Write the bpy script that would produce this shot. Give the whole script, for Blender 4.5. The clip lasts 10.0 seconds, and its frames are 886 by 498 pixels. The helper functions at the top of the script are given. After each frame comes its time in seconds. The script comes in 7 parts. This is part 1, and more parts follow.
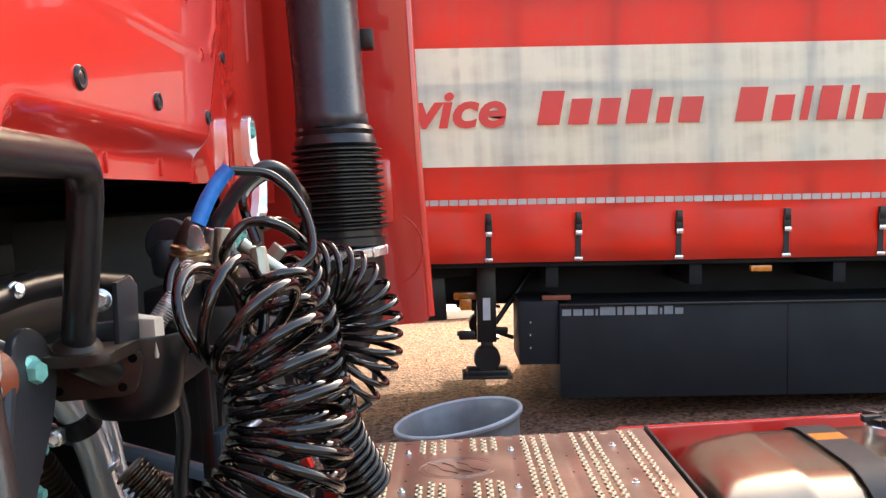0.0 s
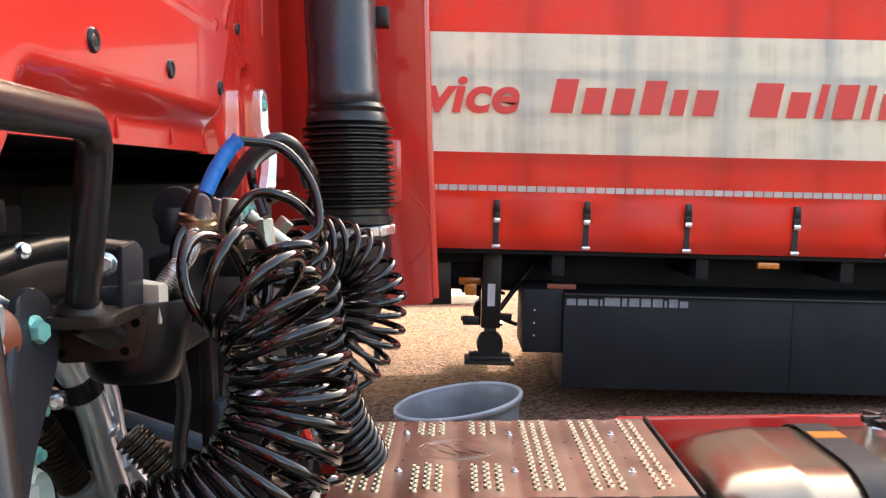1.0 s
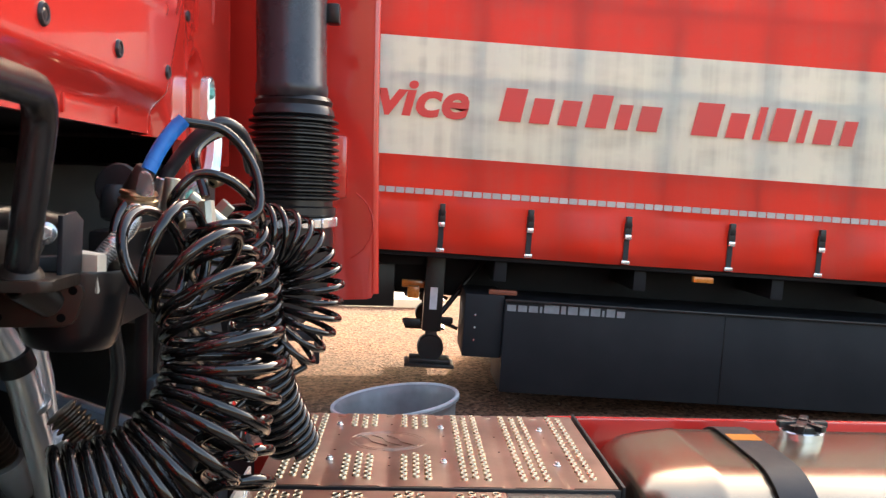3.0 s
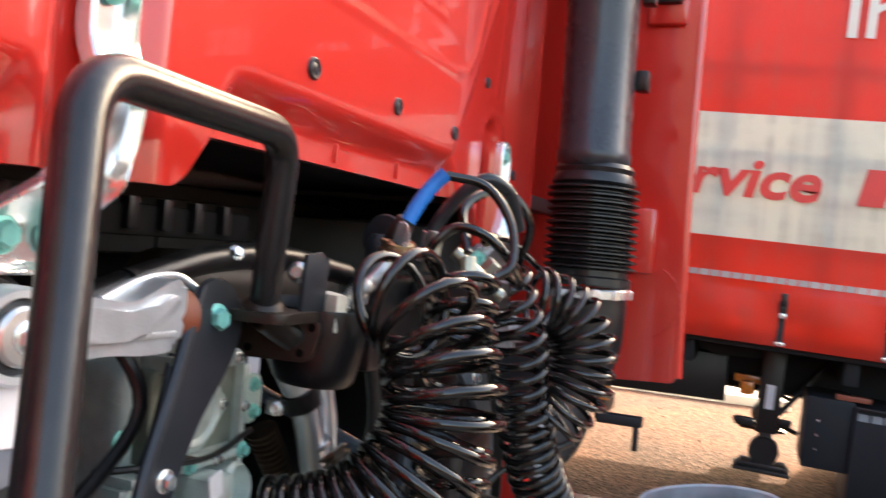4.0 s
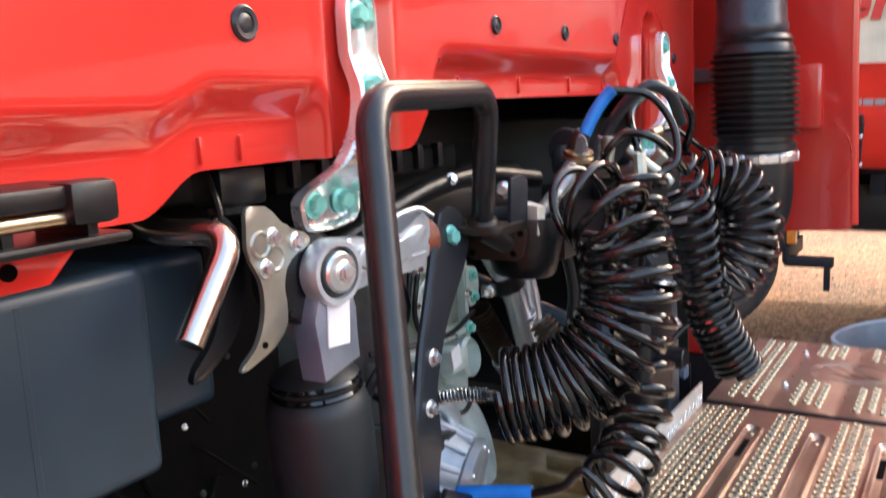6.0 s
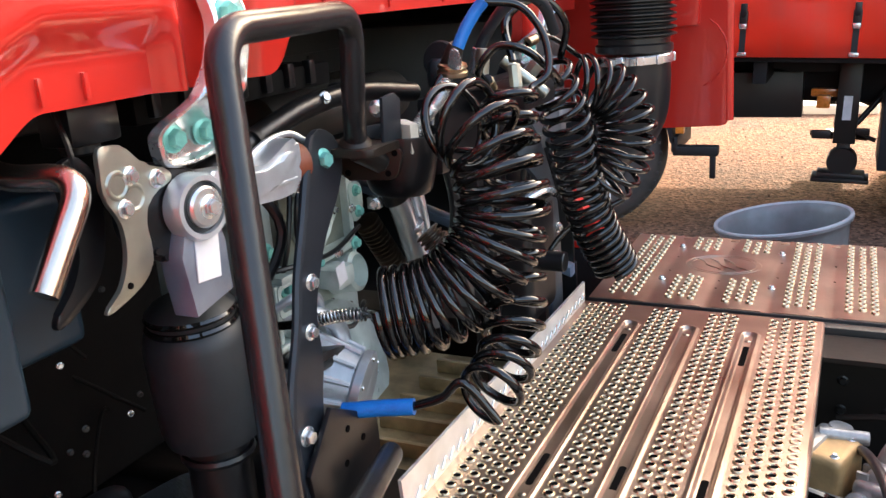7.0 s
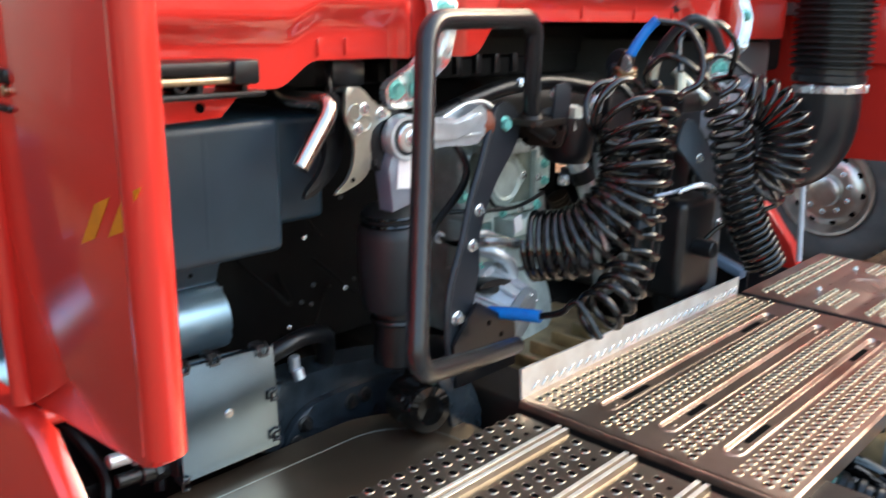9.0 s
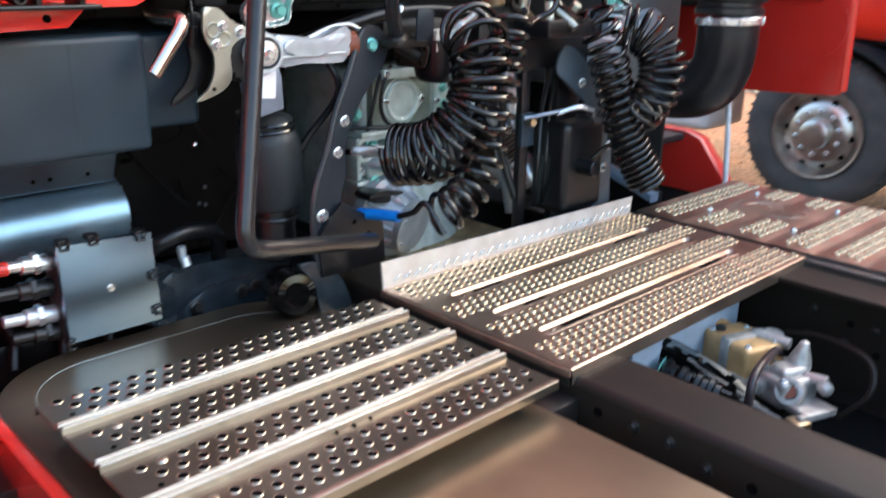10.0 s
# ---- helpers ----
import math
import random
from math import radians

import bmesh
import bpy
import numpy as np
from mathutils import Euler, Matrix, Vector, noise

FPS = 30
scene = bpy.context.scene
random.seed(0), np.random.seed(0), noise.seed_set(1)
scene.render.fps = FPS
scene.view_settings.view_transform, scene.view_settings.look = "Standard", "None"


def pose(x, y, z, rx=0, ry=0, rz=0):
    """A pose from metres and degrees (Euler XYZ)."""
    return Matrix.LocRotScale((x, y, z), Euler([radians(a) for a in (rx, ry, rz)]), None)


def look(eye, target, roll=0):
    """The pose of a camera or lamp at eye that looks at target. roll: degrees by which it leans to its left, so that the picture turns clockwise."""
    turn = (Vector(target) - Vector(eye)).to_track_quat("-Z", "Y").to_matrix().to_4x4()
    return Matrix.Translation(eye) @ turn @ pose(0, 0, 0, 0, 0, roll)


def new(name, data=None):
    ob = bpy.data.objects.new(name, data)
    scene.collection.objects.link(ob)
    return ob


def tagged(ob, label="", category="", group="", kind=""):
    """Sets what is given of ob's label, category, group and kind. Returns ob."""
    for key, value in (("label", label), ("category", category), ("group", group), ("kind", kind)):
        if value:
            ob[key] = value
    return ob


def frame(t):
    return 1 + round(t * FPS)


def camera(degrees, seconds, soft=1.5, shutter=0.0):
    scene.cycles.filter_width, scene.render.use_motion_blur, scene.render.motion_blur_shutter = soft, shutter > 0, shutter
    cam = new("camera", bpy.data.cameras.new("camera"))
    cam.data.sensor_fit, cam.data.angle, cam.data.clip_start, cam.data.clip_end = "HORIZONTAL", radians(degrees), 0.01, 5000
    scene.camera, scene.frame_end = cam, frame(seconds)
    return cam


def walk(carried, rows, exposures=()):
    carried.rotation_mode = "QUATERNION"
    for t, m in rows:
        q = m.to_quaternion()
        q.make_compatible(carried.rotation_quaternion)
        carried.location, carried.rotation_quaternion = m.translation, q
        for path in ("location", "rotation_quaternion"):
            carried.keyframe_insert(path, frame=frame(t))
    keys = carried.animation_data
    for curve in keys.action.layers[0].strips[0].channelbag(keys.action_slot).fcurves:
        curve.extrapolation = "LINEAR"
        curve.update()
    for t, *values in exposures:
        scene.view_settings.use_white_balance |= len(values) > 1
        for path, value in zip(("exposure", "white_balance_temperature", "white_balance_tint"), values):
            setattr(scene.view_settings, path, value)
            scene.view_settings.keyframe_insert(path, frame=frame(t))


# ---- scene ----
cam = camera(54.5, 10.0, soft=1.35, shutter=0.36)
PATH = [
    (0, (0.262, -0.684, 1.505), (0.241, 1.312, 1.372), -3.4),
    (0.5, (0.27, -0.688, 1.5), (0.247, 1.306, 1.346), -2.1),
    (1, (0.263, -0.683, 1.498), (0.224, 1.309, 1.331), -1.0),
    (1.5, (0.264, -0.681, 1.497), (0.266, 1.312, 1.339), -2.0),
    (2, (0.274, -0.688, 1.492), (0.319, 1.306, 1.34), -2.2),
    (2.2, (0.28, -0.693, 1.491), (0.342, 1.3, 1.347), -1.7),
    (3.3, (0.278, -0.749, 1.476), (0.296, 1.245, 1.322), 4.1),
    (3.5, (0.311, -0.759, 1.476), (0.124, 1.23, 1.381), 5.5),
    (4, (0.384, -0.648, 1.455), (-0.32, 1.223, 1.451), 4.8),
    (4.5, (0.376, -0.664, 1.486), (-0.542, 1.112, 1.538), 7.1),
    (5, (0.366, -0.774, 1.496), (-0.568, 0.994, 1.522), 8.7),
    (5.5, (0.384, -0.838, 1.513), (-0.581, 0.914, 1.507), 3.9),
    (6, (0.466, -0.883, 1.533), (-0.581, 0.79, 1.21), -2.9),
    (6.1, (0.483, -0.881, 1.538), (-0.573, 0.776, 1.164), -3.7),
    (6.2, (0.469, -0.872, 1.545), (-0.524, 0.81, 1.115), -3.4),
    (7.3, (0.527, -0.857, 1.567), (-0.313, 0.851, 0.953), -4.3),
    (7.5, (0.539, -0.85, 1.553), (-0.323, 0.833, 0.904), -4.8),
    (8, (0.574, -0.895, 1.544), (-0.574, 0.627, 0.939), -5.9),
    (8.1, (0.611, -0.92, 1.538), (-0.607, 0.558, 0.962), -6.9),
    (8.5, (0.716, -1.041, 1.506), (-0.613, 0.323, 0.893), -1.9),
    (8.7, (0.786, -1.089, 1.529), (-0.566, 0.243, 0.897), 0.5),
    (9, (0.851, -1.118, 1.552), (-0.469, 0.29, 1.027), 0.8),
    (9.3, (0.926, -1.098, 1.581), (-0.345, 0.368, 1.094), 1.3),
    (9.5, (1.013, -1.08, 1.578), (-0.267, 0.372, 1.072), 1.1),
    (9.7, (1.104, -1.068, 1.551), (-0.137, 0.396, 0.987), 2.3),
    (9.9, (1.208, -1.044, 1.538), (-0.115, 0.327, 0.931), 2.1),
    (10, (1.248, -1.032, 1.528), (-0.121, 0.28, 0.892), 0.8),
]
EXPOSE = [(0.0, 3.0, 7250, 10), (1.0, 2.98, 7250, 10), (2.0, 3.1, 7150, 10), (3.5, 2.85, 7350, 10), (4.5, 3.08, 6900, 10), (5.5, 3.1, 6700, 10), (6.0, 3.05, 6800, 10), (7.5, 2.97, 7000, 8), (8.5, 2.92, 6600, 4), (9.0, 2.95, 6550, 3), (9.5, 3.0, 6450, 3), (10.0, 3.0, 6300, 4)]
walk(cam, [(t, look(eye, target, roll)) for t, eye, target, roll in PATH], EXPOSE)

# ---- world and light ----
SUN_EL, SUN_AZ = 21.0, 14.0          # degrees; the sun stands behind the trailer
world = bpy.data.worlds.new("sky")
scene.world = world
world.use_nodes = True
wn = world.node_tree.nodes
sky = wn.new("ShaderNodeTexSky")
sky.sky_type = "NISHITA"
sky.sun_disc = False
sky.sun_elevation = radians(SUN_EL)
sky.sun_rotation = radians(SUN_AZ)
sky.air_density, sky.dust_density, sky.ozone_density = 1.0, 5.0, 1.0
wn["Background"].inputs[1].default_value = 0.15
world.node_tree.links.new(sky.outputs[0], wn["Background"].inputs[0])
sun_data = bpy.data.lights.new("sun", "SUN")
sun_data.energy, sun_data.angle, sun_data.color = 1.9, radians(0.6), (1.0, 0.82, 0.66)
sun = new("sun", sun_data)
sx = math.sin(radians(SUN_AZ)) * math.cos(radians(SUN_EL))
sy = math.cos(radians(SUN_AZ)) * math.cos(radians(SUN_EL))
sun.matrix_world = look((sx * 30, sy * 30, math.sin(radians(SUN_EL)) * 30), (0, 0, 0))

# ---- materials ----


def mat(name, col, rough=0.5, metal=0.0, col2=None, scale=25.0, fine=220.0, bump=0.06, coat=0.0, rvar=0.12, contrast=(0.35, 0.7), spec=0.5, rand=0.0):
    """A painted, moulded or metal surface: two scales of noise in colour, gloss and relief."""
    m = bpy.data.materials.new(name)
    m.use_nodes = True
    nt = m.node_tree
    b = nt.nodes["Principled BSDF"]
    co = nt.nodes.new("ShaderNodeTexCoord")
    big, small = nt.nodes.new("ShaderNodeTexNoise"), nt.nodes.new("ShaderNodeTexNoise")
    big.inputs["Scale"].default_value, big.inputs["Detail"].default_value = scale, 5.0
    small.inputs["Scale"].default_value, small.inputs["Detail"].default_value = fine, 3.0
    for n in (big, small):
        nt.links.new(co.outputs["Object"], n.inputs["Vector"])
    ramp = nt.nodes.new("ShaderNodeValToRGB")
    c2 = col2 or tuple(c * 0.78 for c in col)
    ramp.color_ramp.elements[0].position, ramp.color_ramp.elements[1].position = contrast
    ramp.color_ramp.elements[0].color, ramp.color_ramp.elements[1].color = (*c2, 1), (*col, 1)
    nt.links.new(big.outputs["Fac"], ramp.inputs["Fac"])
    src = ramp.outputs["Color"]
    if rand:
        info, hsv = nt.nodes.new("ShaderNodeObjectInfo"), nt.nodes.new("ShaderNodeHueSaturation")
        mr = nt.nodes.new("ShaderNodeMapRange")
        mr.inputs["To Min"].default_value, mr.inputs["To Max"].default_value = 1 - rand, 1 + rand
        nt.links.new(info.outputs["Random"], mr.inputs["Value"])
        nt.links.new(mr.outputs["Result"], hsv.inputs["Value"])
        nt.links.new(src, hsv.inputs["Color"])
        src = hsv.outputs["Color"]
    nt.links.new(src, b.inputs["Base Color"])
    rr = nt.nodes.new("ShaderNodeMapRange")
    rr.inputs["To Min"].default_value, rr.inputs["To Max"].default_value = max(0.02, rough - rvar), min(1.0, rough + rvar)
    mix = nt.nodes.new("ShaderNodeMath")
    mix.operation = "MULTIPLY_ADD"
    mix.inputs[1].default_value, mix.inputs[2].default_value = 0.4, 0.3
    nt.links.new(small.outputs["Fac"], mix.inputs[0])
    avg = nt.nodes.new("ShaderNodeMath")
    avg.operation = "ADD"
    nt.links.new(big.outputs["Fac"], avg.inputs[0])
    nt.links.new(mix.outputs[0], avg.inputs[1])
    rr.inputs["From Max"].default_value = 1.5
    nt.links.new(avg.outputs[0], rr.inputs["Value"])
    nt.links.new(rr.outputs["Result"], b.inputs["Roughness"])
    b.inputs["Metallic"].default_value = metal
    b.inputs["Specular IOR Level"].default_value = spec
    b.inputs["Coat Weight"].default_value = coat
    b.inputs["Coat Roughness"].default_value = 0.03
    if bump:
        bp = nt.nodes.new("ShaderNodeBump")
        bp.inputs["Strength"].default_value, bp.inputs["Distance"].default_value = bump, 0.004
        nt.links.new(avg.outputs[0], bp.inputs["Height"])
        nt.links.new(bp.outputs["Normal"], b.inputs["Normal"])
    return m


RED = mat("red gloss paint", (0.72, 0.036, 0.026), 0.18, 0, (0.66, 0.031, 0.022), 3, 60, 0.0, 0.8, 0.06)
RED_DULL = mat("dusty red paint", (0.62, 0.022, 0.016), 0.3, 0, (0.5, 0.03, 0.022), 9, 120, 0.02, 0.35, 0.1)
BLACK = mat("black satin plastic", (0.009, 0.009, 0.010), 0.3, 0, (0.005, 0.005, 0.006), 30, 300, 0.05)
BLACK_MATT = mat("black rough plastic", (0.012, 0.012, 0.014), 0.5, 0, (0.008, 0.008, 0.009), 40, 500, 0.15)
HOSE = mat("black shiny hose", (0.004, 0.0036, 0.0034), 0.05, 0, (0.006, 0.005, 0.0045), 60, 400, 0.0, 0.0, 0.015, (0.35, 0.7), 0.65)
HANDLE = mat("grey powder coat tube", (0.020, 0.019, 0.020), 0.23, 0, (0.015, 0.0145, 0.0155), 40, 900, 0.12, 0.0, 0.06)
FRAMEBLACK = mat("dusty black chassis paint", (0.011, 0.0105, 0.0105), 0.33, 0, (0.017, 0.0145, 0.013), 7, 160, 0.1, 0.0, 0.15, (0.3, 0.75))
RAILBLACK = mat("brownish black rail paint", (0.012, 0.0095, 0.008), 0.42, 0, (0.021, 0.015, 0.011), 6, 130, 0.12, 0.0, 0.14, (0.3, 0.75), 0.25)
RUBBER = mat("black rubber", (0.010, 0.0135, 0.016), 0.48, 0, (0.016, 0.020, 0.023), 20, 260, 0.1)
TANK_PLASTIC = mat("dark blue grey plastic", (0.020, 0.040, 0.058), 0.36, 0, (0.015, 0.031, 0.046), 12, 700, 0.06)
ZINC = mat("bright zinc steel", (0.80, 0.82, 0.81), 0.24, 0.86, (0.76, 0.78, 0.78), 7, 60, 0.0, 0, 0.07)
ZINC_YELLOW = mat("olive zinc steel", (0.54, 0.54, 0.46), 0.34, 0.9, (0.44, 0.44, 0.37), 26, 200, 0.05)
CAST = mat("cast aluminium", (0.72, 0.77, 0.82), 0.34, 0.72, (0.54, 0.585, 0.63), 22, 380, 0.15)
CAST_GREEN = mat("grey green casting", (0.66, 0.74, 0.70), 0.38, 0.35, (0.44, 0.51, 0.475), 22, 300, 0.35, 0, 0.14, (0.3, 0.65))
TEAL = mat("teal coated bolt", (0.24, 0.68, 0.60), 0.32, 0.25, (0.18, 0.52, 0.46), 90, 500, 0.05)
STEEL = mat("steel pipe", (0.92, 0.94, 0.97), 0.22, 0.7, (0.80, 0.81, 0.82), 9, 60, 0.0, 0, 0.03)
COPPERY = mat("polished pipe", (0.8, 0.68, 0.58), 0.2, 1, (0.7, 0.58, 0.48), 25, 300, 0.05)
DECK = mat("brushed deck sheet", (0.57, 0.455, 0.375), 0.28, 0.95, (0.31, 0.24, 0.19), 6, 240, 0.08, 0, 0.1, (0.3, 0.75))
DECK_NEAR = mat("darker aluminium sheet", (0.43, 0.375, 0.305), 0.28, 0.95, (0.25, 0.21, 0.17), 7, 260, 0.08, 0, 0.1, (0.3, 0.75))
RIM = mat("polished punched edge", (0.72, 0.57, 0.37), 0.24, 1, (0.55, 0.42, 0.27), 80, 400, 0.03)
RIM_NEAR = mat("darker punched edge", (0.56, 0.49, 0.38), 0.28, 0.95, (0.38, 0.32, 0.25), 80, 400, 0.03)
# near-black faces on closed sheets, with the shade of an open hole as colour
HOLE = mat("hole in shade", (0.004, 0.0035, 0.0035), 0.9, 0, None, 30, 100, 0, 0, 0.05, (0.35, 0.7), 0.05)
# near-black: deep shade under and behind the cab is put into this colour
SHADE_BLACK = mat("near black for deep shade", (0.005, 0.0045, 0.0045), 0.7, 0, (0.008, 0.007, 0.006), 12, 150, 0.1, 0, 0.1, (0.35, 0.7), 0.15)
BELLOWS = mat("shiny black rubber", (0.010, 0.010, 0.011), 0.27, 0, (0.015, 0.015, 0.016), 20, 200, 0.03)
PLUG = mat("grey rubber plug", (0.024, 0.028, 0.033), 0.27, 0, (0.018, 0.022, 0.026), 60, 300, 0.03)
ALU_FAR = mat("polished tank aluminium", (0.46, 0.375, 0.275), 0.22, 0.95, (0.38, 0.305, 0.22), 5, 60, 0.006, 0, 0.05)
# brownish and matter than ALU_FAR, and darkened for the shade below the deck
ALU = mat("brownish tank aluminium with deck shade", (0.335, 0.265, 0.19), 0.36, 0.95, (0.245, 0.195, 0.14), 5, 60, 0.012, 0, 0.06)
BLUE = mat("blue sleeve", (0.008, 0.24, 0.72), 0.35, 0, (0.006, 0.17, 0.6), 40, 300, 0.05)
WHITE = mat("white label", (0.82, 0.82, 0.84), 0.45, 0, (0.72, 0.72, 0.75), 40, 300, 0.02)
YELLOW = mat("yellow film", (0.84, 0.26, 0.010), 0.35, 0, None, 30, 300, 0.02)
ORANGE = mat("orange lens", (0.75, 0.22, 0.03), 0.25, 0, None, 60, 300, 0.02, 0.5)
BRASS = mat("brass fitting", (0.62, 0.5, 0.34), 0.3, 1, (0.5, 0.36, 0.22), 60, 300, 0.05)
COPPER_PART = mat("orange brown rubber bush", (0.26, 0.06, 0.025), 0.5, 0, None, 60, 300, 0.05)
BUCKET = mat("grey blue tub plastic", (0.21, 0.222, 0.228), 0.38, 0, (0.12, 0.128, 0.132), 8, 140, 0.1)
TYRE = mat("dusty tyre rubber", (0.05, 0.047, 0.043), 0.8, 0, (0.085, 0.075, 0.066), 8, 160, 0.2)
WHEELRIM = mat("brushed wheel aluminium", (0.66, 0.62, 0.56), 0.32, 1, (0.48, 0.43, 0.38), 12, 160, 0.1)
BOXBLACK = mat("dusty black sheet", (0.009, 0.010, 0.012), 0.5, 0, (0.015, 0.016, 0.018), 3, 90, 0.05, 0, 0.1, (0.35, 0.7), 0.22)
PALE = mat("pale plaster", (0.7, 0.67, 0.62), 0.9, 0, (0.55, 0.53, 0.5), 0.6, 9, 0.1)
GREYTEXT = mat("light grey lettering", (0.22, 0.23, 0.24), 0.5, 0, None, 30, 200, 0)
CREAM = mat("cream lettering", (0.78, 0.72, 0.6), 0.5, 0, (0.7, 0.62, 0.5), 4, 90, 0)


def curtain_mat(name, col, col2, grime):
    """Tarpaulin: fine weave, soft vertical streaks of grime and scuffs."""
    m = mat(name, col, 0.38, 0, col2, 1.3, 40, 0.0, 0.0, 0.08, (0.3, 0.75))
    nt = m.node_tree
    b = nt.nodes["Principled BSDF"]
    co = nt.nodes["Texture Coordinate"]
    mp = nt.nodes.new("ShaderNodeMapping")
    mp.inputs["Scale"].default_value = (11.0, 1.0, 0.5)
    nt.links.new(co.outputs["Object"], mp.inputs["Vector"])
    st = nt.nodes.new("ShaderNodeTexNoise")
    st.inputs["Scale"].default_value, st.inputs["Detail"].default_value = 1.6, 6
    nt.links.new(mp.outputs["Vector"], st.inputs["Vector"])
    mp2 = nt.nodes.new("ShaderNodeMapping")
    mp2.inputs["Scale"].default_value = (1.6, 1.0, 5.0)
    nt.links.new(co.outputs["Object"], mp2.inputs["Vector"])
    st2 = nt.nodes.new("ShaderNodeTexNoise")
    st2.inputs["Scale"].default_value, st2.inputs["Detail"].default_value = 1.7, 5
    nt.links.new(mp2.outputs["Vector"], st2.inputs["Vector"])
    mul = nt.nodes.new("ShaderNodeMath")
    mul.operation = "MULTIPLY"
    nt.links.new(st.outputs["Fac"], mul.inputs[0])
    nt.links.new(st2.outputs["Fac"], mul.inputs[1])
    rp = nt.nodes.new("ShaderNodeValToRGB")
    rp.color_ramp.elements[0].position, rp.color_ramp.elements[1].position = 0.2, 0.42
    rp.color_ramp.elements[0].color, rp.color_ramp.elements[1].color = (0, 0, 0, 1), (grime, grime, grime, 1)
    nt.links.new(mul.outputs[0], rp.inputs["Fac"])
    mx = nt.nodes.new("ShaderNodeMix")
    mx.data_type = "RGBA"
    mx.inputs[7].default_value = (0.16, 0.15, 0.13, 1)
    old = b.inputs["Base Color"].links[0].from_socket
    nt.links.new(rp.outputs["Color"], mx.inputs[0])
    nt.links.new(old, mx.inputs[6])
    nt.links.new(mx.outputs[2], b.inputs["Base Color"])
    tl, mixs = nt.nodes.new("ShaderNodeBsdfTranslucent"), nt.nodes.new("ShaderNodeMixShader")
    nt.links.new(mx.outputs[2], tl.inputs["Color"])
    mixs.inputs[0].default_value = 0.42
    nt.links.new(b.outputs[0], mixs.inputs[1])
    nt.links.new(tl.outputs[0], mixs.inputs[2])
    nt.links.new(mixs.outputs[0], nt.nodes["Material Output"].inputs["Surface"])
    return m


TARP_RED = curtain_mat("red tarpaulin", (0.80, 0.035, 0.014), (0.72, 0.03, 0.012), 0.12)
TARP_WHITE = curtain_mat("white tarpaulin", (0.75, 0.755, 0.65), (0.68, 0.68, 0.57), 0.30)
TARP_PALE = curtain_mat("pale roof tarpaulin", (0.82, 0.82, 0.8), (0.75, 0.75, 0.72), 0.2)


def ground_mat():
    m = mat("gravelly ground", (0.195, 0.093, 0.056), 0.95, 0, (0.112, 0.066, 0.048), 0.9, 14, 0.0, spec=0.08)
    nt = m.node_tree
    b = nt.nodes["Principled BSDF"]
    co = nt.nodes["Texture Coordinate"]
    vo = nt.nodes.new("ShaderNodeTexVoronoi")
    vo.inputs["Scale"].default_value = 42
    nt.links.new(co.outputs["Object"], vo.inputs["Vector"])
    mx = nt.nodes.new("ShaderNodeMix")
    mx.data_type, mx.blend_type = "RGBA", "OVERLAY"
    mx.inputs[0].default_value = 0.8
    old = b.inputs["Base Color"].links[0].from_socket
    nt.links.new(old, mx.inputs[6])
    bw = nt.nodes.new("ShaderNodeRGBToBW")
    nt.links.new(vo.outputs["Color"], bw.inputs["Color"])
    nt.links.new(bw.outputs["Val"], mx.inputs[7])
    nt.links.new(mx.outputs[2], b.inputs["Base Color"])
    bp = nt.nodes.new("ShaderNodeBump")
    bp.inputs["Strength"].default_value, bp.inputs["Distance"].default_value = 0.8, 0.012
    nt.links.new(vo.outputs["Distance"], bp.inputs["Height"])
    nt.links.new(bp.outputs["Normal"], b.inputs["Normal"])
    return m


GROUND = ground_mat()

# ---- building helpers ----


def finish(bm, name, material, smooth=True):
    bmesh.ops.remove_doubles(bm, verts=bm.verts, dist=1e-5)
    bmesh.ops.recalc_face_normals(bm, faces=bm.faces)
    me = bpy.data.meshes.new(name)
    bm.to_mesh(me)
    bm.free()
    for mm in material if isinstance(material, (list, tuple)) else (material,):
        me.materials.append(mm)
    if smooth:
        me.shade_smooth()
        me.set_sharp_from_angle(angle=radians(38))
    return me


def hang(ob, parent):
    """Put a part built in world places under its thing, where it is."""
    def stands(o):
        return stands(o.parent) @ o.matrix_parent_inverse @ o.matrix_basis if o.parent else o.matrix_basis.copy()
    ob.parent = parent
    ob.matrix_parent_inverse = stands(parent).inverted()
    return ob


def part(name, bm, material, parent, label=""):
    ob = new(name, finish(bm, name, material))
    hang(ob, parent)
    return tagged(ob, label)


def pieces(name, bm, material, parent, label=""):
    """Every separate piece of the bmesh becomes a part of its own."""
    bmesh.ops.remove_doubles(bm, verts=bm.verts, dist=1e-6)
    seen, out = set(), []
    for v in list(bm.verts):
        if v in seen:
            continue
        stack, group = [v], {v}
        while stack:
            w = stack.pop()
            for e in w.link_edges:
                o = e.other_vert(w)
                if o not in group:
                    group.add(o)
                    stack.append(o)
        seen |= group
        nb, tr_ = bmesh.new(), {}
        for w in group:
            tr_[w] = nb.verts.new(w.co)
        for f in {f for w in group for f in w.link_faces}:
            nb.faces.new([tr_[w] for w in f.verts]).material_index = f.material_index
        out.append(part(name, nb, material, parent, label))
    bm.free()
    return out


def thing(name, at, label, category, group="", kind=""):
    ob = new(name)
    ob.empty_display_size = 0.05
    ob.matrix_basis = Matrix.Translation(at)
    return tagged(ob, label, category, group, kind)


def solid(name, bm, material, label, category, group="", kind=""):
    ob = new(name, finish(bm, name, material))
    return tagged(ob, label, category, group, kind)


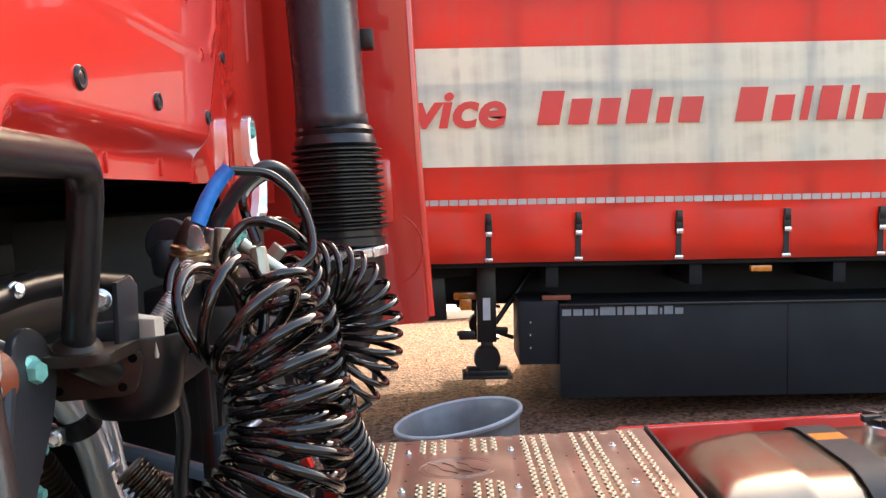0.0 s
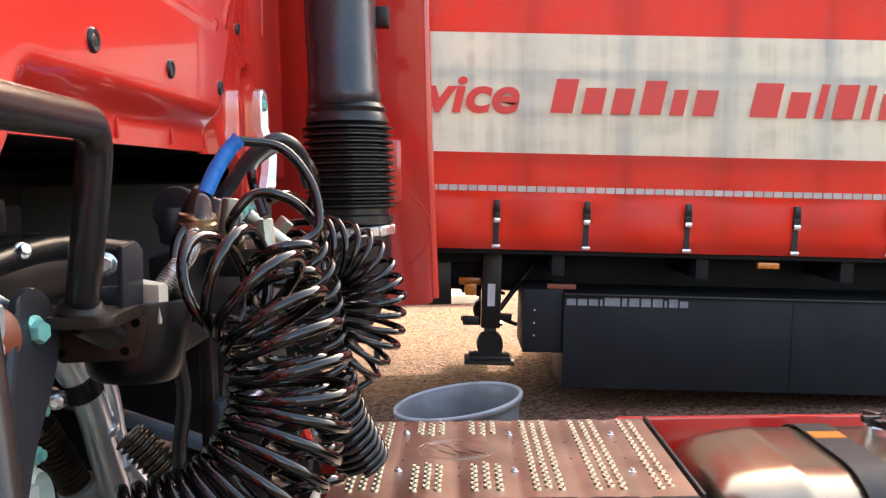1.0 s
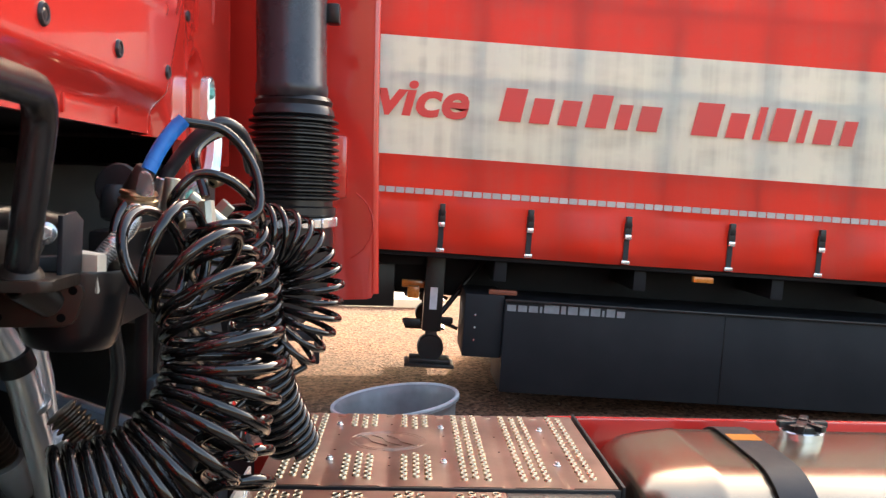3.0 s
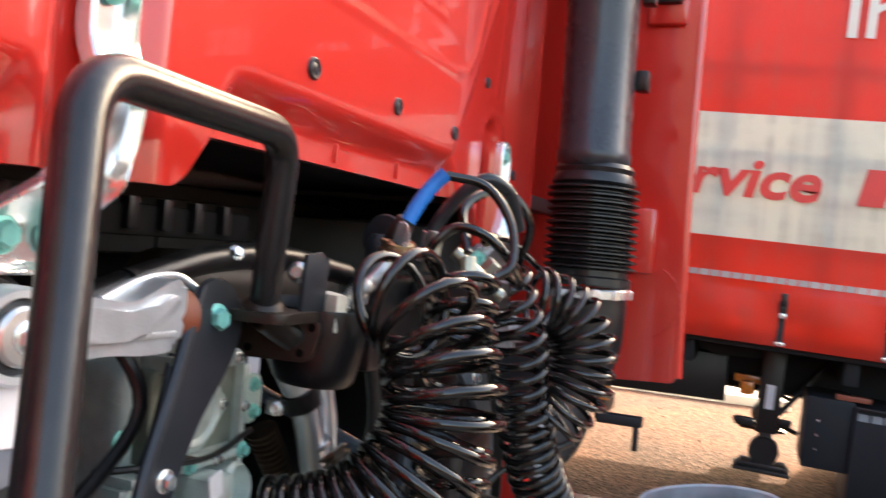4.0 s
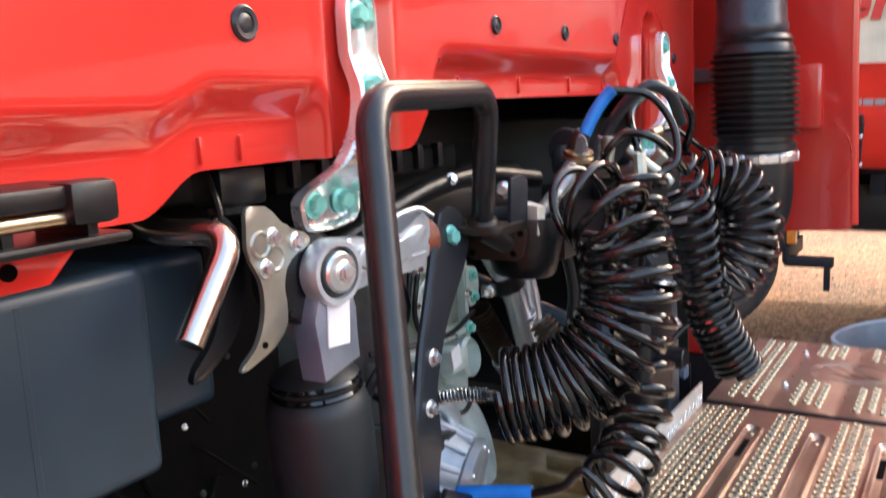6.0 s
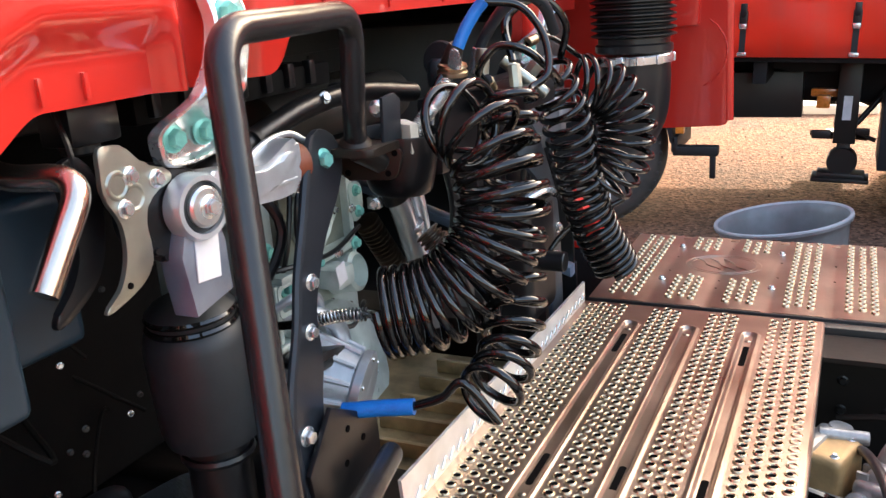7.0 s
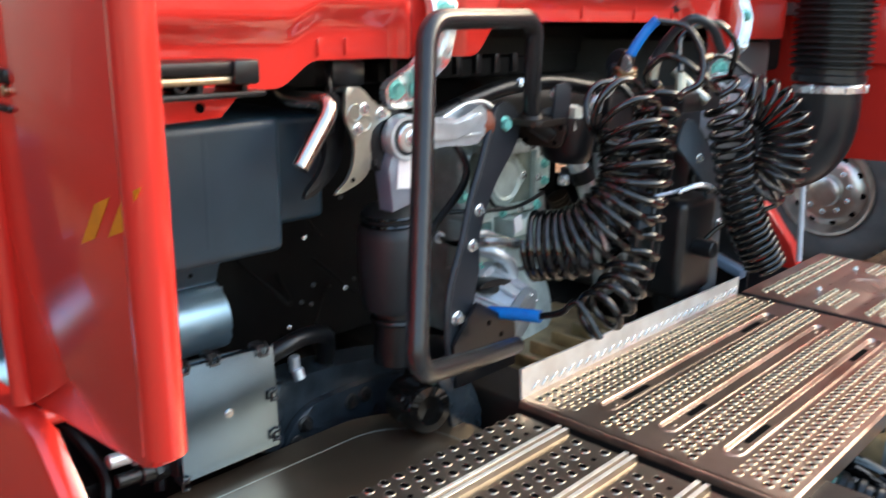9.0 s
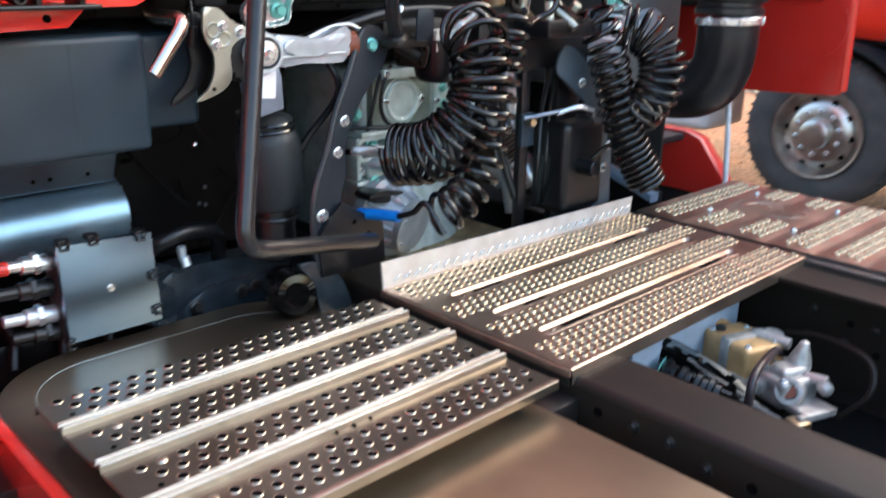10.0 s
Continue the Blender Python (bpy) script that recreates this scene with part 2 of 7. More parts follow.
def box(bm, lo, hi, bevel=0.0, seg=2, turn=None, mi=0):
    """A bevelled box from corner to corner; turn: a matrix about its centre."""
    c = (Vector(lo) + Vector(hi)) / 2
    size = Vector(hi) - Vector(lo)
    r = bmesh.ops.create_cube(bm, size=1.0, matrix=Matrix.Diagonal((*size, 1)))
    vs = r["verts"]
    fs = {f for v in vs for f in v.link_faces}
    if bevel > 0:
        es = list({e for v in vs for e in v.link_edges})
        o = bmesh.ops.bevel(bm, geom=es, offset=bevel, segments=seg, profile=0.6, affect="EDGES")
        vs = list({v for f in o["faces"] for v in f.verts} | {v for v in vs if v.is_valid})
        fs = {f for v in vs for f in v.link_faces}
    bmesh.ops.transform(bm, matrix=Matrix.Translation(c) @ (turn or Matrix()), verts=vs)
    for f in fs:
        f.material_index = mi
    return bm


def frame_of(d):
    d = Vector(d).normalized()
    a = Vector((0, 0, 1)) if abs(d.z) < 0.9 else Vector((1, 0, 0))
    u = d.cross(a).normalized()
    return u, d.cross(u).normalized(), d


def lathe(bm, at, axis, profile, seg=24, sx=1.0, sy=1.0, mi=0, u=None):
    """Turn a profile of (radius, height) round an axis; sx, sy stretch it to an oval."""
    at = Vector(at)
    uu, vv, d = frame_of(axis)
    if u is not None:
        uu = Vector(u).normalized()
        vv = d.cross(uu).normalized()
    rings = []
    for r, h in profile:
        rings.append([bm.verts.new(at + d * h + uu * (r * sx * math.cos(2 * math.pi * i / seg)) + vv * (r * sy * math.sin(2 * math.pi * i / seg))) for i in range(seg)])
    for a, b in zip(rings, rings[1:]):
        for i in range(seg):
            f = bm.faces.new((a[i], a[(i + 1) % seg], b[(i + 1) % seg], b[i]))
            f.material_index = mi
    for ring in (rings[0], rings[-1]):
        f = bm.faces.new(ring)
        f.material_index = mi
    return bm


def rod(bm, p, q, r, seg=16, r2=None, mi=0):
    p, q = Vector(p), Vector(q)
    L = (q - p).length
    e = min(r, L / 2) * 0.12
    r2 = r if r2 is None else r2
    return lathe(bm, p, q - p, [(r - e, 0), (r, e), (r2, L - e), (r2 - e, L)], seg, mi=mi)


def spline(pts, n):
    """A smooth line through pts, n steps a span."""
    P = [Vector(p) for p in pts]
    P = [P[0] * 2 - P[1], *P, P[-1] * 2 - P[-2]]
    out = []
    for i in range(1, len(P) - 2):
        for k in range(n):
            t = k / n
            a, b, c, d = P[i - 1:i + 3]
            out.append(0.5 * (2 * b + (c - a) * t + (2 * a - 5 * b + 4 * c - d) * t * t + (3 * b - a - 3 * c + d) * t ** 3))
    return out + [P[-2]]


def bend(pts, r, n=6):
    """A polyline with its corners rounded to about r."""
    P = [Vector(p) for p in pts]
    out = [P[0]]
    for a, b, c in zip(P, P[1:], P[2:]):
        da, dc = (a - b), (c - b)
        k = min(r, da.length * 0.49, dc.length * 0.49)
        s, e = b + da.normalized() * k, b + dc.normalized() * k
        for i in range(n + 1):
            t = i / n
            out.append(s * (1 - t) ** 2 + b * 2 * t * (1 - t) + e * t * t)
    return out + [P[-1]]


def tube(bm, line, r, seg=10, mi=0, radii=None):
    line = [Vector(p) for p in line]
    d = (line[1] - line[0]).normalized()
    u = frame_of(d)[0]
    rings = []
    for i, p in enumerate(line):
        nd = (line[min(i + 1, len(line) - 1)] - line[max(i - 1, 0)]).normalized()
        u = (u - nd * u.dot(nd)).normalized()
        v = nd.cross(u)
        rr = radii[i] if radii else r
        rings.append([bm.verts.new(p + u * rr * math.cos(2 * math.pi * k / seg) + v * rr * math.sin(2 * math.pi * k / seg)) for k in range(seg)])
    for a, b in zip(rings, rings[1:]):
        for k in range(seg):
            f = bm.faces.new((a[k], a[(k + 1) % seg], b[(k + 1) % seg], b[k]))
            f.material_index = mi
    for ring in (rings[0], rings[-1]):
        f = bm.faces.new(ring)
        f.material_index = mi
    return bm


def helix(centre, R, turns, pack=0.0, steps=20, wobble=0.0, seed=1, phase=0.0, taper=0.0):
    """A coil round a smooth centre line. pack: 0 even, towards 0.5 wide turns at the start and tight ones at the end."""
    rng = random.Random(seed)
    L = spline(centre, 24)
    acc = [0.0]
    for a, b in zip(L, L[1:]):
        acc.append(acc[-1] + (b - a).length)
    us, u = [], None
    for i in range(len(L)):
        d = (L[min(i + 1, len(L) - 1)] - L[max(i - 1, 0)]).normalized()
        u = frame_of(d)[0] if u is None else (u - d * u.dot(d)).normalized()
        us.append((u, d.cross(u)))
    N = int(turns * steps)
    wob = [(rng.uniform(-1, 1), rng.uniform(-1, 1)) for _ in range(int(turns) + 3)]
    out = []
    for k in range(N + 1):
        q = k / N
        s = pack * (1 - (1 - q) ** 2) + (1 - pack) * q if pack >= 0 else -pack * q * q + (1 + pack) * q
        at = s * acc[-1]
        i = min(max(j for j in range(len(acc)) if acc[j] <= at + 1e-9), len(L) - 2)
        f = (at - acc[i]) / max(1e-9, acc[i + 1] - acc[i])
        p = L[i].lerp(L[i + 1], f)
        u, v = us[i]
        a = 2 * math.pi * k / steps + phase
        w0, w1 = wob[k // steps], wob[k // steps + 1]
        g = (k % steps) / steps
        rr = R * (1 + wobble * (w0[0] * (1 - g) + w1[0] * g)) * (1 - taper * s)
        d = (L[i + 1] - L[i]).normalized()
        out.append(p + (u * math.cos(a) + v * math.sin(a)) * rr + d * (wobble * R * 0.8 * (w0[1] * (1 - g) + w1[1] * g)))
    return out


def sheet(bm, outline, axis, at, thick, bevel=0.0, mi=0):
    """A flat plate: outline in two coordinates, set across the axis ('x': (y, z); 'y': (x, z); 'z': (x, y)) at that value, thick towards plus."""
    def place(a, b, h):
        return {"x": (h, a, b), "y": (a, h, b), "z": (a, b, h)}[axis]
    lo = [bm.verts.new(place(a, b, at)) for a, b in outline]
    hi = [bm.verts.new(place(a, b, at + thick)) for a, b in outline]
    n = len(outline)
    fs = [bm.faces.new(lo), bm.faces.new(hi)] + [bm.faces.new((lo[i], lo[(i + 1) % n], hi[(i + 1) % n], hi[i])) for i in range(n)]
    for f in fs:
        f.material_index = mi
    if bevel:
        es = list({e for f in fs[:2] for e in f.edges})
        bmesh.ops.bevel(bm, geom=es, offset=bevel, segments=2, profile=0.6, affect="EDGES")
    return bm


def smoothed(outline, n=5):
    """A closed outline drawn smoothly through its points."""
    P = [Vector((*p, 0)) for p in outline]
    m = len(P)
    out = []
    for i in range(m):
        a, b, c, d = P[i - 1], P[i], P[(i + 1) % m], P[(i + 2) % m]
        for k in range(n):
            t = k / n
            q = 0.5 * (2 * b + (c - a) * t + (2 * a - 5 * b + 4 * c - d) * t * t + (3 * b - a - 3 * c + d) * t ** 3)
            out.append((q.x, q.y))
    return out


def roundrect(a0, b0, a1, b1, r, n=5):
    out = []
    for ca, cb, s in ((a1 - r, b1 - r, 0), (a0 + r, b1 - r, 90), (a0 + r, b0 + r, 180), (a1 - r, b0 + r, 270)):
        for k in range(n + 1):
            w = radians(s + 90 * k / n)
            out.append((ca + r * math.cos(w), cb + r * math.sin(w)))
    return out


def hex_mesh(name, r, material, washer=1.45):
    bm = bmesh.new()
    lathe(bm, (0, 0, 0), (0, 0, 1), [(r * washer, 0), (r * washer, r * 0.22), (r * washer * 0.86, r * 0.36)], 20)
    lathe(bm, (0, 0, r * 0.3), (0, 0, 1), [(r, 0), (r, r * 0.75), (r * 0.86, r * 0.92), (r * 0.55, r * 0.9)], 6)
    return finish(bm, name, material)


BOLT_TEAL, BOLT_ZINC, BOLT_BLACK = hex_mesh("bolt", 0.0105, TEAL), hex_mesh("bolt", 0.0095, ZINC), hex_mesh("bolt", 0.010, FRAMEBLACK)


def bolt(parent, at, axis, mesh=None, size=1.0):
    ob = new("bolt", mesh or BOLT_TEAL)
    q = Vector(axis).to_track_quat("Z", "Y").to_matrix().to_4x4()
    ob.matrix_basis = Matrix.Translation(at) @ q @ Matrix.Diagonal((size, size, size, 1))
    return hang(ob, parent)


def sstep(a, b, x):
    t = min(1.0, max(0.0, (x - a) / (b - a)))
    return t * t * (3 - 2 * t)


def segdist(p, a, b):
    ax, ay = a
    dx, dy = b[0] - ax, b[1] - ay
    t = max(0, min(1, ((p[0] - ax) * dx + (p[1] - ay) * dy) / (dx * dx + dy * dy)))
    return math.hypot(p[0] - ax - dx * t, p[1] - ay - dy * t)

# ---- ground and distance ----
bm = bmesh.new()
n = 60
gx = [-600, -200, -80, -30] + [-12 + i * 0.8 for i in range(31)] + [30, 80, 200, 600]
gy = [-600, -200, -60, -20] + [-8 + i * 0.8 for i in range(36)] + [40, 90, 200, 600]
gv = [[bm.verts.new((x, y, 0.02 * noise.noise((x * 0.4, y * 0.4, 0)) if abs(x) < 14 and abs(y) < 22 else 0.0)) for y in gy] for x in gx]
for i in range(len(gx) - 1):
    for j in range(len(gy) - 1):
        bm.faces.new((gv[i][j], gv[i + 1][j], gv[i + 1][j + 1], gv[i][j + 1]))
solid("ground", bm, GROUND, "dusty grey brown gravelly yard ground", "ground", kind="structure")

# a long pale building far behind the trailer
hall = thing("hall", (0, 34, 0), "long pale plastered hall with a flat roof", "building")
bm = bmesh.new()
box(bm, (-40, 34, 0), (45, 44, 5.0), 0.05)
part("wall", bm, PALE, hall)
bm = bmesh.new()
box(bm, (-40.4, 33.6, 5.0), (45.4, 44.4, 5.35), 0.05)
part("roof", bm, FRAMEBLACK, hall, "dark flat roof edge")
for i in range(8):
    bm = bmesh.new()
    box(bm, (-36 + i * 10, 33.95, 0.0), (-32 + i * 10, 34.02, 3.8), 0.02)
    part("gate", bm, ZINC, hall, "closed light metal gate")

# pale concrete steps on the far side of the trailer
ps = thing("concrete_steps", (-6, 11, 0), "pale sunlit concrete steps beyond the trailer", "steps")
for y, z in ((9.4, 0.10), (11.2, 0.34), (12.6, 0.62)):
    bm = bmesh.new()
    box(bm, (-16, y, -0.05), (0.75, y + 1.9, z), 0.015)
    part("step", bm, PALE, ps)

# an unseen dark trailer, added so that the near panel mirrors something dark
nb = thing("added_trailer", (-1.2, -3.8, 0), "unseen dark trailer added to darken the near panel", "trailer")
bm = bmesh.new()
box(bm, (-12.4, -5.1, 1.0), (1.0, -2.6, 3.9), 0.03)
part("body", bm, mat("dark tarpaulin", (0.022, 0.022, 0.025), 0.6, 0, (0.015, 0.015, 0.017), 2, 60, 0.05), nb, "dark tarpaulin body")
bm = bmesh.new()
box(bm, (-12.3, -4.9, 0.80), (0.9, -2.7, 1.0), 0.01)
box(bm, (-8.6, -2.68, 0.32), (-0.8, -2.63, 0.95), 0.01)
pieces("chassis", bm, FRAMEBLACK, nb, "black chassis and side guard")
for x in (-11.4, -10.1, 0.2):
    for y in (-2.75, -4.85):
        bm = bmesh.new()
        lathe(bm, (x, y - 0.15, 0.48), (0, 1, 0), [(0.25, 0), (0.46, 0.01), (0.48, 0.04), (0.48, 0.26), (0.46, 0.29), (0.25, 0.30)], 32)
        part("wheel", bm, TYRE, nb, "dusty tyre")

# ---- the truck's cab ----
CABX = -0.105
cab = thing("truck_cab", (-0.9, 0.42, 1.5), "glossy red truck cab seen from behind", "truck cab")
ARMS = (-0.117, 0.945)
RIDGES = [  # embossed lines of the rear wall, in y and z
    ((0.055, 2.3), (0.057, 1.775)), ((0.057, 1.775), (0.03, 1.745)), ((0.03, 1.745), (-0.075, 1.765)), ((-0.075, 1.765), (-0.13, 1.84)),
    ((0.19, 2.3), (0.215, 1.84)), ((0.215, 1.84), (0.25, 1.816)), ((0.25, 1.816), (0.585, 1.808)),
    ((0.16, 1.744), (0.20, 1.734)), ((0.20, 1.734), (0.646, 1.736)), ((0.646, 1.736), (0.704, 1.752)), ((0.704, 1.752), (0.742, 1.797)), ((0.742, 1.797), (0.826, 2.013)), ((0.826, 2.013), (0.88, 2.3)),
    ((0.90, 1.745), (0.955, 1.76)), ((0.955, 1.76), (1.02, 2.3)), ((1.10, 1.80), (1.13, 2.15)),
]


def wall_bottom(y):
    z = 1.452 + 0.036 * sstep(-0.41, -0.335, y)
    z += 0.055 * sstep(-0.045, 0.03, y) ** 1.6
    z -= 0.09 * sstep(0.86, 0.90, y) * (1 - 0.0 * y)
    z += 0.05 * sstep(1.0, 1.05, y)
    return z


def wall_in(y, z):
    """How far the rear wall lies back (minus: stands proud) at a place."""
    zc = 1.545 + 0.022 * sstep(-0.40, -0.33, y)
    d = 0.025 * sstep(zc + 0.006, zc - 0.040, z) * (1 - sstep(-0.205, -0.18, y))
    mid = sstep(0.035, 0.075, y + (1.6 - z) * 0.3) * (1 - sstep(0.70, 0.76, y - (1.6 - z) * 0.6))
    d += 0.027 * sstep(1.614, 1.568, z) * mid
    for ya in ARMS:
        r = math.hypot(y - ya - 0.02 * 0, max(0.0, z - 1.648) * 0.95)
        d += 0.017 * (1 - sstep(0.038, 0.062, r))
        d -= 0.0022 * math.exp(-((r - 0.068) / 0.007) ** 2)
    edge = 0.655 + max(0.0, z - 1.6) * 0.62 - max(0.0, z - 1.95) * 0.45
    d += 0.028 * sstep(edge - 0.005, edge + 0.055, y) * (1 if z > 1.5 else 1)
    d += 0.10 * sstep(1.24, 1.41, y) ** 2
    # upper panel with a slanting lower edge
    low = 1.640 + max(0.0, (y + 0.55)) * 0.07 + max(0.0, y + 0.345) ** 2 * 9
    inside = sstep(0.0, 0.016, z - low) * (1 - sstep(-0.292, -0.276, y))
    d -= 0.016 * inside
    for a, b in RIDGES:
        q = segdist((y, z), a, b)
        if q < 0.02:
            d -= 0.0020 * math.exp(-(q / 0.0055) ** 2)
    return d


bm = bmesh.new()
ys = [-0.78 + i * 0.0075 for i in range(int(2.20 / 0.0075))]
zs_rel = [0, 0.002, 0.006] + [0.006 + i * 0.0065 for i in range(1, 82)] + [0.56 + i * 0.05 for i in range(30)]
cols = []
for y in ys:
    zb = wall_bottom(y)
    col = [bm.verts.new((CABX - wall_in(y, zb) - 0.022, y, zb + 0.001)), bm.verts.new((CABX - wall_in(y, zb) - 0.006, y, zb - 0.001))]
    for k, zr in enumerate(zs_rel):
        z = zb + zr * (1.0 if zr < 0.5 else (2.99 - zb) / 2.01 if zr > 1.9 else 1.0)
        col.append(bm.verts.new((CABX - wall_in(y, z), y, z)))
    cols.append(col)
for a, b in zip(cols, cols[1:]):
    for k in range(len(a) - 1):
        bm.faces.new((a[k], b[k], b[k + 1], a[k + 1]))
part("rear_wall", bm, RED, cab, "glossy red pressed steel rear wall")
bm = bmesh.new()
box(bm, (-2.1, -0.80, 1.46), (CABX - 0.06, -0.775, 3.45), 0.02)
part("side_wall", bm, RED, cab)
# solid near-black block standing for the shade in the side recess
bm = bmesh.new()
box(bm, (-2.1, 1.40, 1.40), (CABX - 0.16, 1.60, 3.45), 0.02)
part("recess_shade", bm, SHADE_BLACK, cab, "near black block for the shade behind the side panel")
bm = bmesh.new()
box(bm, (-2.1, -0.78, 1.565), (CABX - 0.05, 1.6, 1.60), 0.005)
box(bm, (-2.12, -0.8, 0.5), (-2.06, 1.65, 3.45), 0.01)
part("cab_floor", bm, BLACK_MATT, cab, "black underside")
bm = bmesh.new()
box(bm, (-2.15, -0.82, 3.4), (CABX + 0.0, 1.66, 3.55), 0.05)
part("roof", bm, RED, cab)
plug_places = [(-0.291, 1.618, 0.0185), (0.195, 1.642, 0.0145), (0.429, 1.642, 0.0135), (0.659, 1.641, 0.0125), (0.888, 1.77, 0.0115), (1.105, 1.619, 0.0125), (-0.63, 1.70, 0.0215), (0.12, 1.83, 0.014), (0.945, 2.02, 0.012)]
for y, z, r in plug_places:
    r *= 0.9
    x = CABX - wall_in(y, z)
    bm = bmesh.new()
    lathe(bm, (x - 0.002, y, z), (1, 0, 0), [(r, 0), (r, 0.0035), (r * 0.86, 0.006), (r * 0.6, 0.0055), (r * 0.56, 0.004), (r * 0.5, 0.0045), (r * 0.2, 0.005)], 26)
    part("plug", bm, PLUG, cab, "round dark grey rubber plug")

# clips on the lower lip of the wall
for y in (-0.335, -0.285, 0.13, 0.31, 0.50, 0.66):
    z = wall_bottom(y) + 0.018
    bm = bmesh.new()
    box(bm, (CABX - wall_in(y, z) - 0.001, y - 0.0025, z - 0.012), (CABX - wall_in(y, z) + 0.004, y + 0.0025, z + 0.012), 0.001)
    part("lip_bead", bm, RED, cab)

# ---- side deflectors of the cab ----


def deflector(side, label):
    """side: +1 or -1, mirrored about the truck's middle."""
    def Y(v):
        return 0.425 + side * (v - 0.425)
    top = 3.3 if side > 0 else 1.565
    xo = 0.012 if side < 0 else 0.0
    d = thing("side_deflector", (0.0, Y(1.63), 1.16), label, "panel")
    bm = bmesh.new()
    xl = -0.4 if side > 0 else -0.12
    out = [(xl, 1.13), (0.172 + xo, 1.157), (0.186 + xo, 1.160), (0.192 + xo, 1.172), ((0.178 if side > 0 else 0.190) + xo, 1.60 if side > 0 else 1.5), ((0.17 if side > 0 else 0.189) + xo, top), (xl, top)]
    y0, y1 = sorted((Y(1.615), Y(1.645)))
    sheet(bm, out, "y", y0, y1 - y0, 0.006)
    part("panel", bm, RED, d)
    bm = bmesh.new()
    rr = 0.0155 if side > 0 else 0.0195
    tube(bm, bend([((0.1875 if side > 0 else 0.2045) - rr + xo, Y(1.63), top), ((0.1955 if side > 0 else 0.205) - rr + xo, Y(1.63), 1.60 if side > 0 else 1.40), (0.2055 - rr + xo, Y(1.63), 1.172)], 0.03), rr, 16)
    part("rim", bm, RED, d, "rounded red edge")
    return d


fd = deflector(1, "tall glossy red cab side deflector panel")
nd = deflector(-1, "short glossy red side panel behind the cab")
bm = bmesh.new()
box(bm, (-0.02, 1.585, 1.43), (0.115, 1.622, 1.60), 0.014)
part("pad", bm, RED, fd, "raised red boss")
bm = bmesh.new()
box(bm, (0.05, 1.59, 2.07), (0.15, 1.62, 2.22), 0.012)
part("pad", bm, RED, fd)
bm = bmesh.new()
box(bm, (0.062, 1.57, 2.12), (0.135, 1.60, 2.165), 0.008)
part("latch", bm, BLACK, fd, "black plastic latch")
for k in range(9):
    a = radians(-60 + 14 * k)
    bm = bmesh.new()
    box(bm, (0.085 + 0.1 * math.cos(a) - 0.002, 1.6135, 1.36 + 0.1 * math.sin(a) - 0.011), (0.085 + 0.1 * math.cos(a) + 0.002, 1.617, 1.36 + 0.1 * math.sin(a) + 0.011), 0.001, 1, Matrix.Rotation(-a, 4, "Y"))
    part("stamped_line", bm, RED, fd)
# two slanting yellow stripes laid on the near panel
for k in range(2):
    bm = bmesh.new()
    x = 0.109 + k * 0.054
    y0 = 0.85 - 1.645
    z = 1.349 + 0.016 * k
    sheet(bm, [(x - 0.006, z), (x + 0.022, z + 0.010), (x + 0.056, z + 0.052), (x + 0.028, z + 0.042)], "y", y0 - 0.0008, 0.0016)
    part("sticker", bm, YELLOW, nd, "slanting yellow stripe")
bm = bmesh.new()
tube(bm, bend([(-0.085, -0.80, 1.56), (-0.08, -0.80, 1.2), (-0.075, -0.80, 1.135)], 0.03), 0.012, 10)
part("rim", bm, RED, nd)


def fairing(side):
    def Y(v):
        return 0.425 + side * (v - 0.425)
    f = thing("step_fairing", (-0.5, Y(1.72), 0.5), "glossy red step fairing in front of the tank", "panel")
    y0, y1 = sorted((Y(1.70), Y(1.76)))
    bm = bmesh.new()
    sheet(bm, [(-0.545, 0.745), (-0.168, 0.745), (-0.20, 0.825), (-0.30, 0.945), (-0.36, 0.965), (-0.555, 0.965), (-0.55, 0.80)], "y", y0, y1 - y0, 0.012)
    part("panel", bm, RED, f)
    bm = bmesh.new()
    sheet(bm, [(-0.50, 0.35), (-0.10, 0.35), (-0.12, 0.62), (-0.167, 0.743), (-0.545, 0.743), (-0.53, 0.55)], "y", y0 + 0.004, y1 - y0 - 0.008, 0.010)
    part("lower_panel", bm, BLACK_MATT, f, "black plastic lower panel")
    bm = bmesh.new()
    box(bm, (-0.55, min(Y(1.2), Y(1.70)), 0.93), (-0.36, max(Y(1.2), Y(1.70)), 0.955), 0.006)
    part("step", bm, BLACK_MATT, f, "black step top")
    bm = bmesh.new()
    rod(bm, (-0.52, Y(1.66), 0.945), (-0.56, Y(1.61), 1.52), 0.02, 10)
    part("stay", bm, FRAMEBLACK, f, "black stay")
    return f


